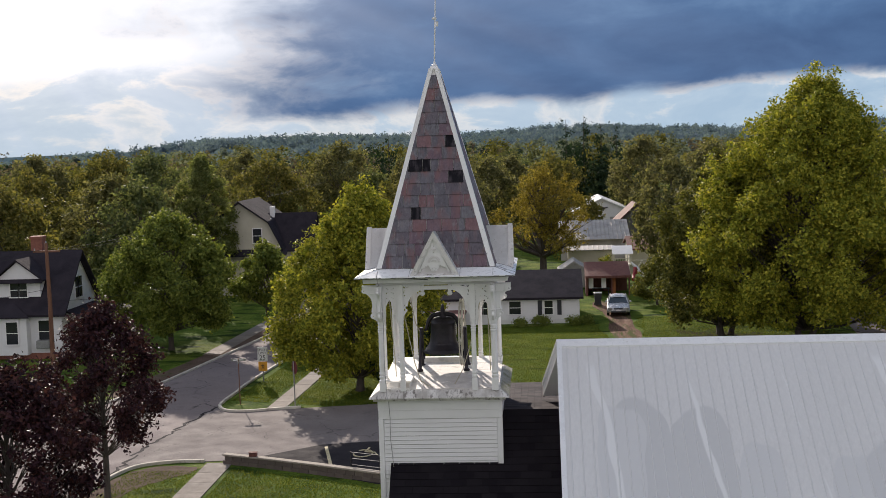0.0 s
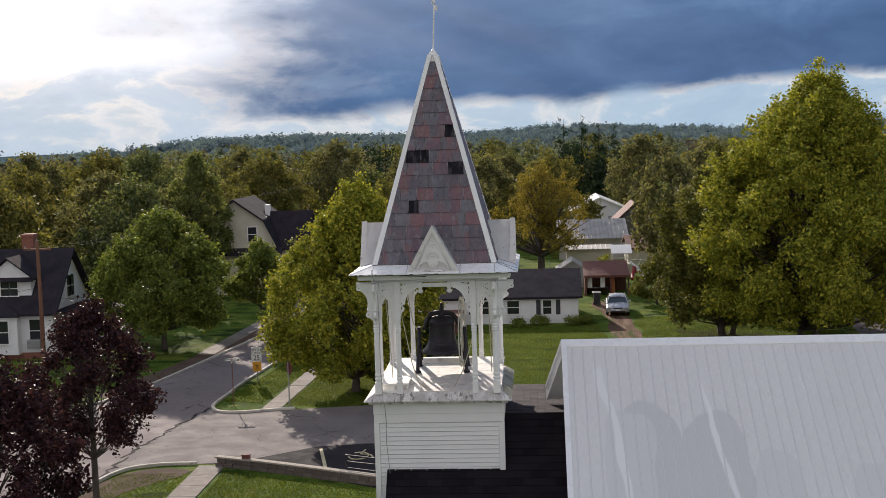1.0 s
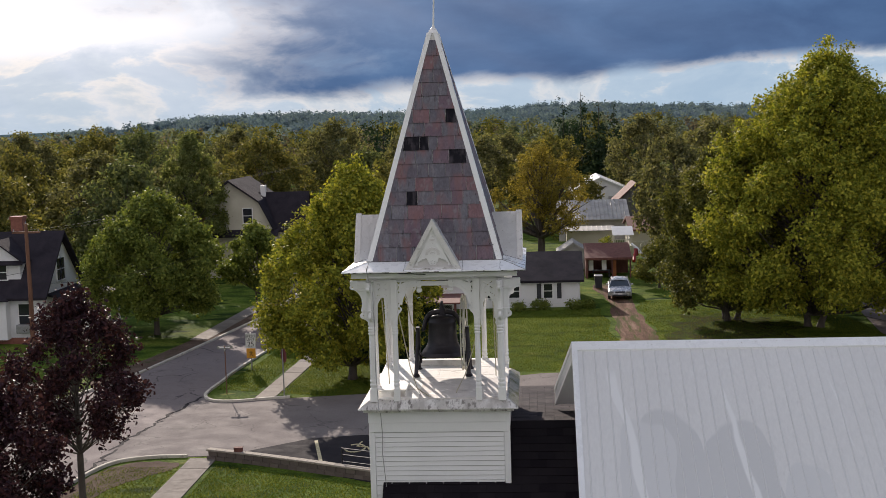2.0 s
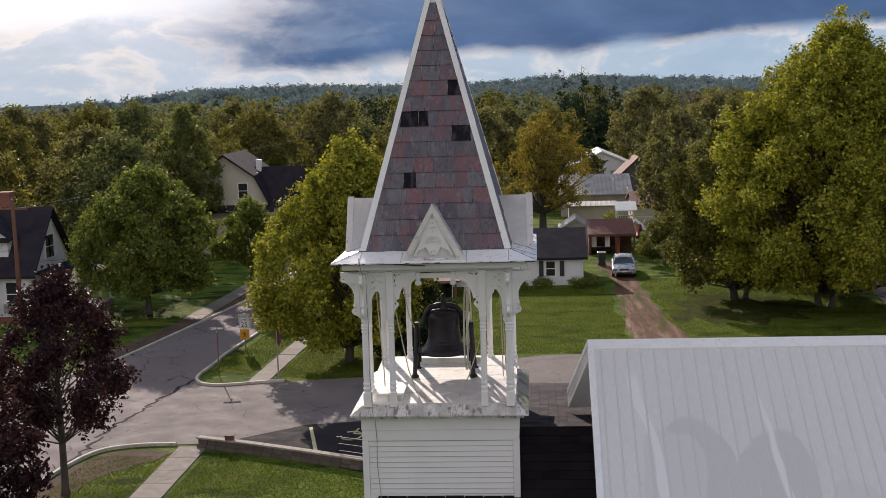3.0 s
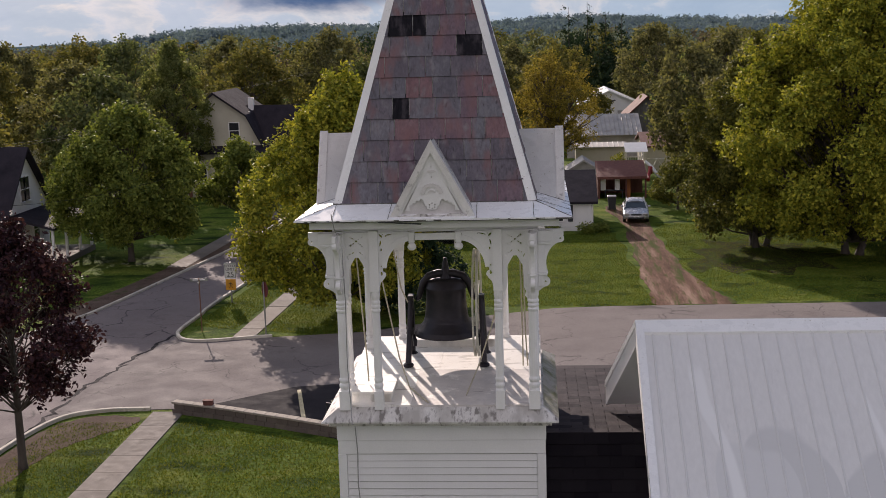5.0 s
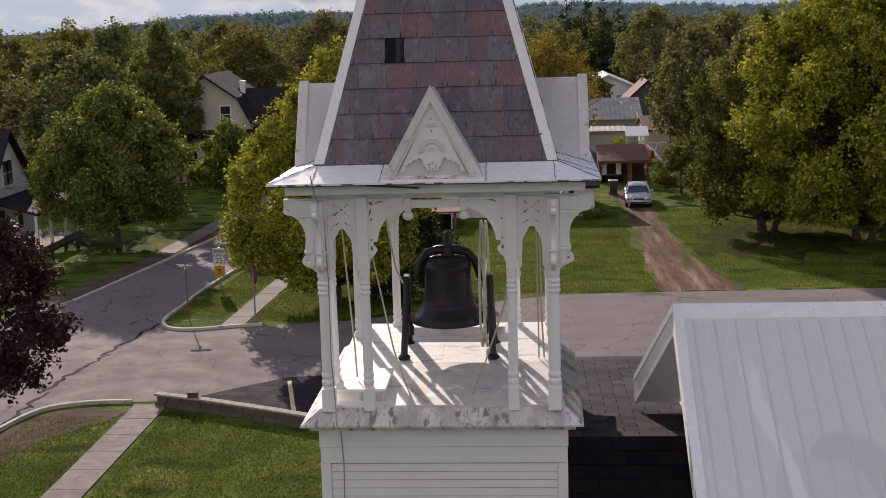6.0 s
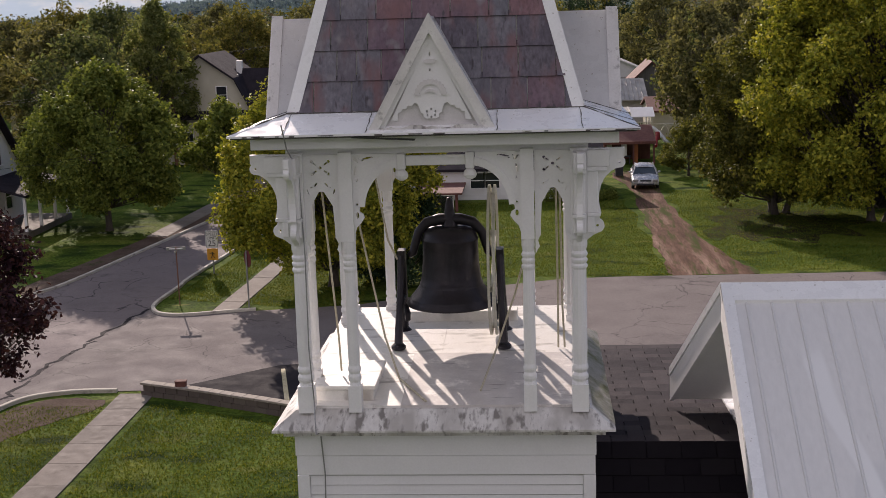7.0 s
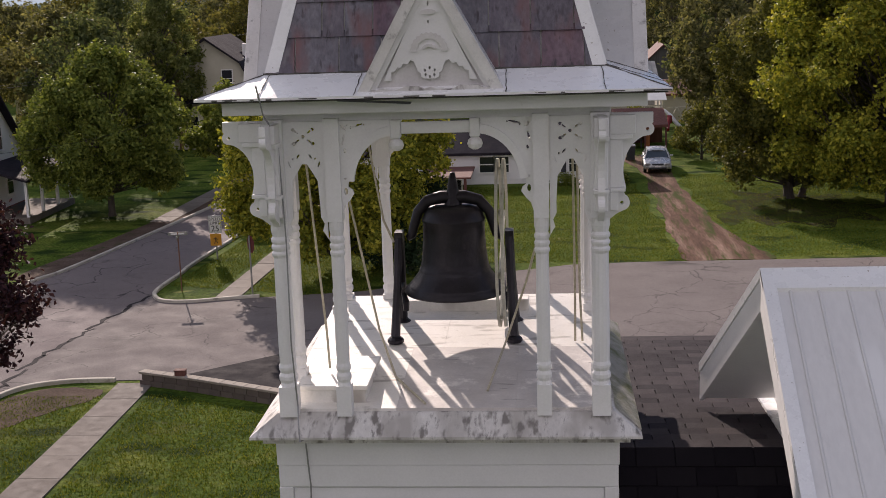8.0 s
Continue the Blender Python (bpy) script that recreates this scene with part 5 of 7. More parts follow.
sheet("dirt_driveway", rounded_poly([(6.9, 29.35), (8.6, 29.3), (11.0, 29.35), (10.5, 31), (10.15, 33.2), (9.7, 35), (9.85, 37.2), (9.6, 39), (9.75, 41), (9.55, 43), (9.7, 45), (9.8, 49), (9.5, 52), (8.4, 52.4), (7.1, 52), (6.9, 50), (7.5, 48), (7.8, 45.6), (7.75, 44), (7.45, 42), (7.6, 40), (7.25, 38), (7.35, 36), (7.0, 34), (7.15, 32)]), 0.018, DRIVE, "rutted brown dirt driveway", "driveway")
sheet("bare_soil", rounded_poly([(-15.7, 11.2), (-15.0, 12.6), (-14.7, 14.6), (-13.9, 16.0), (-12.9, 16.9), (-12.9, 17.6), (-14.4, 17.7), (-15.5, 17.0), (-16.05, 15.0), (-16.0, 12.0)]), 0.012, DIRT, "bare brown soil patch on the grass verge", "soil")
# bare ground under the trees, its colour darkened for their shade as well
sheet("bare_shade", rounded_poly([(10.4, 34.4), (11.6, 35.6), (12.4, 34.2), (13.6, 34.9), (15.2, 33.8), (16.4, 35.4), (18.4, 34.9), (18.2, 36.8), (20.2, 37.6), (18.0, 38.6), (18.6, 40.4), (16.4, 40.2), (15.4, 41.8), (14.2, 40.8), (12.4, 41.6), (12.6, 39.6), (11.0, 39.2), (11.6, 37.4), (10.2, 36.4)]), 0.013, LITTER, "bare brown earth and litter, darkened for shade beneath a tree", "soil")
sheet("driveway", [(25, 29.4), (44, 29.5), (44, 48), (27, 48), (24, 36)], 0.02, ASPHALT, "grey asphalt driveway", "driveway")
sheet("house_driveway", [(-26.5, 24.5), (-32.1, 27.7), (-36, 28.3), (-60, 28.5), (-60, 31.5), (-38.5, 31.2), (-34.0, 30.4), (-24.5, 27.5)], 0.012, CONCRETE, "pale concrete footpath in front of a house", "footpath")


def kerb(pts, w=0.16, h=0.13):
    bm = bmesh.new()
    P = [Vector((*site(*p), 0)) for p in pts]
    rows = []
    for i, p in enumerate(P):
        d = (P[min(i + 1, len(P) - 1)] - P[max(0, i - 1)]).normalized()
        n = Vector((-d.y, d.x, 0))
        rows.append([bm.verts.new(p + n * a + Vector((0, 0, z))) for a, z in ((-w / 2, -0.05), (-w / 2, h - 0.02), (-w / 2 + 0.02, h), (w / 2 - 0.02, h), (w / 2, h - 0.02), (w / 2, -0.05))])
    for a, b in zip(rows, rows[1:]):
        for i in range(5):
            bm.faces.new((a[i], a[i + 1], b[i + 1], b[i]))
    bm.faces.new(rows[0])
    bm.faces.new(rows[-1][::-1])
    return structure(part("kerb", bm, KERB), "pale chipped concrete kerb", "kerb")


def rounded(pts, n=6):
    """A smooth line through points."""
    out = []
    P = [Vector(p) for p in pts]
    for i in range(len(P) - 1):
        a, b, c, d = P[max(0, i - 1)], P[i], P[i + 1], P[min(len(P) - 1, i + 2)]
        for k in range(n):
            t = k / n
            out.append(tuple(0.5 * ((2 * b) + (c - a) * t + (2 * a - 5 * b + 4 * c - d) * t * t + (3 * b - a - 3 * c + d) * t ** 3)))
    return out + [tuple(P[-1])]


kerb(rounded([(-15.9, -40), (-15.9, 0), (-15.9, 10), (-16.15, 12.2), (-16.3, 14.8), (-15.7, 17.3), (-14.4, 18.05), (-12.7, 18.17)]))
kerb(rounded([(-11.0, 25.45), (-12.0, 25.3), (-13.7, 24.95), (-14.8, 25.05), (-15.5, 25.6), (-15.85, 26.4), (-16.0, 28.3), (-16.25, 33), (-16.15, 60), (-14, 140)]))
kerb(rounded([(-20.0, 140), (-21.0, 60), (-21.4, 44.6), (-21.7, 35.3), (-22.0, 29.4), (-22.4, 27.8), (-23.6, 24.8), (-26.1, 22.2)]))


def footpath(name, a, b, w, n, label):
    """Concrete slabs one behind another from a to b."""
    base = empty_structure(name, label, "footpath")
    A, B = Vector((*site(*a), 0)), Vector((*site(*b), 0))
    d = (B - A) / n
    side = Vector((-d.y, d.x, 0)).normalized() * w / 2
    for i in range(n):
        p, q = A + d * (i + 0.008), A + d * (i + 0.992)
        tilt = random.uniform(-0.008, 0.008)
        bm = prism(bmesh.new(), [tuple((p - side).to_2d()), tuple((q - side).to_2d()), tuple((q + side).to_2d()), tuple((p + side).to_2d())], -0.05, 0.035 + tilt)
        part("slab", bm, CONCRETE, base)


footpath("pavement", (-11.95, 18.0), (-11.9, -24), 1.15, 40, "grey-brown concrete pavement slabs through the lawn")
footpath("pavement", (-12.35, 25.45), (-12.9, 45), 1.0, 19, "concrete pavement slabs beside a street sign")
footpath("pavement", (-22.9, 37), (-22.0, 60), 1.2, 22, "shaded concrete pavement slabs along a street")


# ---------------------------------------------------------------- houses
def win(parent, m, w, h, sash=2, frame=0.07, pair=1, material=None):
    """A window at m (its x along the wall, y out of the wall towards the viewer is negative): frame, pane, sill."""
    f = bmesh.new()
    for k in range(pair):
        o = (k - (pair - 1) / 2) * (w + frame)
        box(f, o - w / 2 - frame, o - w / 2, -0.05, 0.03, 0, h)
        box(f, o + w / 2, o + w / 2 + frame - 0.004, -0.05, 0.03, 0, h)
        box(f, o - w / 2 - frame, o + w / 2 + frame - 0.004, -0.055, 0.03, h, h + frame)
        for s in range(1, sash):
            box(f, o - w / 2, o + w / 2, -0.03, 0.02, h * s / sash - 0.025, h * s / sash + 0.025)
    ob = part("window", f, WHITE, parent, m=m)
    for k in range(pair):
        o = (k - (pair - 1) / 2) * (w + frame)
        part("pane", boxes((o - w / 2, o + w / 2, -0.012, 0.012, 0, h)), material or GLASS, ob)
    part("sill", boxes((-(w + frame) * pair / 2 - 0.05, (w + frame) * pair / 2 + 0.05, -0.09, 0.03, -0.06, -0.003)), WHITE, ob)
    return ob


def slab_between(a, b, c, d, t):
    """A sheet over four corners with thickness t downwards."""
    bm = bmesh.new()
    hi = [bm.verts.new(p) for p in (a, b, c, d)]
    lo = [bm.verts.new(v.co - Vector((0, 0, t))) for v in hi]
    bm.faces.new(hi)
    bm.faces.new(lo[::-1])
    for i in range(4):
        bm.faces.new((hi[i], hi[(i + 1) % 4], lo[(i + 1) % 4], lo[i]))
    return bm


def gable_house(h, x0, x1, y0, y1, eave, ridge, wall, roof, over=0.35, axis="x", base=0.0, t=0.16):
    """Walls with gables and a two-sided roof; the ridge runs along the axis."""
    bm = bmesh.new()
    if axis == "x":
        ym = (y0 + y1) / 2
        prof = [(y0, base), (y1, base), (y1, eave), (ym, ridge), (y0, eave)]
        a = [bm.verts.new((x0, y, z)) for y, z in prof]
        b = [bm.verts.new((x1, y, z)) for y, z in prof]
        s = (ridge - eave) / (ym - y0)
        sl = [((x0 - over, y0 - over, eave - over * s), (x1 + over, y0 - over, eave - over * s), (x1 + over, ym, ridge), (x0 - over, ym, ridge)),
              ((x0 - over, ym + 0.002, ridge), (x1 + over, ym + 0.002, ridge), (x1 + over, y1 + over, eave - over * s), (x0 - over, y1 + over, eave - over * s))]
    else:
        xm = (x0 + x1) / 2
        prof = [(x0, base), (x1, base), (x1, eave), (xm, ridge), (x0, eave)]
        a = [bm.verts.new((x, y0, z)) for x, z in prof]
        b = [bm.verts.new((x, y1, z)) for x, z in prof]
        s = (ridge - eave) / (xm - x0)
        sl = [((x0 - over, y0 - over, eave - over * s), (xm, y0 - over, ridge), (xm, y1 + over, ridge), (x0 - over, y1 + over, eave - over * s)),
              ((xm + 0.002, y0 - over, ridge), (x1 + over, y0 - over, eave - over * s), (x1 + over, y1 + over, eave - over * s), (xm + 0.002, y1 + over, ridge))]
    bm.faces.new(a)
    bm.faces.new(b[::-1])
    for i in range(5):
        bm.faces.new((a[i], a[(i + 1) % 5], b[(i + 1) % 5], b[i]))
    part("wall", bm, wall, h)
    for q in sl:
        q = [(x, y, z + t + 0.004) for x, y, z in q]
        part("roof", slab_between(*q, t), roof, h)


def siding_lines(h, x0, x1, y, z0, z1, step=0.16):
    """Lapped boards on a wall that faces the viewer, joined."""
    bm = bmesh.new()
    n = int((z1 - z0) / step)
    for i in range(n):
        z = z0 + i * step
        v = [bm.verts.new(p) for p in ((x0, y - 0.022, z), (x1, y - 0.022, z), (x1, y - 0.006, z + step), (x0, y - 0.006, z + step), (x0, y - 0.004, z), (x1, y - 0.004, z))]
        bm.faces.new((v[0], v[1], v[2], v[3]))
        bm.faces.new((v[4], v[5], v[1], v[0]))
    tagged(part("siding", bm, SIDING, h), kind="stuff")


# white one-and-a-half-storey house beside the street
h = thing("house", "white clapboard house with dark shingled roof and dormer", "house")
settle(h, -35.1, 39)
gable_house(h, -47.5, -35.1, 35.7, 42.4, 3.35, 6.9, SIDING, HOUSE_ROOF, 0.45)
siding_lines(h, -47.5, -35.1, 35.7, 0.4, 3.2)
part("foundation", boxes((-47.55, -35.05, 35.62, 42.45, 0, 0.4)), BRICK, h)
part("chimney", boxes((-38.40, -37.60, 39.2, 39.9, 6.5, 8.0), (-38.45, -37.55, 39.15, 39.95, 7.85, 8.05)), BRICK, h, "red brick chimney")
d = part("dormer", boxes((-39.70, -36.70, 36.3, 38.5, 3.9, 5.35)), SIDING, h, "gabled roof dormer")
bm = bmesh.new()
a = [bm.verts.new((x, 36.25, z)) for x, z in ((-39.80, 5.30), (-36.60, 5.30), (-38.20, 6.55))]
bm.faces.new(a)
r = bmesh.ops.extrude_face_region(bm, geom=bm.faces[:])
bmesh.ops.translate(bm, vec=(0, 2.6, 0), verts=[x for x in r["geom"] if isinstance(x, bmesh.types.BMVert)])
part("gable", bm, SIDING, d)
for s in (-1, 1):
    part("roof", slab_between((-38.20, 36.0, 6.72), (-38.20 + s * 1.85, 36.0, 5.3), (-38.20 + s * 1.85, 38.9, 5.3), (-38.20, 38.9, 6.72), 0.1), HOUSE_ROOF, d)
part("skirt_roof", slab_between((-40.00, 35.9, 5.16), (-36.40, 35.9, 5.16), (-36.40, 36.3, 5.4), (-40.00, 36.3, 5.4), 0.06), HOUSE_ROOF, d)
win(h, pose(-38.20, 36.29, 4.15), 0.55, 0.95, pair=2)
for x, m in ((-36.3, None), (-40.1, REDLIGHT), (-38.3, None)):
    win(h, pose(x, 35.68 if x > -37 else 35.05, 1.1), 0.8, 1.5, material=m)
b = part("bay", boxes((-41.20, -37.30, 35.08, 35.69, 0.35, 3.0)), SIDING, h, "bay with small hipped roof")
part("roof", slab_between((-41.50, 34.8, 2.95), (-37.00, 34.8, 2.95), (-38.30, 35.72, 3.75), (-40.20, 35.72, 3.75), 0.08), HOUSE_ROOF, b)
part("air_conditioner", boxes((-36.75, -35.85, 35.15, 35.68, 0.75, 1.3), bevel=0.03), STEEL, h, "window air conditioner")
win(h, pose(-35.09, 39.05, 3.75, 0, 0, 90), 0.65, 1.45, pair=2)
p = part("porch_roof", slab_between((-35.0, 36.2, 3.15), (-32.2, 35.9, 2.45), (-32.2, 43.0, 2.45), (-35.0, 42.5, 3.15), 0.14), HOUSE_ROOF, h, "dark porch roof")
for y in (36.3, 38.4, 40.6, 42.6):
    part("porch_post", boxes((-32.55, -32.4, y, y + 0.15, 0.35, 2.42)), WHITE, p)
part("porch_floor", boxes((-35.04, -32.3, 36.1, 42.8, 0.0, 0.35)), CONCRETE, h)
part("door", boxes((-35.09, -35.05, 37.2, 38.1, 0.36, 2.4)), PLASTIC, h)
win(h, pose(-35.09, 40.3, 1.1, 0, 0, 90), 0.8, 1.4)

# gambrel house behind the trees
h = thing("house", "cream gambrel-roofed house with dark purple shingles", "house")
h.location = (6.0, 11.2, 0)
bm = bmesh.new()
prof = [(-35.0, 0), (-27.6, 0), (-27.6, 4.1), (-28.9, 6.7), (-31.6, 8.6), (-34.2, 6.7), (-35.4, 4.1)]
a = [bm.verts.new((x, 76, z)) for x, z in prof]
b = [bm.verts.new((x, 84, z)) for x, z in prof]
bm.faces.new(a)
bm.faces.new(b[::-1])
for i in range(7):
    bm.faces.new((a[i], a[(i + 1) % 7], b[(i + 1) % 7], b[i]))
part("wall", bm, CREAM, h, "cream gambrel end wall")
for (xa, za), (xb, zb) in zip(prof[2:], prof[3:]):
    part("roof", slab_between((xa, 75.6, za + 0.2), (xb, 75.6, zb + 0.2), (xb, 84.4, zb + 0.2), (xa, 84.4, za + 0.2), 0.18), HOUSE_ROOF, h)
gable_house(h, -30.5, -25.2, 77.5, 81.0, 4.4, 7.3, CREAM, HOUSE_ROOF, 0.3)
part("pent_roof", slab_between((-35.6, 75.2, 3.8), (-27.2, 75.2, 3.8), (-27.2, 75.99, 4.3), (-35.6, 75.99, 4.3), 0.12), HOUSE_ROOF, h)
part("chimney", boxes((-29.4, -28.95, 79.0, 79.45, 7.0, 8.1)), WHITE, h)
win(h, pose(-30.0, 75.98, 4.9), 0.8, 1.3)
win(h, pose(-33.0, 75.98, 1.2), 0.9, 1.4)
for y in (78.4, 79.9):
    win(h, pose(-25.19, y, 4.6, 0, 0, 90), 0.5, 1.2)
h = thing("house", "low house with a dark roof behind green trees", "house")
settle(h, -54, 78)
gable_house(h, -62, -47, 74, 82, 3.2, 6.6, CREAM, HOUSE_ROOF)

# long white house behind the belfry
h = thing("house", "long white clapboard house with purple-grey shingled roof", "house")
settle(h, 5.4, 44.4)
gable_house(h, -10.5, 5.4, 44.4, 51.8, 1.95, 3.5, SIDING, HOUSE_ROOF, 0.3)
siding_lines(h, -10.5, 5.36, 44.4, 0.3, 1.9, 0.12)
for x in (-8.6, -1.8, 0.6):
    win(h, pose(x, 44.37, 0.75), 0.85, 0.95, pair=2 if x == -1.8 else 1)
win(h, pose(3.1, 44.37, 0.7), 0.6, 1.0, pair=1)
part("door", boxes((-5.2, -4.3, 44.33, 44.39, 0.25, 1.9)), WHITE, h, "white panelled door")
part("porch_floor", boxes((-6.0, -3.0, 39.86, 44.37, 1.04, 1.14)), RUST, h)
for x in (2.45, 3.9):
    part("shutter", boxes((x - 0.16, x + 0.16, 44.32, 44.37, 0.65, 1.75)), PLASTIC, h, "dark shutter")
part("downpipe", tube(bmesh.new(), [(5.32, 44.28, 0.1), (5.32, 44.28, 1.85)], 0.05, 8), WHITE, h)
lat = part("lattice", boxes((-5.66, -5.60, 39.86, 39.90, 0.02, 1.0), (-3.56, -3.50, 39.86, 39.90, 0.02, 1.0), (-5.66, -3.50, 39.85, 39.91, 1.003, 1.035)), WOODW, h, "porch lattice skirting")
bm = bmesh.new()
for i in range(26):
    x = -6.6 + i * 0.155
    for s, y in ((1, 39.875), (-1, 39.89)):
        za, zb, L = 0.03, 1.0, 0.97
        lo_, hi_ = max(-5.6, x), min(-3.56, x + L)
        if hi_ - lo_ < 0.05:
            continue
        z0_, z1_ = za + (lo_ - x) / L * (zb - za), za + (hi_ - x) / L * (zb - za)
        if s < 0:
            z0_, z1_ = za + zb - z0_, za + zb - z1_
        bm.faces.new([bm.verts.new(p) for p in ((lo_, y, z0_ - 0.028), (hi_, y, z1_ - 0.028), (hi_, y, z1_ + 0.028), (lo_, y, z0_ + 0.028))])
bmesh.ops.solidify(bm, geom=bm.faces[:], thickness=0.01)
part("slats", bm, WOODW, lat)
part("backing", boxes((-5.6, -3.56, 40.1, 40.14, 0.02, 0.95)), PLASTIC, lat)
part("porch_post", boxes((-3.42, -3.26, 39.92, 40.08, 0.0, 1.035)), RUST, h)

# carport and sheds behind it
h = thing("carport", "dark red-brown carport with cluttered open bays", "carport")
settle(h, 8.6, 54.6)
part("roof", slab_between((6.7, 54.6, 1.75), (10.6, 54.6, 1.75), (10.6, 58.6, 2.6), (6.7, 58.6, 2.6), 0.2), RUST, h, "rusty red-brown roof")
for x in (6.8, 8.9, 10.4):
    part("post", boxes((x, x + 0.12, 54.75, 54.87, 0, 1.58)), RUST, h)
part("back_wall", boxes((6.8, 10.5, 58.2, 58.35, 0, 2.3)), RUST, h)
part("side_wall", boxes((6.75, 6.79, 54.9, 58.2, 0, 1.6)), RUST, h)
for x0, x1 in ((7.0, 7.4), (8.1, 8.5)):
    part("curtain", boxes((x0, x1, 55.3, 55.34, 0.6, 1.5), bevel=0.01), WHITE, h, "pale hanging sheet")
part("bench", boxes((7.3, 8.8, 55.2, 55.8, 0.55, 0.62), (7.35, 7.42, 55.3, 55.7, 0, 0.55), (8.68, 8.75, 55.3, 55.7, 0, 0.55)), PLASTIC, h)
part("board", boxes((9.02, 9.3, 55.0, 55.05, 0, 1.5)), mat("orange_board", [(0.30, 0.10, 0.03), (0.38, 0.14, 0.05)], 3, 0.8), h, "orange-brown board")


def tin_roof(parent, x0, x1, y0, z0, y1, z1, material, step=0.28, label=""):
    """Ribbed metal sheet."""
    bm = slab_between((x0, y0, z0), (x1, y0, z0), (x1, y1, z1), (x0, y1, z1), 0.05)
    n = int((x1 - x0) / step)
    top = part("roof", bm, material, parent, label)
    for i in range(n):
        bm2 = bmesh.new()
        x = x0 + (i + 0.5) * step
        v = [bm2.verts.new(p) for p in ((x - 0.05, y0, z0 + 0.004), (x, y0, z0 + 0.07), (x + 0.05, y0, z0 + 0.004), (x + 0.05, y1, z1 + 0.004), (x, y1, z1 + 0.07), (x - 0.05, y1, z1 + 0.004))]
        bm2.faces.new((v[0], v[1], v[4], v[5]))
        bm2.faces.new((v[1], v[2], v[3], v[4]))
        part("rib", bm2, material, top)


h = thing("shed", "long open shed with ribbed grey metal roof", "shed")
settle(h, 9, 76)
tin_roof(h, 5.0, 12.9, 75, 2.35, 81, 4.1, TIN, 0.45)
part("wall", boxes((5.2, 12.7, 75.6, 75.75, 0, 2.3), (12.55, 12.7, 75.8, 80.8, 0, 2.4)), TIN, h)
h = thing("shed", "low shed with flat grey roof edge", "shed")
settle(h, 8, 70)
tin_roof(h, 5.6, 10.6, 69, 2.0, 72, 2.2, TIN, 0.5)
part("wall", boxes((5.7, 10.5, 69.3, 71.8, 0, 1.95)), CREAM, h)
h = thing("shed", "small shed with pale metal gable roof", "shed")
settle(h, 5.6, 59)
gable_house(h, 4.4, 6.9, 59, 62.5, 1.5, 2.3, TIN, TIN, 0.25, axis="y")
h = thing("barn", "white barn with shallow metal roof", "barn")
settle(h, 11.9, 100)
gable_house(h, 8.0, 15.8, 100, 112, 3.2, 4.9, SIDING, METALW, 0.3, axis="y")
part("door", boxes((9.0, 11.0, 99.9, 99.98, 0, 2.4), (13.0, 14.6, 99.9, 99.98, 0, 2.4)), TIN, h)
bm = sawn([(-0.9, 0.0), (-0.5, -0.1), (-0.2, -0.35), (0.2, -0.35), (0.5, -0.1), (0.9, 0.0), (0.75, 0.12), (0.3, 0.02), (0.0, 0.1), (-0.3, 0.02), (-0.75, 0.12)], [], 0.05)
bmesh.ops.translate(bm, vec=(11.9, 99.92, 3.7), verts=bm.verts)
part("gable_ornament", bm, PLASTIC, h, "dark flat ornament on the gable")
h = thing("barn", "old grey barn with rusty red roof", "barn")
settle(h, 16, 92)
gable_house(h, 13.6, 18.4, 90, 97, 2.6, 4.8, mat("grey_barn_boards", [(0.07, 0.07, 0.075), (0.14, 0.135, 0.135)], 1.2, 0.9, 0.004, 20, stretch=(4, 4, 0.4)), RUST, 0.3, axis="y")
h = thing("outbuilding", "narrow cream outbuilding with brown roof", "outbuilding")
settle(h, 13, 68)
gable_house(h, 12.3, 15.6, 66, 74, 2.3, 3.2, CREAM, RUST, 0.25, axis="x")
for y in (67.5, 70.5):
    win(h, pose(12.29, y, 1.0, 0, 0, -90), 0.7, 0.9)
h = thing("play_tower", "wooden garden play tower with white canopy and slide", "play tower")
settle(h, 11, 64.5)
part("canopy", slab_between((10.1, 64, 2.25), (12.1, 64, 2.25), (12.1, 66, 2.9), (10.1, 66, 2.9), 0.06), WHITE, h, "white canopy")
for x in (10.2, 11.9):
    for y in (64.2, 65.8):
        part("post", boxes((x, x + 0.09, y, y + 0.09, 0, 2.2 + (y - 64) * 0.32)), WOODW, h)
part("deck", boxes((10.15, 12.05, 64.15, 65.95, 1.1, 1.18)), WOODW, h)
part("rail", boxes((10.295, 11.895, 64.2, 64.26, 1.72, 1.80)), WOODW, h)
for i in range(9):
    part("baluster", boxes((10.36 + i * 0.165, 10.42 + i * 0.165, 64.21, 64.25, 1.19, 1.715)), WOODW, h)
part("slide", tube(bmesh.new(), [(11.9, 64.1, 1.35), (12.3, 63.3, 1.0), (12.8, 62.3, 0.35), (13.0, 61.9, 0.2)], [0.12, 0.16, 0.16, 0.14], 8), WHITE, h, "white slide")
for xa, xb in ((12.2, 13.0), (13.8, 13.0)):
    part("swing_leg", tube(bmesh.new(), [(xa, 64.6, 0), (xb, 64.6, 1.5)], 0.06, 6), WOODW, h)
part("swing_beam", tube(bmesh.new(), [(12.1, 64.9, 1.5), (14.2, 64.5, 1.52)], 0.06, 6), WOODW, h)
h = thing("slide", "red plastic garden slide", "slide")
settle(h, 12.2, 62.5)
bm = boxes((12.05, 12.4, 62.6, 63.2, 0.5, 1.15), bevel=0.05)
tube(bm, [(12.2, 62.6, 1.0), (12.0, 61.9, 0.5), (11.9, 61.3, 0.15)], 0.16, 8)
part("chute", bm, REDLIGHT, h)

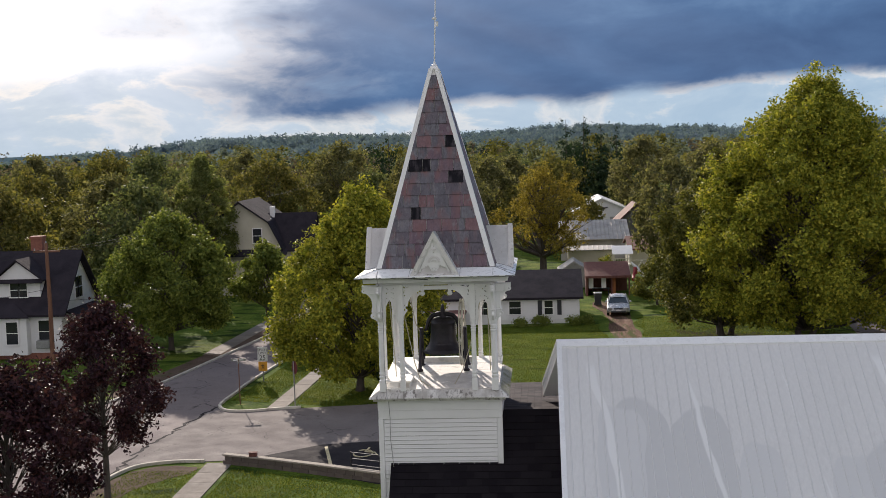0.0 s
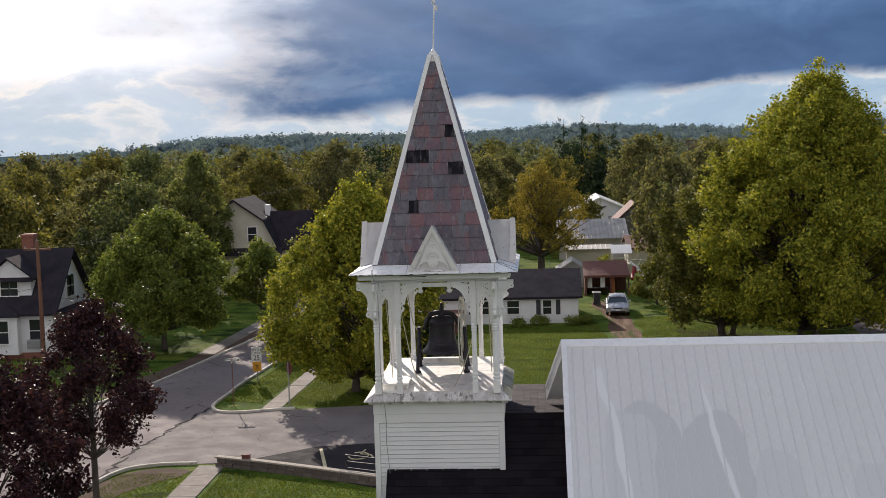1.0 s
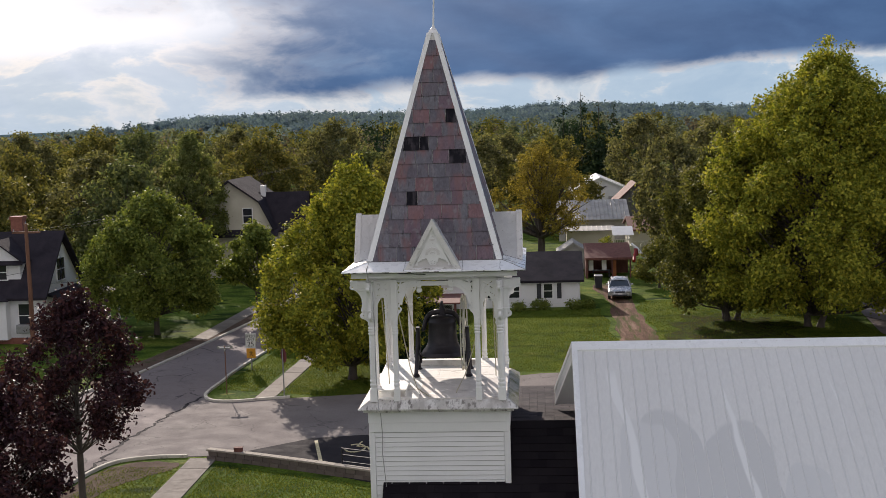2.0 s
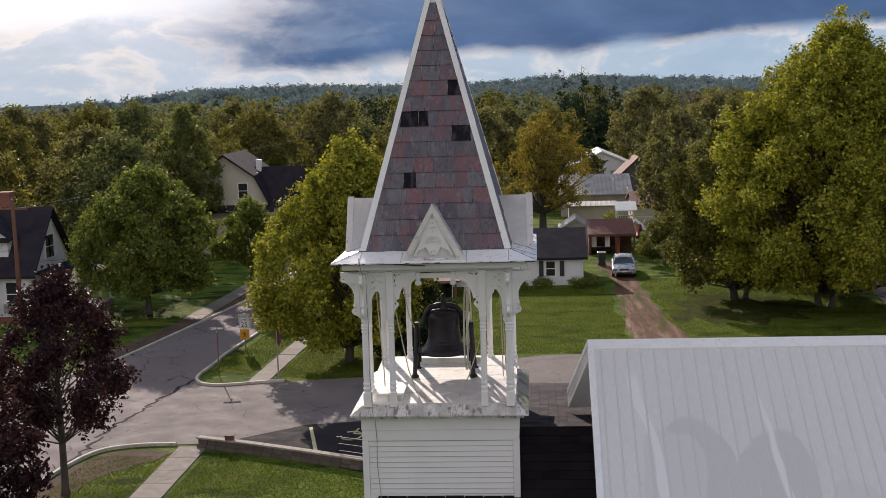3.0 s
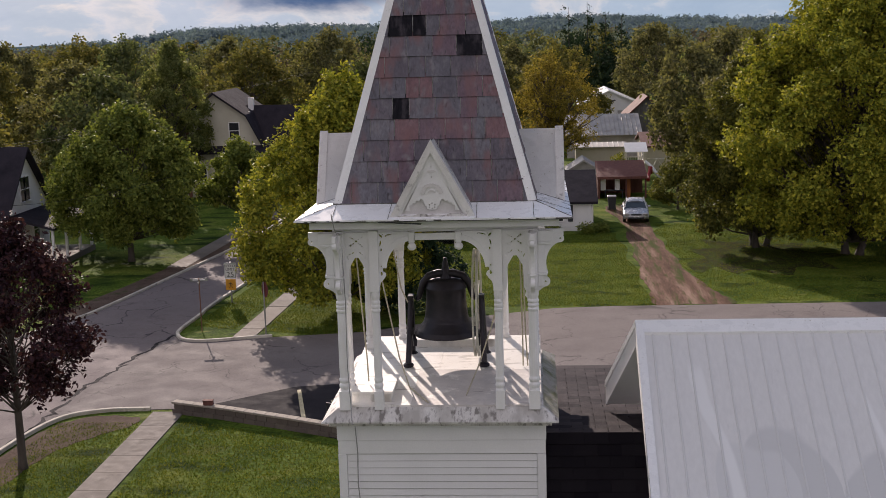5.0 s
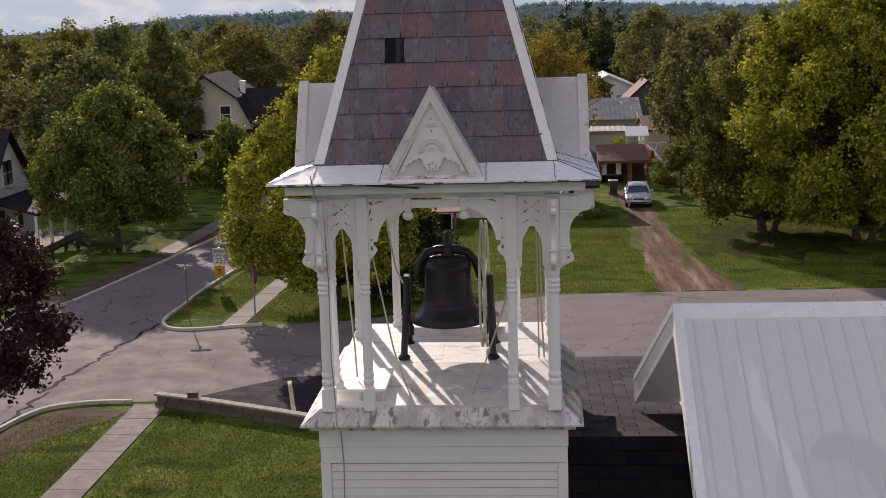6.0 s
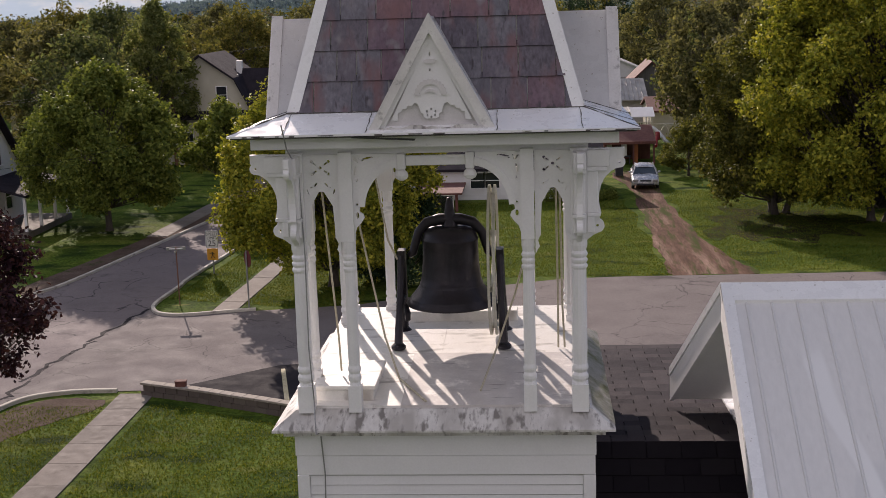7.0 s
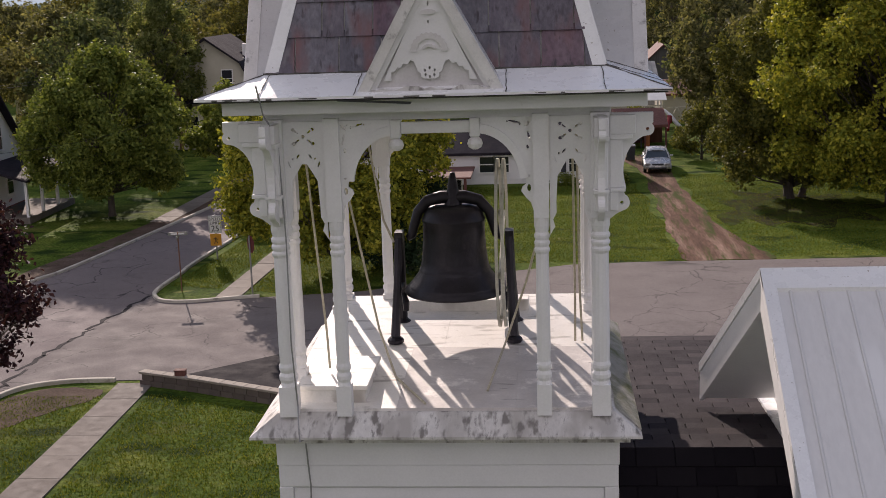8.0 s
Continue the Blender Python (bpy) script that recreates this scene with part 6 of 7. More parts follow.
# white and brick house among the right-hand trees
h = thing("house", "white sided house on red brick base with pale roof", "house")
settle(h, 34, 66)
gable_house(h, 30.0, 44, 42, 50, 4.3, 6.4, SIDING, mat("pale_grey_shingle", [(0.24, 0.23, 0.22), (0.33, 0.32, 0.31)], 1.0, 0.85, 0.004, 30), 0.4)
part("brick_wing", boxes((29.6, 44, 38.6, 41.98, 0, 2.3)), BRICK, h, "red brick wing")
part("wing_roof", slab_between((29.2, 38.2, 2.5), (44.4, 38.2, 2.5), (44.4, 41.98, 3.2), (29.2, 41.98, 3.2), 0.18), HOUSE_ROOF, h)
part("gutter", boxes((29.2, 44.4, 38.08, 38.198, 2.28, 2.5)), WHITE, h)
win(h, pose(32.0, 38.58, 0.9), 0.9, 1.1)
win(h, pose(34.5, 41.97, 3.3), 0.7, 0.8)


# ---------------------------------------------------------------- street furniture, cars, walls
def sign_post(name, label, x, y, h, r=0.03, material=STEEL):
    t = thing(name, label, "sign", "", (x, y, 0))
    part("pole", tube(bmesh.new(), [(0, 0, -0.1), (0, 0, h)], r, 8), material, t)
    return t


def text_part(body, size, parent, x, y, z, material):
    c = bpy.data.curves.new("lettering", "FONT")
    c.body, c.size, c.align_x, c.extrude = body, size, "CENTER", 0.003
    ob = new("lettering", c)
    me = bpy.data.meshes.new_from_object(ob)
    bpy.data.objects.remove(ob)
    me.materials.append(material)
    ob = new("lettering", me)
    ob.parent = parent
    ob.matrix_local = pose(x, y, z, 90, 0, 0)
    return ob


t = sign_post("speed_sign", "white speed limit sign over an orange warning sign", -15.35, 30.35, 1.62)
t.scale = (1.3, 1.3, 1.3)
p = part("plate", boxes((-0.23, 0.23, -0.05, -0.038, 0.98, 1.60), bevel=0.004), SIGNW, t, "white speed limit plate")
part("border", boxes((-0.21, 0.21, -0.054, -0.052, 1.565, 1.575), (-0.21, 0.21, -0.054, -0.052, 1.005, 1.015), (-0.21, -0.20, -0.054, -0.052, 1.016, 1.564), (0.20, 0.21, -0.054, -0.052, 1.016, 1.564)), BLACKP, p)
text_part("SPEED", 0.15, p, 0, -0.053, 1.43, BLACKP)
text_part("LIMIT", 0.15, p, 0, -0.053, 1.29, BLACKP)
text_part("25", 0.30, p, 0, -0.053, 1.04, BLACKP)
p = part("warning_plate", boxes((-0.20, 0.20, -0.048, -0.036, 0.52, 0.95), bevel=0.004), SIGNY, t, "orange warning plate with black symbol")
bm = tube(bmesh.new(), [(-0.06, -0.05, 0.60), (0.0, -0.05, 0.72), (0.07, -0.05, 0.61)], 0.014, 6)
tube(bm, [(-0.09, -0.05, 0.76), (0.0, -0.05, 0.80), (0.08, -0.05, 0.74)], 0.013, 6)
tube(bm, [(0.0, -0.05, 0.71), (0.0, -0.05, 0.82)], 0.02, 6)
part("symbol", bm, BLACKP, p)

t = sign_post("street_name_sign", "thin dark post with crossed street name blades", -14.75, 26.3, 2.0, 0.022, POLE)
t.scale = (1.25, 1.25, 1.25)
for a, z in ((8, 1.93), (98, 1.84)):
    bm = boxes((-0.32, 0.32, -0.008, 0.008, z - 0.05, z + 0.06), bevel=0.003)
    bmesh.ops.rotate(bm, matrix=Matrix.Rotation(radians(a), 3, "Z"), verts=bm.verts)
    b = part("blade", bm, mat("grey_green_sign_%d" % a, [(0.16, 0.17, 0.15), (0.22, 0.23, 0.20)], 3, 0.5), t)
    bm = boxes((-0.22, 0.22, -0.012, -0.009, z - 0.015, z + 0.025))
    bmesh.ops.rotate(bm, matrix=Matrix.Rotation(radians(a), 3, "Z"), verts=bm.verts)
    part("name_bar", bm, SIGNW, b)

t = sign_post("stop_sign", "red octagonal stop sign seen from its side", -11.42, 25.75, 1.95, 0.028, STEEL)
t.scale = (1.25, 1.25, 1.25)
bm = bmesh.new()
lathe(bm, [(0.30, -0.006), (0.30, 0.006)], 8, (0, 0, 0), "x")
bmesh.ops.rotate(bm, matrix=Matrix.Rotation(radians(22.5), 3, "X"), verts=bm.verts)
bmesh.ops.transform(bm, matrix=pose(0.04, 0, 1.68, 0, 0, 35), verts=bm.verts)
# the plate's red is darkened to carry the shade it stands in
part("plate", bm, mat("shaded_red_sign_sheet", [(0.10, 0.012, 0.012), (0.14, 0.018, 0.016)], 3, 0.5), t, "red octagon plate, colour darkened for shade")

# retaining wall of blocks, with cap pieces, at the head of the parking area
wall_line = [site(*p) for p in ((-11.75, 18.0), (-9.7, 17.45), (-7.3, 16.7), (-4.9, 15.9), (-2.4, 15.1))]
rw = thing("retaining_wall", "low block retaining wall with worn tan cap stones", "wall")
STONE = mat("tan_wall_block", [(0.102, 0.0782, 0.0646), (0.163, 0.129, 0.109)], 2.5, 0.9, 0.008, 24, per_object=[(0.102, 0.0816, 0.068), (0.136, 0.109, 0.0918), (0.116, 0.0918, 0.0816), (0.156, 0.129, 0.109)])
CAP = mat("pale_cap_stone", [(0.28, 0.24, 0.20), (0.42, 0.37, 0.31)], 2.5, 0.9, 0.006, 24, stain=((0.10, 0.08, 0.07), 0.8, 3, 0.56, 0.7))
for (xa, ya), (xb, yb) in zip(wall_line, wall_line[1:]):
    L = math.hypot(xb - xa, yb - ya)
    n = round(L / 0.42)
    a = math.degrees(math.atan2(yb - ya, xb - xa))
    for i in range(n):
        m = pose(xa + (xb - xa) * (i + 0.5) / n, ya + (yb - ya) * (i + 0.5) / n, 0, 0, 0, a + random.uniform(-1, 1))
        for row in range(2):
            bm = boxes((-L / n / 2 + 0.006, L / n / 2 - 0.006, -0.13, 0.13, row * 0.2 - 0.02, row * 0.2 + 0.172), bevel=0.012)
            part("block", bm, STONE, rw, m=m @ pose((0.1 if row else 0), random.uniform(-0.008, 0.008), 0))
        part("cap_stone", boxes((-L / n / 2 + 0.004, L / n / 2 - 0.004, -0.16, 0.16, 0.376, 0.45), bevel=0.012), CAP, rw, m=m)
t = thing("electrical_box", "small red-brown box on the wall", "box", "", (-10.35, 17.62, 0.45))
part("case", boxes((-0.17, 0.17, -0.10, 0.10, 0.0, 0.16), bevel=0.015), RUST, t)
part("lid", boxes((-0.19, 0.19, -0.12, 0.12, 0.162, 0.19), bevel=0.008), RUST, t)
# rail fence at its end
rf = thing("rail_fence", "black steel pipe railing along the wall", "railing", "", (-5.9, 16.55, 0))
for x in (0, 1.3, 2.6):
    part("post", tube(bmesh.new(), [(x, -x * 0.46, -0.05), (x, -x * 0.46, 1.0)], 0.032, 8), DARKSTEEL, rf)
for z in (0.45, 0.72, 0.98):
    part("rail", tube(bmesh.new(), [(0, 0, z), (2.6, -1.2, z)], 0.026, 8), DARKSTEEL, rf)
# bay line and wheelchair symbol
line = structure(part("bay_line", prism(bmesh.new(), [site(*p) for p in ((-7.84, 19.8), (-7.70, 19.82), (-6.72, 16.95), (-6.86, 16.9))], 0.005, 0.0255), PAINTY), "faded yellow parking bay line", "road marking")
bm = bmesh.new()
tube(bm, [(*site(-5.9 + 0.42 * math.cos(a / 10), 18.9 + 0.42 * math.sin(a / 10)), 0.024) for a in range(-30, 25, 4)], 0.045, 4)
tube(bm, [(*site(x, y), 0.024) for x, y in ((-5.75, 19.6), (-5.85, 19.1), (-5.4, 19.0), (-5.2, 18.6))], 0.045, 4)
structure(part("bay_symbol", bm, PAINTY), "faded wheelchair symbol on the asphalt", "road marking")


# cars
CAR_GLASS = mat("grey_blue_car_glass", [(0.05, 0.06, 0.07), (0.08, 0.09, 0.10)], 1.0, 0.1, 0, grain=0, rough_var=0.03)


def sedan(label, x, y, rz, paint):
    """A four-door saloon, nose towards -y."""
    c = thing("car", label, "car", "", (x, y, 0), rz)
    W = 0.86
    side = [(-2.25, 0.32), (-2.28, 0.5), (-2.2, 0.66), (-1.7, 0.80), (-1.05, 0.90), (-0.95, 0.92), (1.55, 0.97), (2.15, 0.94), (2.27, 0.75), (2.25, 0.35)]
    bm = bmesh.new()
    rows = []
    for w in (-W, -W * 0.9, -W * 0.45, 0, W * 0.45, W * 0.9, W):
        k = abs(w) / W
        pull, dip = 0.16 * k ** 3, 0.07 * k ** 4
        rows.append([bm.verts.new((w, yy + (pull if yy < -1.5 else -pull if yy > 1.8 else 0), zz - (dip if zz > 0.6 else 0))) for yy, zz in side])
    for a, b in zip(rows, rows[1:]):
        for i in range(len(side) - 1):
            bm.faces.new((a[i], a[i + 1], b[i + 1], b[i]))
        bm.faces.new((a[0], b[0], b[-1], a[-1]))
    bm.faces.new(rows[0])
    bm.faces.new(rows[-1][::-1])
    part("body", bm, paint, c, smooth=True)
    bm = bmesh.new()                       # glass house below a painted roof
    g = [bm.verts.new(p) for p in ((-0.74, -1.02, 0.87), (0.74, -1.02, 0.87), (0.74, 1.66, 0.93), (-0.74, 1.66, 0.93), (-0.56, -0.33, 1.33), (0.56, -0.33, 1.33), (0.56, 0.98, 1.35), (-0.56, 0.98, 1.35))]
    for f in ((0, 1, 5, 4), (1, 2, 6, 5), (2, 3, 7, 6), (3, 0, 4, 7), (4, 5, 6, 7)):
        bm.faces.new([g[i] for i in f])
    part("glasshouse", bm, CAR_GLASS, c, "grey-blue car glass")
    bm = bmesh.new()
    rows = []
    for yy, zz in ((-0.50, 1.30), (-0.44, 1.375), (-0.1, 1.415), (0.4, 1.43), (0.9, 1.415), (1.16, 1.37), (1.24, 1.29)):
        rows.append([bm.verts.new((w, yy + 0.10 * (w / 0.64) ** 2 * (-1 if yy > 0.3 else 1), zz - 0.085 * (abs(w) / 0.64) ** 4)) for w in (-0.64, -0.56, -0.3, 0, 0.3, 0.56, 0.64)])
    for a, b in zip(rows, rows[1:]):
        for i in range(6):
            bm.faces.new((a[i], a[i + 1], b[i + 1], b[i]))
    part("roof", bm, paint, c, smooth=True)
    for s in (-1, 1):
        for pa, pb, pr in (((s * 0.77, -1.08, 0.885), (s * 0.59, -0.36, 1.362), 0.03), ((s * 0.59, 1.0, 1.375), (s * 0.77, 1.68, 0.945), 0.045), ((s * 0.775, 0.25, 0.90), (s * 0.60, 0.22, 1.36), 0.03)):
            part("pillar", tube(bmesh.new(), [pa, pb], pr, 6), paint, c)
        part("headlight", boxes((s * 0.62 - 0.17, s * 0.62 + 0.17, -2.235, -2.05, 0.56, 0.70), bevel=0.03), STEEL, c, "clear headlight")
        part("mirror", boxes((s * 0.92 - 0.09, s * 0.92 + 0.09, -0.80, -0.70, 0.93, 1.06), bevel=0.03), paint, c)
        for yy in (-1.38, 1.32):
            w = part("wheel", lathe(bmesh.new(), [(0.20, -0.10), (0.29, -0.10), (0.315, -0.06), (0.315, 0.06), (0.29, 0.10), (0.20, 0.10)], 18, (s * 0.78, yy, 0.315), "x"), RUBBER, c, "black tyre", smooth=True)
            part("rim", lathe(bmesh.new(), [(0.02, s * 0.104), (0.17, s * 0.10), (0.195, s * 0.09), (0.195, s * -0.09)], 14, (s * 0.78, yy, 0.315), "x"), STEEL, w)
    part("grille", boxes((-0.36, 0.36, -2.295, -2.2, 0.58, 0.68), bevel=0.02), PLASTIC, c)
    part("air_intake", boxes((-0.55, 0.55, -2.305, -2.2, 0.34, 0.44), bevel=0.02), PLASTIC, c)
    part("number_plate", boxes((-0.17, 0.17, -2.318, -2.306, 0.45, 0.54)), SIGNW, c)
    part("wiper", tube(bmesh.new(), [(-0.5, -1.09, 0.91), (0.1, -1.02, 0.93)], 0.012, 5), PLASTIC, c)
    return c


sedan("silver saloon car parked on a dirt driveway", 8.85, 47.7, -3, CAR)
sedan("white car parked before a brick house", 33.0, 44.5, -72, mat("white_car_paint", [(0.66, 0.66, 0.66), (0.70, 0.70, 0.70)], 2, 0.25, grain=0.02))
t = thing("wheelie_bin", "dark wheeled rubbish bin with pale lid", "bin", "", (7.35, 50.6, 0))
bm = bmesh.new()
a = [bm.verts.new((x, y, 0.08)) for x, y in ((-0.24, -0.26), (0.24, -0.26), (0.24, 0.26), (-0.24, 0.26))]
b = [bm.verts.new((x, y, 1.0)) for x, y in ((-0.30, -0.34), (0.30, -0.34), (0.30, 0.34), (-0.30, 0.34))]
bm.faces.new(a[::-1])
bm.faces.new(b)
for i in range(4):
    bm.faces.new((a[i], a[(i + 1) % 4], b[(i + 1) % 4], b[i]))
part("body", bm, PLASTIC, t)
part("lid", boxes((-0.33, 0.33, -0.38, 0.36, 1.004, 1.08), bevel=0.025), STEEL, t, "pale grey lid")
for s in (-1, 1):
    part("wheel", lathe(bmesh.new(), [(0.11, -0.03), (0.11, 0.03)], 14, (s * 0.27, 0.30, 0.11), "x"), RUBBER, t)


# utility poles, lamps and wires
def utility_pole(x, y, h, label):
    t = thing("utility_pole", label, "pole", "", (x, y, 0))
    part("pole", tube(bmesh.new(), [(0, 0, -0.2), (0.03, 0, h * 0.5), (0.0, 0, h)], [0.16, 0.14, 0.11], 10), POLE, t)
    part("crossarm", boxes((-0.9, 0.9, -0.05, 0.05, h - 0.6, h - 0.48)), POLE, t)
    for dx in (-0.8, 0, 0.8):
        part("insulator", lathe(bmesh.new(), [(0.03, 0), (0.05, 0.03), (0.03, 0.08), (0.045, 0.11), (0.01, 0.14)], 8, (dx, 0, h - 0.47 if dx else h)), STEEL, t)
    return t


utility_pole(-33.6, 35.2, 8.0, "reddish wooden utility pole with wires beside a white house")
utility_pole(-34.2, 58.5, 9.0, "dark wooden utility pole among roadside trees")


def sag(a, b, drop, n=12):
    a, b = Vector((*site(*a[:2]), a[2])), Vector((*site(*b[:2]), b[2]))
    return [tuple(a.lerp(b, k / n) - Vector((0, 0, drop * 4 * (k / n) * (1 - k / n)))) for k in range(n + 1)]


for a, b, s in (((-33.6, 35.2, 7.6), (-60, 30, 6.2), 0.6), ((-33.6, 35.2, 7.4), (-60, 30, 5.4), 0.6), ((-33.6, 35.2, 7.6), (-34.2, 58.5, 8.5), 0.7), ((-33.6, 35.2, 5.0), (-60, 29, 2.8), 0.5), ((-32.8, 35.2, 7.5), (-33.4, 58.5, 8.5), 0.7),
                ((-33.6, 35.2, 4.2), (-22, 36, 5.6), 0.4), ((-34.2, 58.5, 8.5), (-36, 140, 10), 0.9), ((-33.4, 58.5, 8.5), (-35.2, 140, 10), 0.9)):
    wire("cable", sag(a, b, s), 0.011, RUBBER, "sagging overhead cable between wooden poles", "cable", 5)
t = thing("street_lamp", "grey cobra-head street lamp among trees", "lamp", "", (-29.6, 60, 0))
part("pole", tube(bmesh.new(), [(0, 0, 0), (0, 0, 6.4), (0.2, -0.1, 6.9), (0.9, -0.3, 7.0)], [0.09, 0.07, 0.05, 0.04], 8), STEEL, t)
part("lamp_head", boxes((0.7, 1.3, -0.5, -0.25, 6.9, 7.05), bevel=0.04), STEEL, t)
t = thing("arched_post", "grey bent steel post beside a driveway", "post", "", (27.4, 34.5, 0))
part("pole", tube(bmesh.new(), [(0, 0, 0), (0, 0, 1.3), (0.1, 0, 1.6), (0.35, 0, 1.7), (0.55, 0, 1.55)], 0.05, 8), STEEL, t)
part("bracket", tube(bmesh.new(), [(0.55, 0, 1.6), (0.6, 0, 1.1), (0.45, 0, 0.8)], 0.04, 8), DARKSTEEL, t)
# silo farm far off
t = thing("farm_building", "long white farm building with silo far off", "building", "", (-352, 600, 0))
gh = bmesh.new()
part("wall", box(gh, -6, 9, -4, 4, -1, 4), SIDING, t)
part("silo", lathe(bmesh.new(), [(1.7, 0), (1.7, 8), (1.2, 9), (0.2, 9.5)], 14, (-8.5, 3, 0)), METALW, t)
for s in (-1, 1):
    part("roof", slab_between((-6.4, 0, 6), (9.4, 0, 6), (9.4, s * 4.5, 3.8), (-6.4, s * 4.5, 3.8), 0.2), METALW, t)
# yellow shrub behind the carport
rng = np.random.default_rng(61)
v, f = leaf_cloud(rng, [((0, 0, 1.1), (0.7, 0.7, 0.8)), ((0.3, 0.1, 1.9), (0.5, 0.5, 0.6)), ((-0.5, 0, 0.7), (0.6, 0.6, 0.6))], 1500, 0.09)
ob = tagged(new("shrub", mesh_of("shrub", v, f, YELLOW)), "bright yellow-green shrub behind a carport", "shrub")
ob.location = (*site(8.9, 62.4), 0)
# garden bits
for x, y, s in ((4.9, 43.6, 0.7), (2.2, 43.7, 0.8), (5.9, 43.9, 0.6), (0.5, 43.4, 0.6)):
    rng = np.random.default_rng(int(x * 10) + 90)
    v, f = leaf_cloud(rng, [((0, 0, s * 0.5), (s * 0.8, s * 0.6, s * 0.55)), ((0.3 * s, 0.1, s * 0.4), (s * 0.6, s * 0.5, s * 0.45))], 900, 0.07)
    ob = tagged(new("shrub", mesh_of("shrub", v, f, GREEN)), "small dark green shrub against a house wall", "shrub")
    ob.location = (*site(x, y), 0)


# ---------------------------------------------------------------- trees
def tree(seed, label, height, spread, trunk_h, trunk_r, material, leaves, leaf, lobes=26, at=(0, 0), lean=(0, 0), stems=1, category="tree", group="", top=1.0, limb=1.0):
    rng = np.random.default_rng(seed)
    t = thing("tree", label, category, group, (*at, 0))
    bm = bmesh.new()
    blobs = []
    ch = height - trunk_h
    for i in range(lobes):
        k = (i + 0.5) / lobes
        z = trunk_h + ch * (0.06 + 0.88 * k)
        prof = math.sin(math.pi * min(1.0, (0.16 + 0.84 * k)) ** 0.85) ** 0.7
        rr = spread * prof * rng.uniform(0.40, 1.0)
        a = i * 2.4 + rng.uniform(-0.5, 0.5)
        lr = spread * rng.uniform(0.14, 0.27) * (1 - 0.25 * k) * (26 / max(26, lobes)) ** 0.2
        c = np.array([rr * math.cos(a) + lean[0] * k, rr * math.sin(a) + lean[1] * k, z])
        if i == lobes - 1:
            c[:2] = lean
        blobs.append((c, (lr, lr, lr * rng.uniform(0.75, 1.25) * top)))
    for s in range(stems):
        ox, oy = (0, 0) if stems == 1 else (0.45 * math.cos(s * 2.1), 0.45 * math.sin(s * 2.1))
        tr = trunk_r * (1 if stems == 1 else 0.6)
        tube(bm, [(ox, oy, -0.15), (ox * 1.1, oy * 1.1, 0.25), (ox * 1.5 + lean[0] * 0.1, oy * 1.5 + lean[1] * 0.1, trunk_h), (ox * 2 + lean[0] * 0.5, oy * 2 + lean[1] * 0.5, trunk_h + ch * 0.45), (lean[0] * 0.8, lean[1] * 0.8, trunk_h + ch * 0.85)],
             [tr * 1.3, tr * 0.9, tr * 0.75, tr * 0.35, tr * 0.08], 9)
    for c, r in blobs:
        z0 = max(trunk_h * 0.8, c[2] - spread * 0.55 - 0.4)
        k = (z0 - trunk_h) / ch
        s = (lean[0] * max(0, k), lean[1] * max(0, k), z0)
        mid = ((s[0] + c[0]) / 2 + rng.uniform(-0.2, 0.2), (s[1] + c[1]) / 2 + rng.uniform(-0.2, 0.2), (s[2] + c[2]) / 2 - 0.1 * spread * 0.3)
        tube(bm, [s, mid, tuple(c)], [trunk_r * 0.22 * limb, trunk_r * 0.13 * limb, trunk_r * 0.03], 5, caps=False)
        for _ in range(2):
            e = c + rng.normal(size=3) * np.array(r) * 0.55
            tube(bm, [mid, tuple(e)], [trunk_r * 0.07 * limb, trunk_r * 0.02], 4, caps=False)
    part("trunk", bm, BARK, t, smooth=True)
    v, f = leaf_cloud(rng, blobs, leaves, leaf)
    # uneven outline: sprays that stick out of the lobes
    ns = lobes * 9
    sp = []
    for _ in range(ns):
        c, r = blobs[rng.integers(len(blobs))]
        d = rng.normal(size=3) + np.array([0, 0, 0.35])
        d /= np.linalg.norm(d)
        up = max(0.0, d[2])
        sp.append((c + d * np.array(r) * rng.uniform(0.95, 1.3) + np.array([0, 0, up * r[2] * 0.25]), (r[0] * (0.26 - 0.08 * up), r[1] * (0.26 - 0.08 * up), r[2] * (0.26 + 0.42 * up))))
    v2, f2 = leaf_cloud(rng, sp, int(leaves * 0.38), leaf)
    ob = new("crown", mesh_of("crown", np.vstack([v, v2]), np.vstack([f, f2 + len(v)]), material))
    ob.parent = t
    return t


tree(1, "dark purple-leaved maple on the grass verge beside a street", 7.9, 2.7, 2.3, 0.15, PURPLE, 13000, 0.085, 60, (-14.9, 14.1))
tree(2, "dark purple-leaved maple with dense low crown", 7.2, 2.8, 1.9, 0.17, PURPLE, 15000, 0.085, 60, (-14.8, 8.0))
tree(3, "broad yellow-green maple shading the street corner", 11.4, 4.7, 0.9, 0.26, YELLOW, 80000, 0.098, 140, (-8.6, 28.4), (0.5, 0))
tree(4, "dense green tree in front of a white house", 9.4, 4.4, 1.6, 0.22, GREEN, 46000, 0.115, 110, (-27.2, 38.5))
tree(5, "small green roadside tree with two thin stems", 6.4, 2.5, 2.2, 0.14, GREEN, 11000, 0.125, 24, (-21.6, 42.6), stems=2)
tree(6, "tall pale green tree near a gambrel-roofed house", 13.4, 3.1, 1.6, 0.25, PALEGREEN, 24000, 0.12, 70, (-35.0, 57.5))
tree(7, "dark olive tree with several stems beside a dirt driveway", 12.4, 4.6, 0.8, 0.36, OLIVE, 62000, 0.11, 130, (15.6, 39.8), (0, 0), stems=3)
tree(8, "huge yellow-green tree towering over lawn and houses", 17.2, 8.0, 1.0, 0.42, YELLOW, 150000, 0.11, 300, (20.4, 37.6), (0.8, 0), stems=2)
tree(9, "yellow-green tree at the edge of a driveway", 15.5, 6.5, 2.5, 0.4, YELLOW, 26000, 0.19, 60, (35.5, 41))


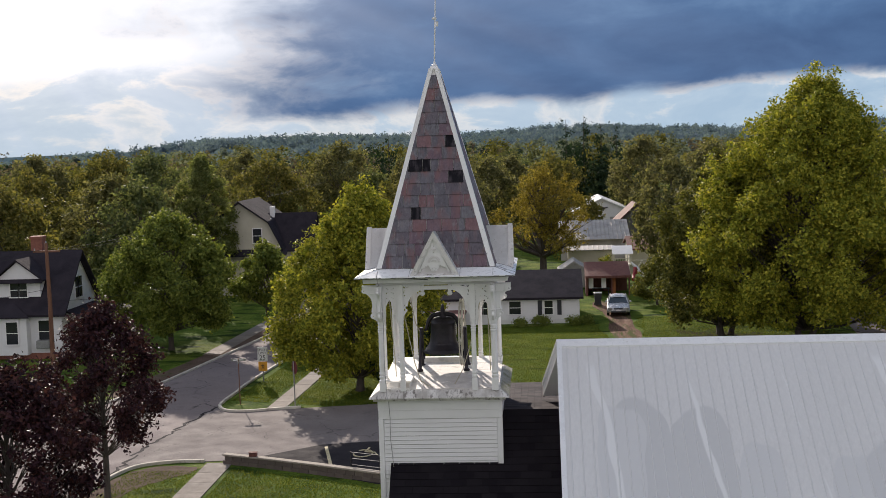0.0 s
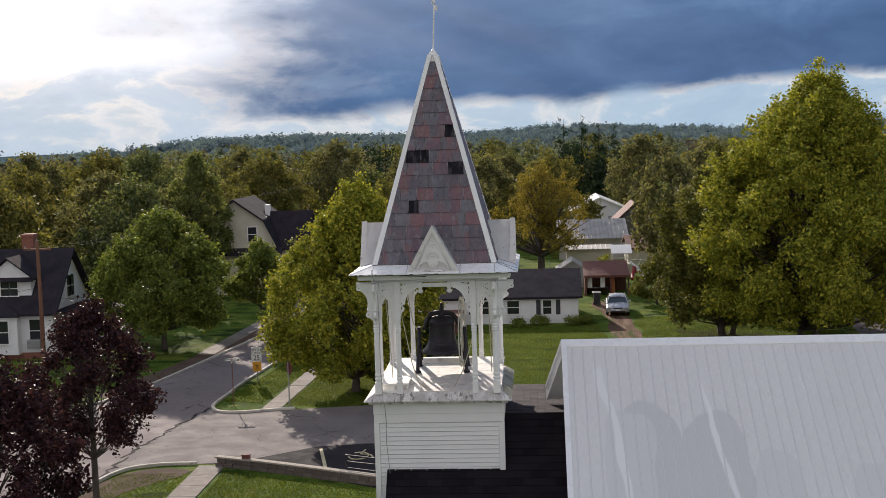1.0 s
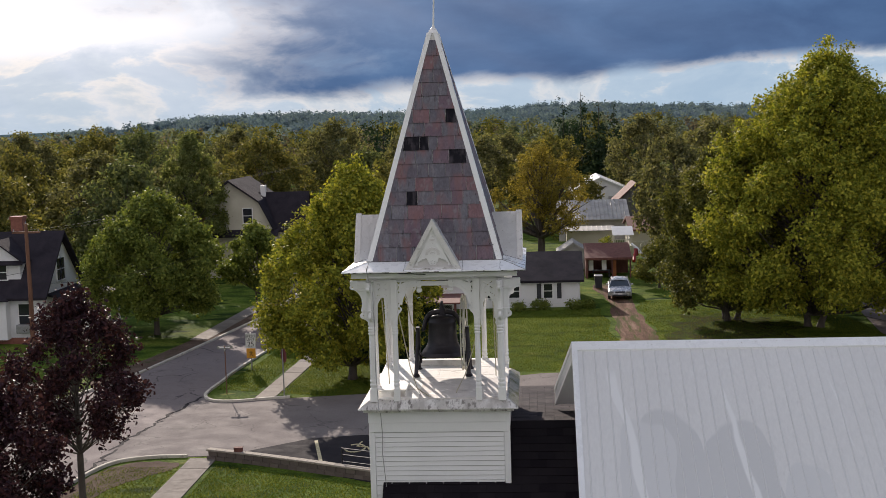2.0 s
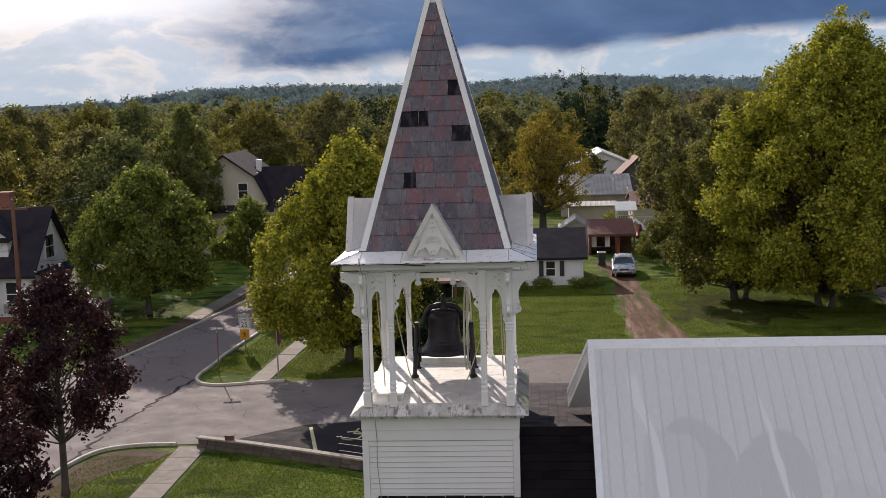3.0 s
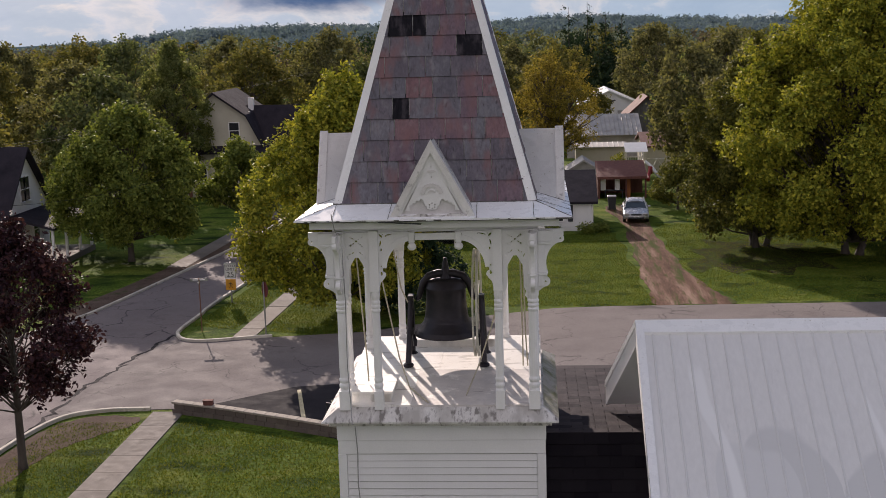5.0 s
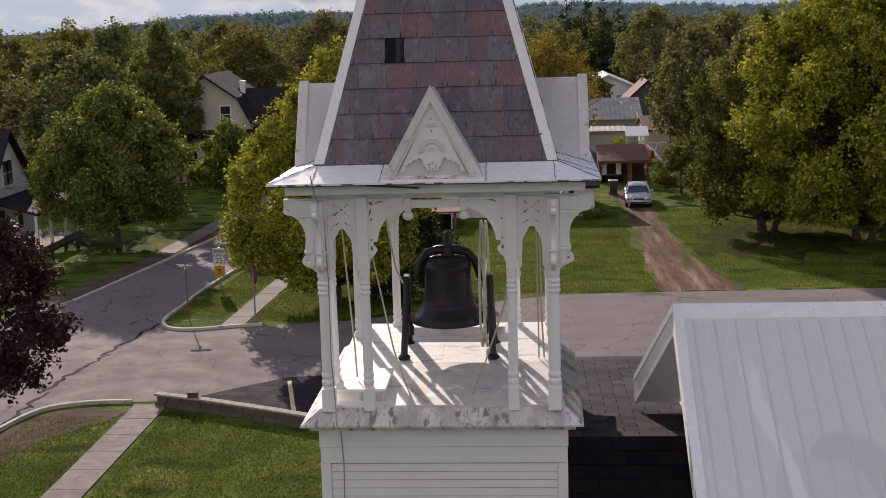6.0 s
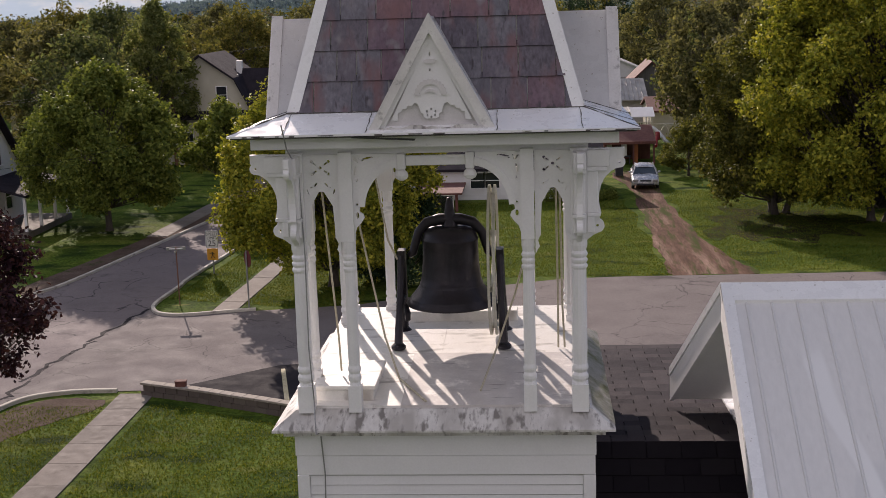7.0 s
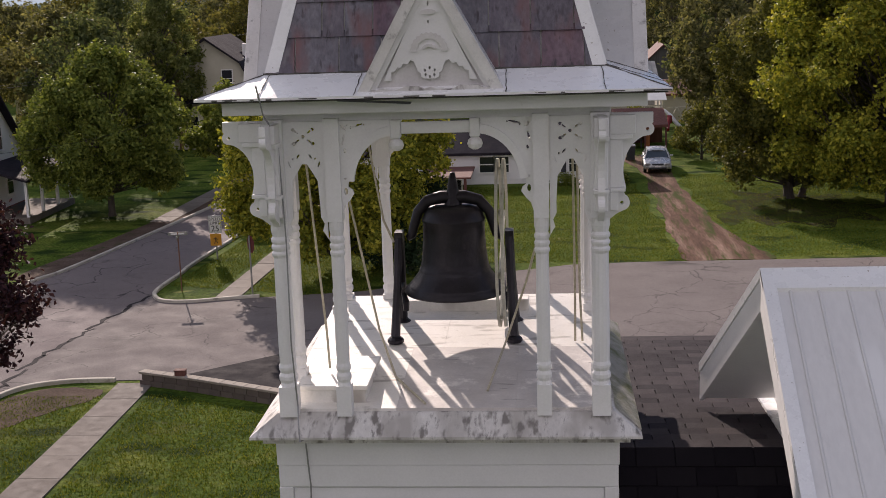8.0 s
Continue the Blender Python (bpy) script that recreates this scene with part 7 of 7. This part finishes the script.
# trees behind the houses, each its own thing, made from a few kinds
KINDS = []
for seed, label, hgt, spr, tr, m_, n_, lf, lb in ((21, "rounded olive-green tree in the town's woods", 11.6, 5.4, 2.0, TOWN_OLIVE, 7500, 0.20, 40), (22, "dense green tree in the town's woods", 10.8, 5.4, 1.8, TOWN_GREEN, 7500, 0.20, 40),
                                                (23, "yellowing tree in the town's woods", 11.4, 5.6, 2.0, TOWN_GOLD, 7500, 0.20, 42), (24, "tall sparse olive tree in the town's woods", 13.6, 4.6, 3.0, TOWN_OLIVE, 6500, 0.20, 40)):
    KINDS.append(tree(seed, label, hgt, spr, tr, 0.28, m_, n_, lf, lb, (0, 0), category="tree", group="trees of the town"))
tree(11, "sparse yellowing tree with dark spreading limbs behind sheds", 10.6, 5.6, 2.2, 0.42, GOLD, 14000, 0.10, 44, (2.6, 67), limb=2.2)
# dark bush added to stand for the deep shade below the maple
tree(14, "added dark bush standing for the shade under a maple", 4.2, 2.9, 0.3, 0.12, CONIFER, 16000, 0.085, 40, (-5.4, 28.7), category="bush")
tree(13, "dense dark bush beside a carport", 3.6, 2.1, 0.4, 0.10, OLIVE, 7000, 0.09, 22, (12.6, 50.5), category="bush")
tree(12, "small green garden tree before a cream house", 3.6, 1.7, 0.5, 0.10, GREEN, 6000, 0.09, 26, (-25.0, 57))
rng = np.random.default_rng(77)
SPOTS = [(4.0, 88, 2, 1.0), (-5.5, 92, 0, 1.0), (-12, 60, 2, 0.95), (-14, 74, 2, 0.9), (-9, 78, 0, 0.9), (19, 52, 0, 1.0), (24, 60, 3, 0.9), (16, 60, 0, 0.9), (29, 56, 2, 1.0), (20, 80, 1, 1.0), (26, 90, 0, 1.1), (34, 74, 1, 1.1),
         (-40, 54, 1, 0.95), (-46, 60, 0, 1.0), (-54, 52, 2, 1.0), (-61, 58, 0, 1.1), (-68, 50, 3, 1.0), (-38, 70, 2, 0.9), (-46, 78, 0, 1.0), (-58, 88, 1, 1.1), (-66, 72, 2, 1.0), (-74, 64, 0, 1.0), (-80, 78, 3, 1.0), (-41, 92, 2, 1.1), (-25, 96, 1, 0.9),
         (-18, 98, 0, 1.0), (-33, 104, 0, 1.1), (-50, 104, 3, 1.0), (-70, 96, 2, 1.1), (-84, 98, 0, 1.1), (-10, 110, 2, 1.0), (0, 116, 1, 1.0), (20, 108, 0, 1.1), (30, 108, 2, 1.0), (42, 98, 1, 1.1), (46, 72, 0, 1.1), (50, 56, 2, 1.1), (54, 88, 3, 1.1), (-2, 104, 3, 0.9)]
first = {}
for x, y, k, s in SPOTS:
    m_ = pose(*site(x, y), 0, 0, 0, rng.uniform(0, 360)) @ Matrix.Diagonal((s, s, s * rng.uniform(0.9, 1.1), 1))
    if k not in first:
        first[k] = KINDS[k]
        KINDS[k].matrix_basis = m_
    else:
        c = copy_thing(KINDS[k], m_)
        c.matrix_basis = m_


def conifer(x, y, h, r, seed):
    t = thing("conifer", "dark green conifer standing above the woods", "tree", "conifers", (x, y, 0))
    part("trunk", tube(bmesh.new(), [(0, 0, 0), (0, 0, h)], [0.25, 0.03], 7), BARK, t)
    g = np.random.default_rng(seed)
    blobs = [((g.uniform(-0.2, 0.2) * r, g.uniform(-0.2, 0.2) * r, h * (0.12 + 0.86 * k)), (r * (1.02 - k) * g.uniform(0.8, 1.1), r * (1.02 - k) * g.uniform(0.8, 1.1), h * 0.07)) for k in np.linspace(0, 0.97, 14)]
    v, f = leaf_cloud(g, blobs, 3200, 0.24)
    ob = new("crown", mesh_of("crown", v, f, CONIFER))
    ob.parent = t
    return t


for i, (x, y, h_, r_) in enumerate(((8.5, 150, 17, 4.0), (12.5, 153, 18, 4.2), (16, 149, 16, 3.8), (-27, 118, 15, 4.0), (-14, 135, 14, 3.6), (-31, 126, 13, 3.5), (20, 156, 15, 3.6))):
    conifer(x, y, h_, r_, 300 + i)

# far woods: one body of foliage over the valley floor and hills
def far_woods():
    g = np.random.default_rng(5)
    made = {}
    kinds = {"olive": (WOODS, "olive mixed woodland behind the town"), "dark": (WOODS_DARK, "dark green woodland behind the town"), "yellow": (WOODS_YELLOW, "yellowing woodland behind the town"),
             "bare": (WOODS_BARE, "thin grey-brown woodland behind the town"), "mid": (WOODS_MID, "green woodland over the valley, haze mixed into its colour"), "far": (WOODS_FAR, "far ridge woodland tinted with blue haze"), "crest": (WOODS_FAR_DARK, "darker far ridge woodland tinted with blue haze")}
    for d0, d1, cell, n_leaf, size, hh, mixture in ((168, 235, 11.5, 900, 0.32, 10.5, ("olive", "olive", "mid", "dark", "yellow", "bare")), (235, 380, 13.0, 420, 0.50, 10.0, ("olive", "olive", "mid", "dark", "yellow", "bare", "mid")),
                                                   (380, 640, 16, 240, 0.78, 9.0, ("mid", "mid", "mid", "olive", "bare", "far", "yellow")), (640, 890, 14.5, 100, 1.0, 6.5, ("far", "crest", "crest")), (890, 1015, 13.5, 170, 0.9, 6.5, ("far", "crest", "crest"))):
        a0, a1 = radians(-42), radians(34)
        n = int((a1 - a0) * (d1 * d1 - d0 * d0) / 2 / (cell * cell))
        d = np.sqrt(g.uniform(d0 * d0, d1 * d1, n))
        a = g.uniform(a0, a1, n)
        for r, t in zip(d, a):
            x, y = r * math.sin(t), r * math.cos(t)
            deg = math.degrees(t)
            if -22 < x < -8 and y < 230:
                continue
            if 712 < r < 800 and -24.0 < deg < -9.0 or 700 < r < 960 and -20.5 < deg < -17.0:
                continue
            z = terrain(x, y)
            h = hh * (g.uniform(0.6, 1.25) if d0 < 600 else g.uniform(0.82, 1.08))
            kind = mixture[g.integers(len(mixture))]
            w = h * (g.uniform(0.26, 0.44) if d0 < 600 else g.uniform(0.7, 1.1))
            blobs = [((x + g.uniform(-.55, .55) * w * (1.2 - q), y + g.uniform(-.55, .55) * w * (1.2 - q), z + h * q), (w * s * g.uniform(0.8, 1.15), w * s * g.uniform(0.8, 1.15), h * 0.17)) for q, s in (((0.36, 0.85), (0.5, 0.8), (0.64, 0.78), (0.78, 0.66), (0.88, 0.48)) if d0 < 600 else ((0.08, 1.0), (0.28, 1.1), (0.5, 1.0), (0.7, 0.8), (0.88, 0.45)))]
            v, f = leaf_cloud(g, blobs, int(n_leaf * (0.55 if kind == "bare" else 1.0)), size)
            V, F = made.setdefault(kind, ([], []))
            F.append(f + (F[-1][-1, -1] + 1 if F else 0))
            V.append(v)
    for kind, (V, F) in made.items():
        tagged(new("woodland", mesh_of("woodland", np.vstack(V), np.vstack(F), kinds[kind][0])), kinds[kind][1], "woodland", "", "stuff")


far_woods()


# ---------------------------------------------------------------- pieces: slates, siding boards, roof ribs, shingles
def slates(k, seed, dark=()):
    g = random.Random(seed)
    n = face_normal(k)
    rows, top = 16, 0.955
    for r in range(rows):
        h0, h1 = top * (1 - (r + 1) / rows), top * (1 - r / rows) + 0.012     # r = 0 is the top row
        lo, hi = face_half(k, h0) - 0.055, face_half(k, h1) - 0.055
        u = -lo - g.uniform(0.02, 0.26)
        while u < lo:
            w = g.choice((0.30, 0.31, 0.31, 0.30, 0.29, 0.20, 0.16))
            a, b = max(u, -lo), min(u + w - 0.010, lo)
            u += w
            if b - a < 0.03:
                continue
            c, d = max(a, -hi), min(b, hi)
            if c >= d:
                c = d = (a + b) / 2 if abs(a + b) < 2 * hi else math.copysign(hi, a + b)
                d += 0.002
            lift, tilt = 0.016 + g.uniform(0, 0.004), g.uniform(-0.003, 0.003)
            chip = g.uniform(0, 0.006)
            P = [face_point(k, a, h0 + chip * 0.2), face_point(k, b, h0), face_point(k, d, h1), face_point(k, c, h1)]
            off = [lift, lift + tilt, 0.003, 0.003]
            bm = bmesh.new()
            hiv = [bm.verts.new(p + n * (o + 0.009)) for p, o in zip(P, off)]
            lov = [bm.verts.new(p + n * o) for p, o in zip(P, off)]
            bm.faces.new(hiv)
            bm.faces.new(lov[::-1])
            for i in range(4):
                bm.faces.new((hiv[i], lov[i], lov[(i + 1) % 4], hiv[(i + 1) % 4]))
            m = SLATE
            for rr, u0, u1 in dark:
                if rr == r and (a + b) / 2 > u0 and (a + b) / 2 < u1:
                    m = SLATE_DARK
            part("slate", bm, m, spire)


slates(0, 3, ((5, 0.16, 0.56), (7, -0.48, -0.10), (8, 0.30, 0.62), (11, -0.50, -0.22)))
slates(1, 4)
slates(2, 5)
slates(3, 6)

# lapped boards on the tower's front and left
wall_ob = [o for o in tower.children if o.name.startswith("wall")][0]
board = None
for i in range(44):
    z = 8.265 - (i + 1) * 0.088
    if board is None:
        bm = bmesh.new()
        v = [bm.verts.new(p) for p in ((-1.158, -1.208, 0), (1.158, -1.208, 0), (1.158, -1.197, 0.080), (-1.158, -1.197, 0.080), (-1.158, -1.182, 0), (1.158, -1.182, 0), (1.158, -1.181, 0.08), (-1.158, -1.181, 0.08))]
        for f in ((0, 1, 2, 3), (5, 4, 7, 6), (4, 5, 1, 0), (3, 2, 6, 7), (0, 3, 7, 4), (1, 5, 6, 2)):
            bm.faces.new([v[j] for j in f])
        board = part("siding_board", bm, SIDING, wall_ob)
        board.location = (0, 0, z)
    else:
        o = new("siding_board", board.data)
        o.parent = wall_ob
        o.location = (0, 0, z)
for i in range(44):
    o = new("siding_board", board.data)
    o.parent = wall_ob
    o.matrix_local = pose(-0.018, 0.11, 8.265 - (i + 1) * 0.088, 0, 0, -90) @ Matrix.Diagonal((1.06, 1.018, 1, 1))

# standing ribs of the church's metal roof
rib = None
roof_ob = [o for o in church.children if o.name.startswith("roof")][0]
for i in range(109):
    x = RX + 0.20 + i * 0.215
    if rib is None:
        bm = bmesh.new()
        y0, z0, y1, z1 = NY, nz - 0.008, RY - 0.16, RZ - 0.16 * NEAR - 0.008
        v = [bm.verts.new(p) for p in ((-0.014, y0, z0), (-0.006, y0, z0 + 0.010), (0.006, y0, z0 + 0.010), (0.014, y0, z0), (-0.014, y1, z1), (-0.006, y1, z1 + 0.010), (0.006, y1, z1 + 0.010), (0.014, y1, z1))]
        for f in ((0, 1, 5, 4), (1, 2, 6, 5), (2, 3, 7, 6), (0, 3, 2, 1), (4, 5, 6, 7)):
            bm.faces.new([v[j] for j in f])
        rib = part("rib", bm, RIBW, roof_ob)
        rib.location = (x, 0, 0)
    else:
        o = new("rib", rib.data)
        o.parent = roof_ob
        o.location = (x, 0, 0)

# shingle tabs on the wing's roof: the far slope beside the tower piece by piece, the rest joined
wing = [o for o in church.children if o.name.startswith("wing_roof")]
g = random.Random(9)
rests = {1: bmesh.new(), -1: bmesh.new()}
for slope, sgn, pitch, reach, w0 in ((wing[1], 1, FP, 4.1, 0.31), (wing[0], -1, NP, 3.9, 0.31)):
    ca, sa = math.cos(math.atan(pitch)), math.sin(math.atan(pitch))
    n = Vector((0, sgn * sa, ca))
    rows = int(reach / ca / 0.16)
    count = 0
    for r in range(rows):
        s1 = r * 0.16
        s0 = s1 + 0.163
        x = NX0 + 0.01 - (w0 / 2 if r % 2 else 0)
        while x < NX1 - 0.02:
            a, b = max(x, NX0 + 0.005), min(x + w0 - 0.012, NX1 - 0.008)
            x += w0
            if b - a < 0.04:
                continue
            P = [Vector((u, WY + sgn * q * ca, NZ - 0.012 - q * sa)) for u, q in ((a, s0), (b, s0), (b, s1), (a, s1))]
            lift = g.uniform(0.010, 0.016)
            single = sgn > 0 and a > 1.25 and r < 24
            bm = bmesh.new() if single else rests[sgn]
            hiv = [bm.verts.new(p + n * o) for p, o in zip(P, (lift + 0.006, lift + 0.006, 0.006, 0.006))]
            lov = [bm.verts.new(p) for p in P]
            bm.faces.new(hiv)
            for i in range(4):
                bm.faces.new((hiv[i], lov[i], lov[(i + 1) % 4], hiv[(i + 1) % 4]))
            if single:
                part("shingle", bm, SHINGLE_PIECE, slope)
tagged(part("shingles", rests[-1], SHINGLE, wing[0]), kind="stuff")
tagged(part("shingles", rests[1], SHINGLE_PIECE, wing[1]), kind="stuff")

# short blades in the near lawns
def lawn(x0, x1, y0, y1, count, seed, keep=None):
    r = np.random.default_rng(seed)
    x, y = r.uniform(x0, x1, count), r.uniform(y0, y1, count)
    if keep is not None:
        k = keep(x, y)
        x, y = x[k], y[k]
    x, y = np.array([site(*p) for p in zip(x, y)]).T
    n = len(x)
    a, h, w = r.uniform(0, 6.28, n), r.uniform(0.03, 0.075, n), r.uniform(0.012, 0.022, n)
    c, s = np.cos(a), np.sin(a)
    lx, ly = r.normal(0, 0.03, n), r.normal(0, 0.03, n)
    V = np.stack([np.stack([x - c * w, y - s * w, np.zeros(n)], 1), np.stack([x + c * w, y + s * w, np.zeros(n)], 1), np.stack([x + lx, y + ly, h], 1)], 1).reshape(-1, 3)
    ob = new("grass_blades", mesh_of("grass_blades", V, np.arange(n * 3).reshape(-1, 3), BLADES))
    return tagged(ob, "short mown green grass blades", "grass", "", "stuff")


lawn(-11.2, -1.5, 3, 17.3, 60000, 1, lambda x, y: y < 14.9 - 0.33 * (x + 2.4) - 0.35)
lawn(-15.6, -12.6, 3, 17.2, 16000, 2)
lawn(-15.6, -6.8, 25.6, 36, 36000, 3, lambda x, y: (np.abs(x + 12.5) > 0.7) & (y > 25.6 + 0.2 * np.abs(x + 9)))
lawn(-6.5, 7.15, 29.2, 43.6, 66000, 4, lambda x, y: x < 6.95 + 0.2 * np.sin(y * 1.3))
lawn(9.7, 24, 29.6, 46, 58000, 5, lambda x, y: x > 9.85 + 0.35 * np.maximum(0, 33 - y) + 0.2 * np.sin(y * 1.7))
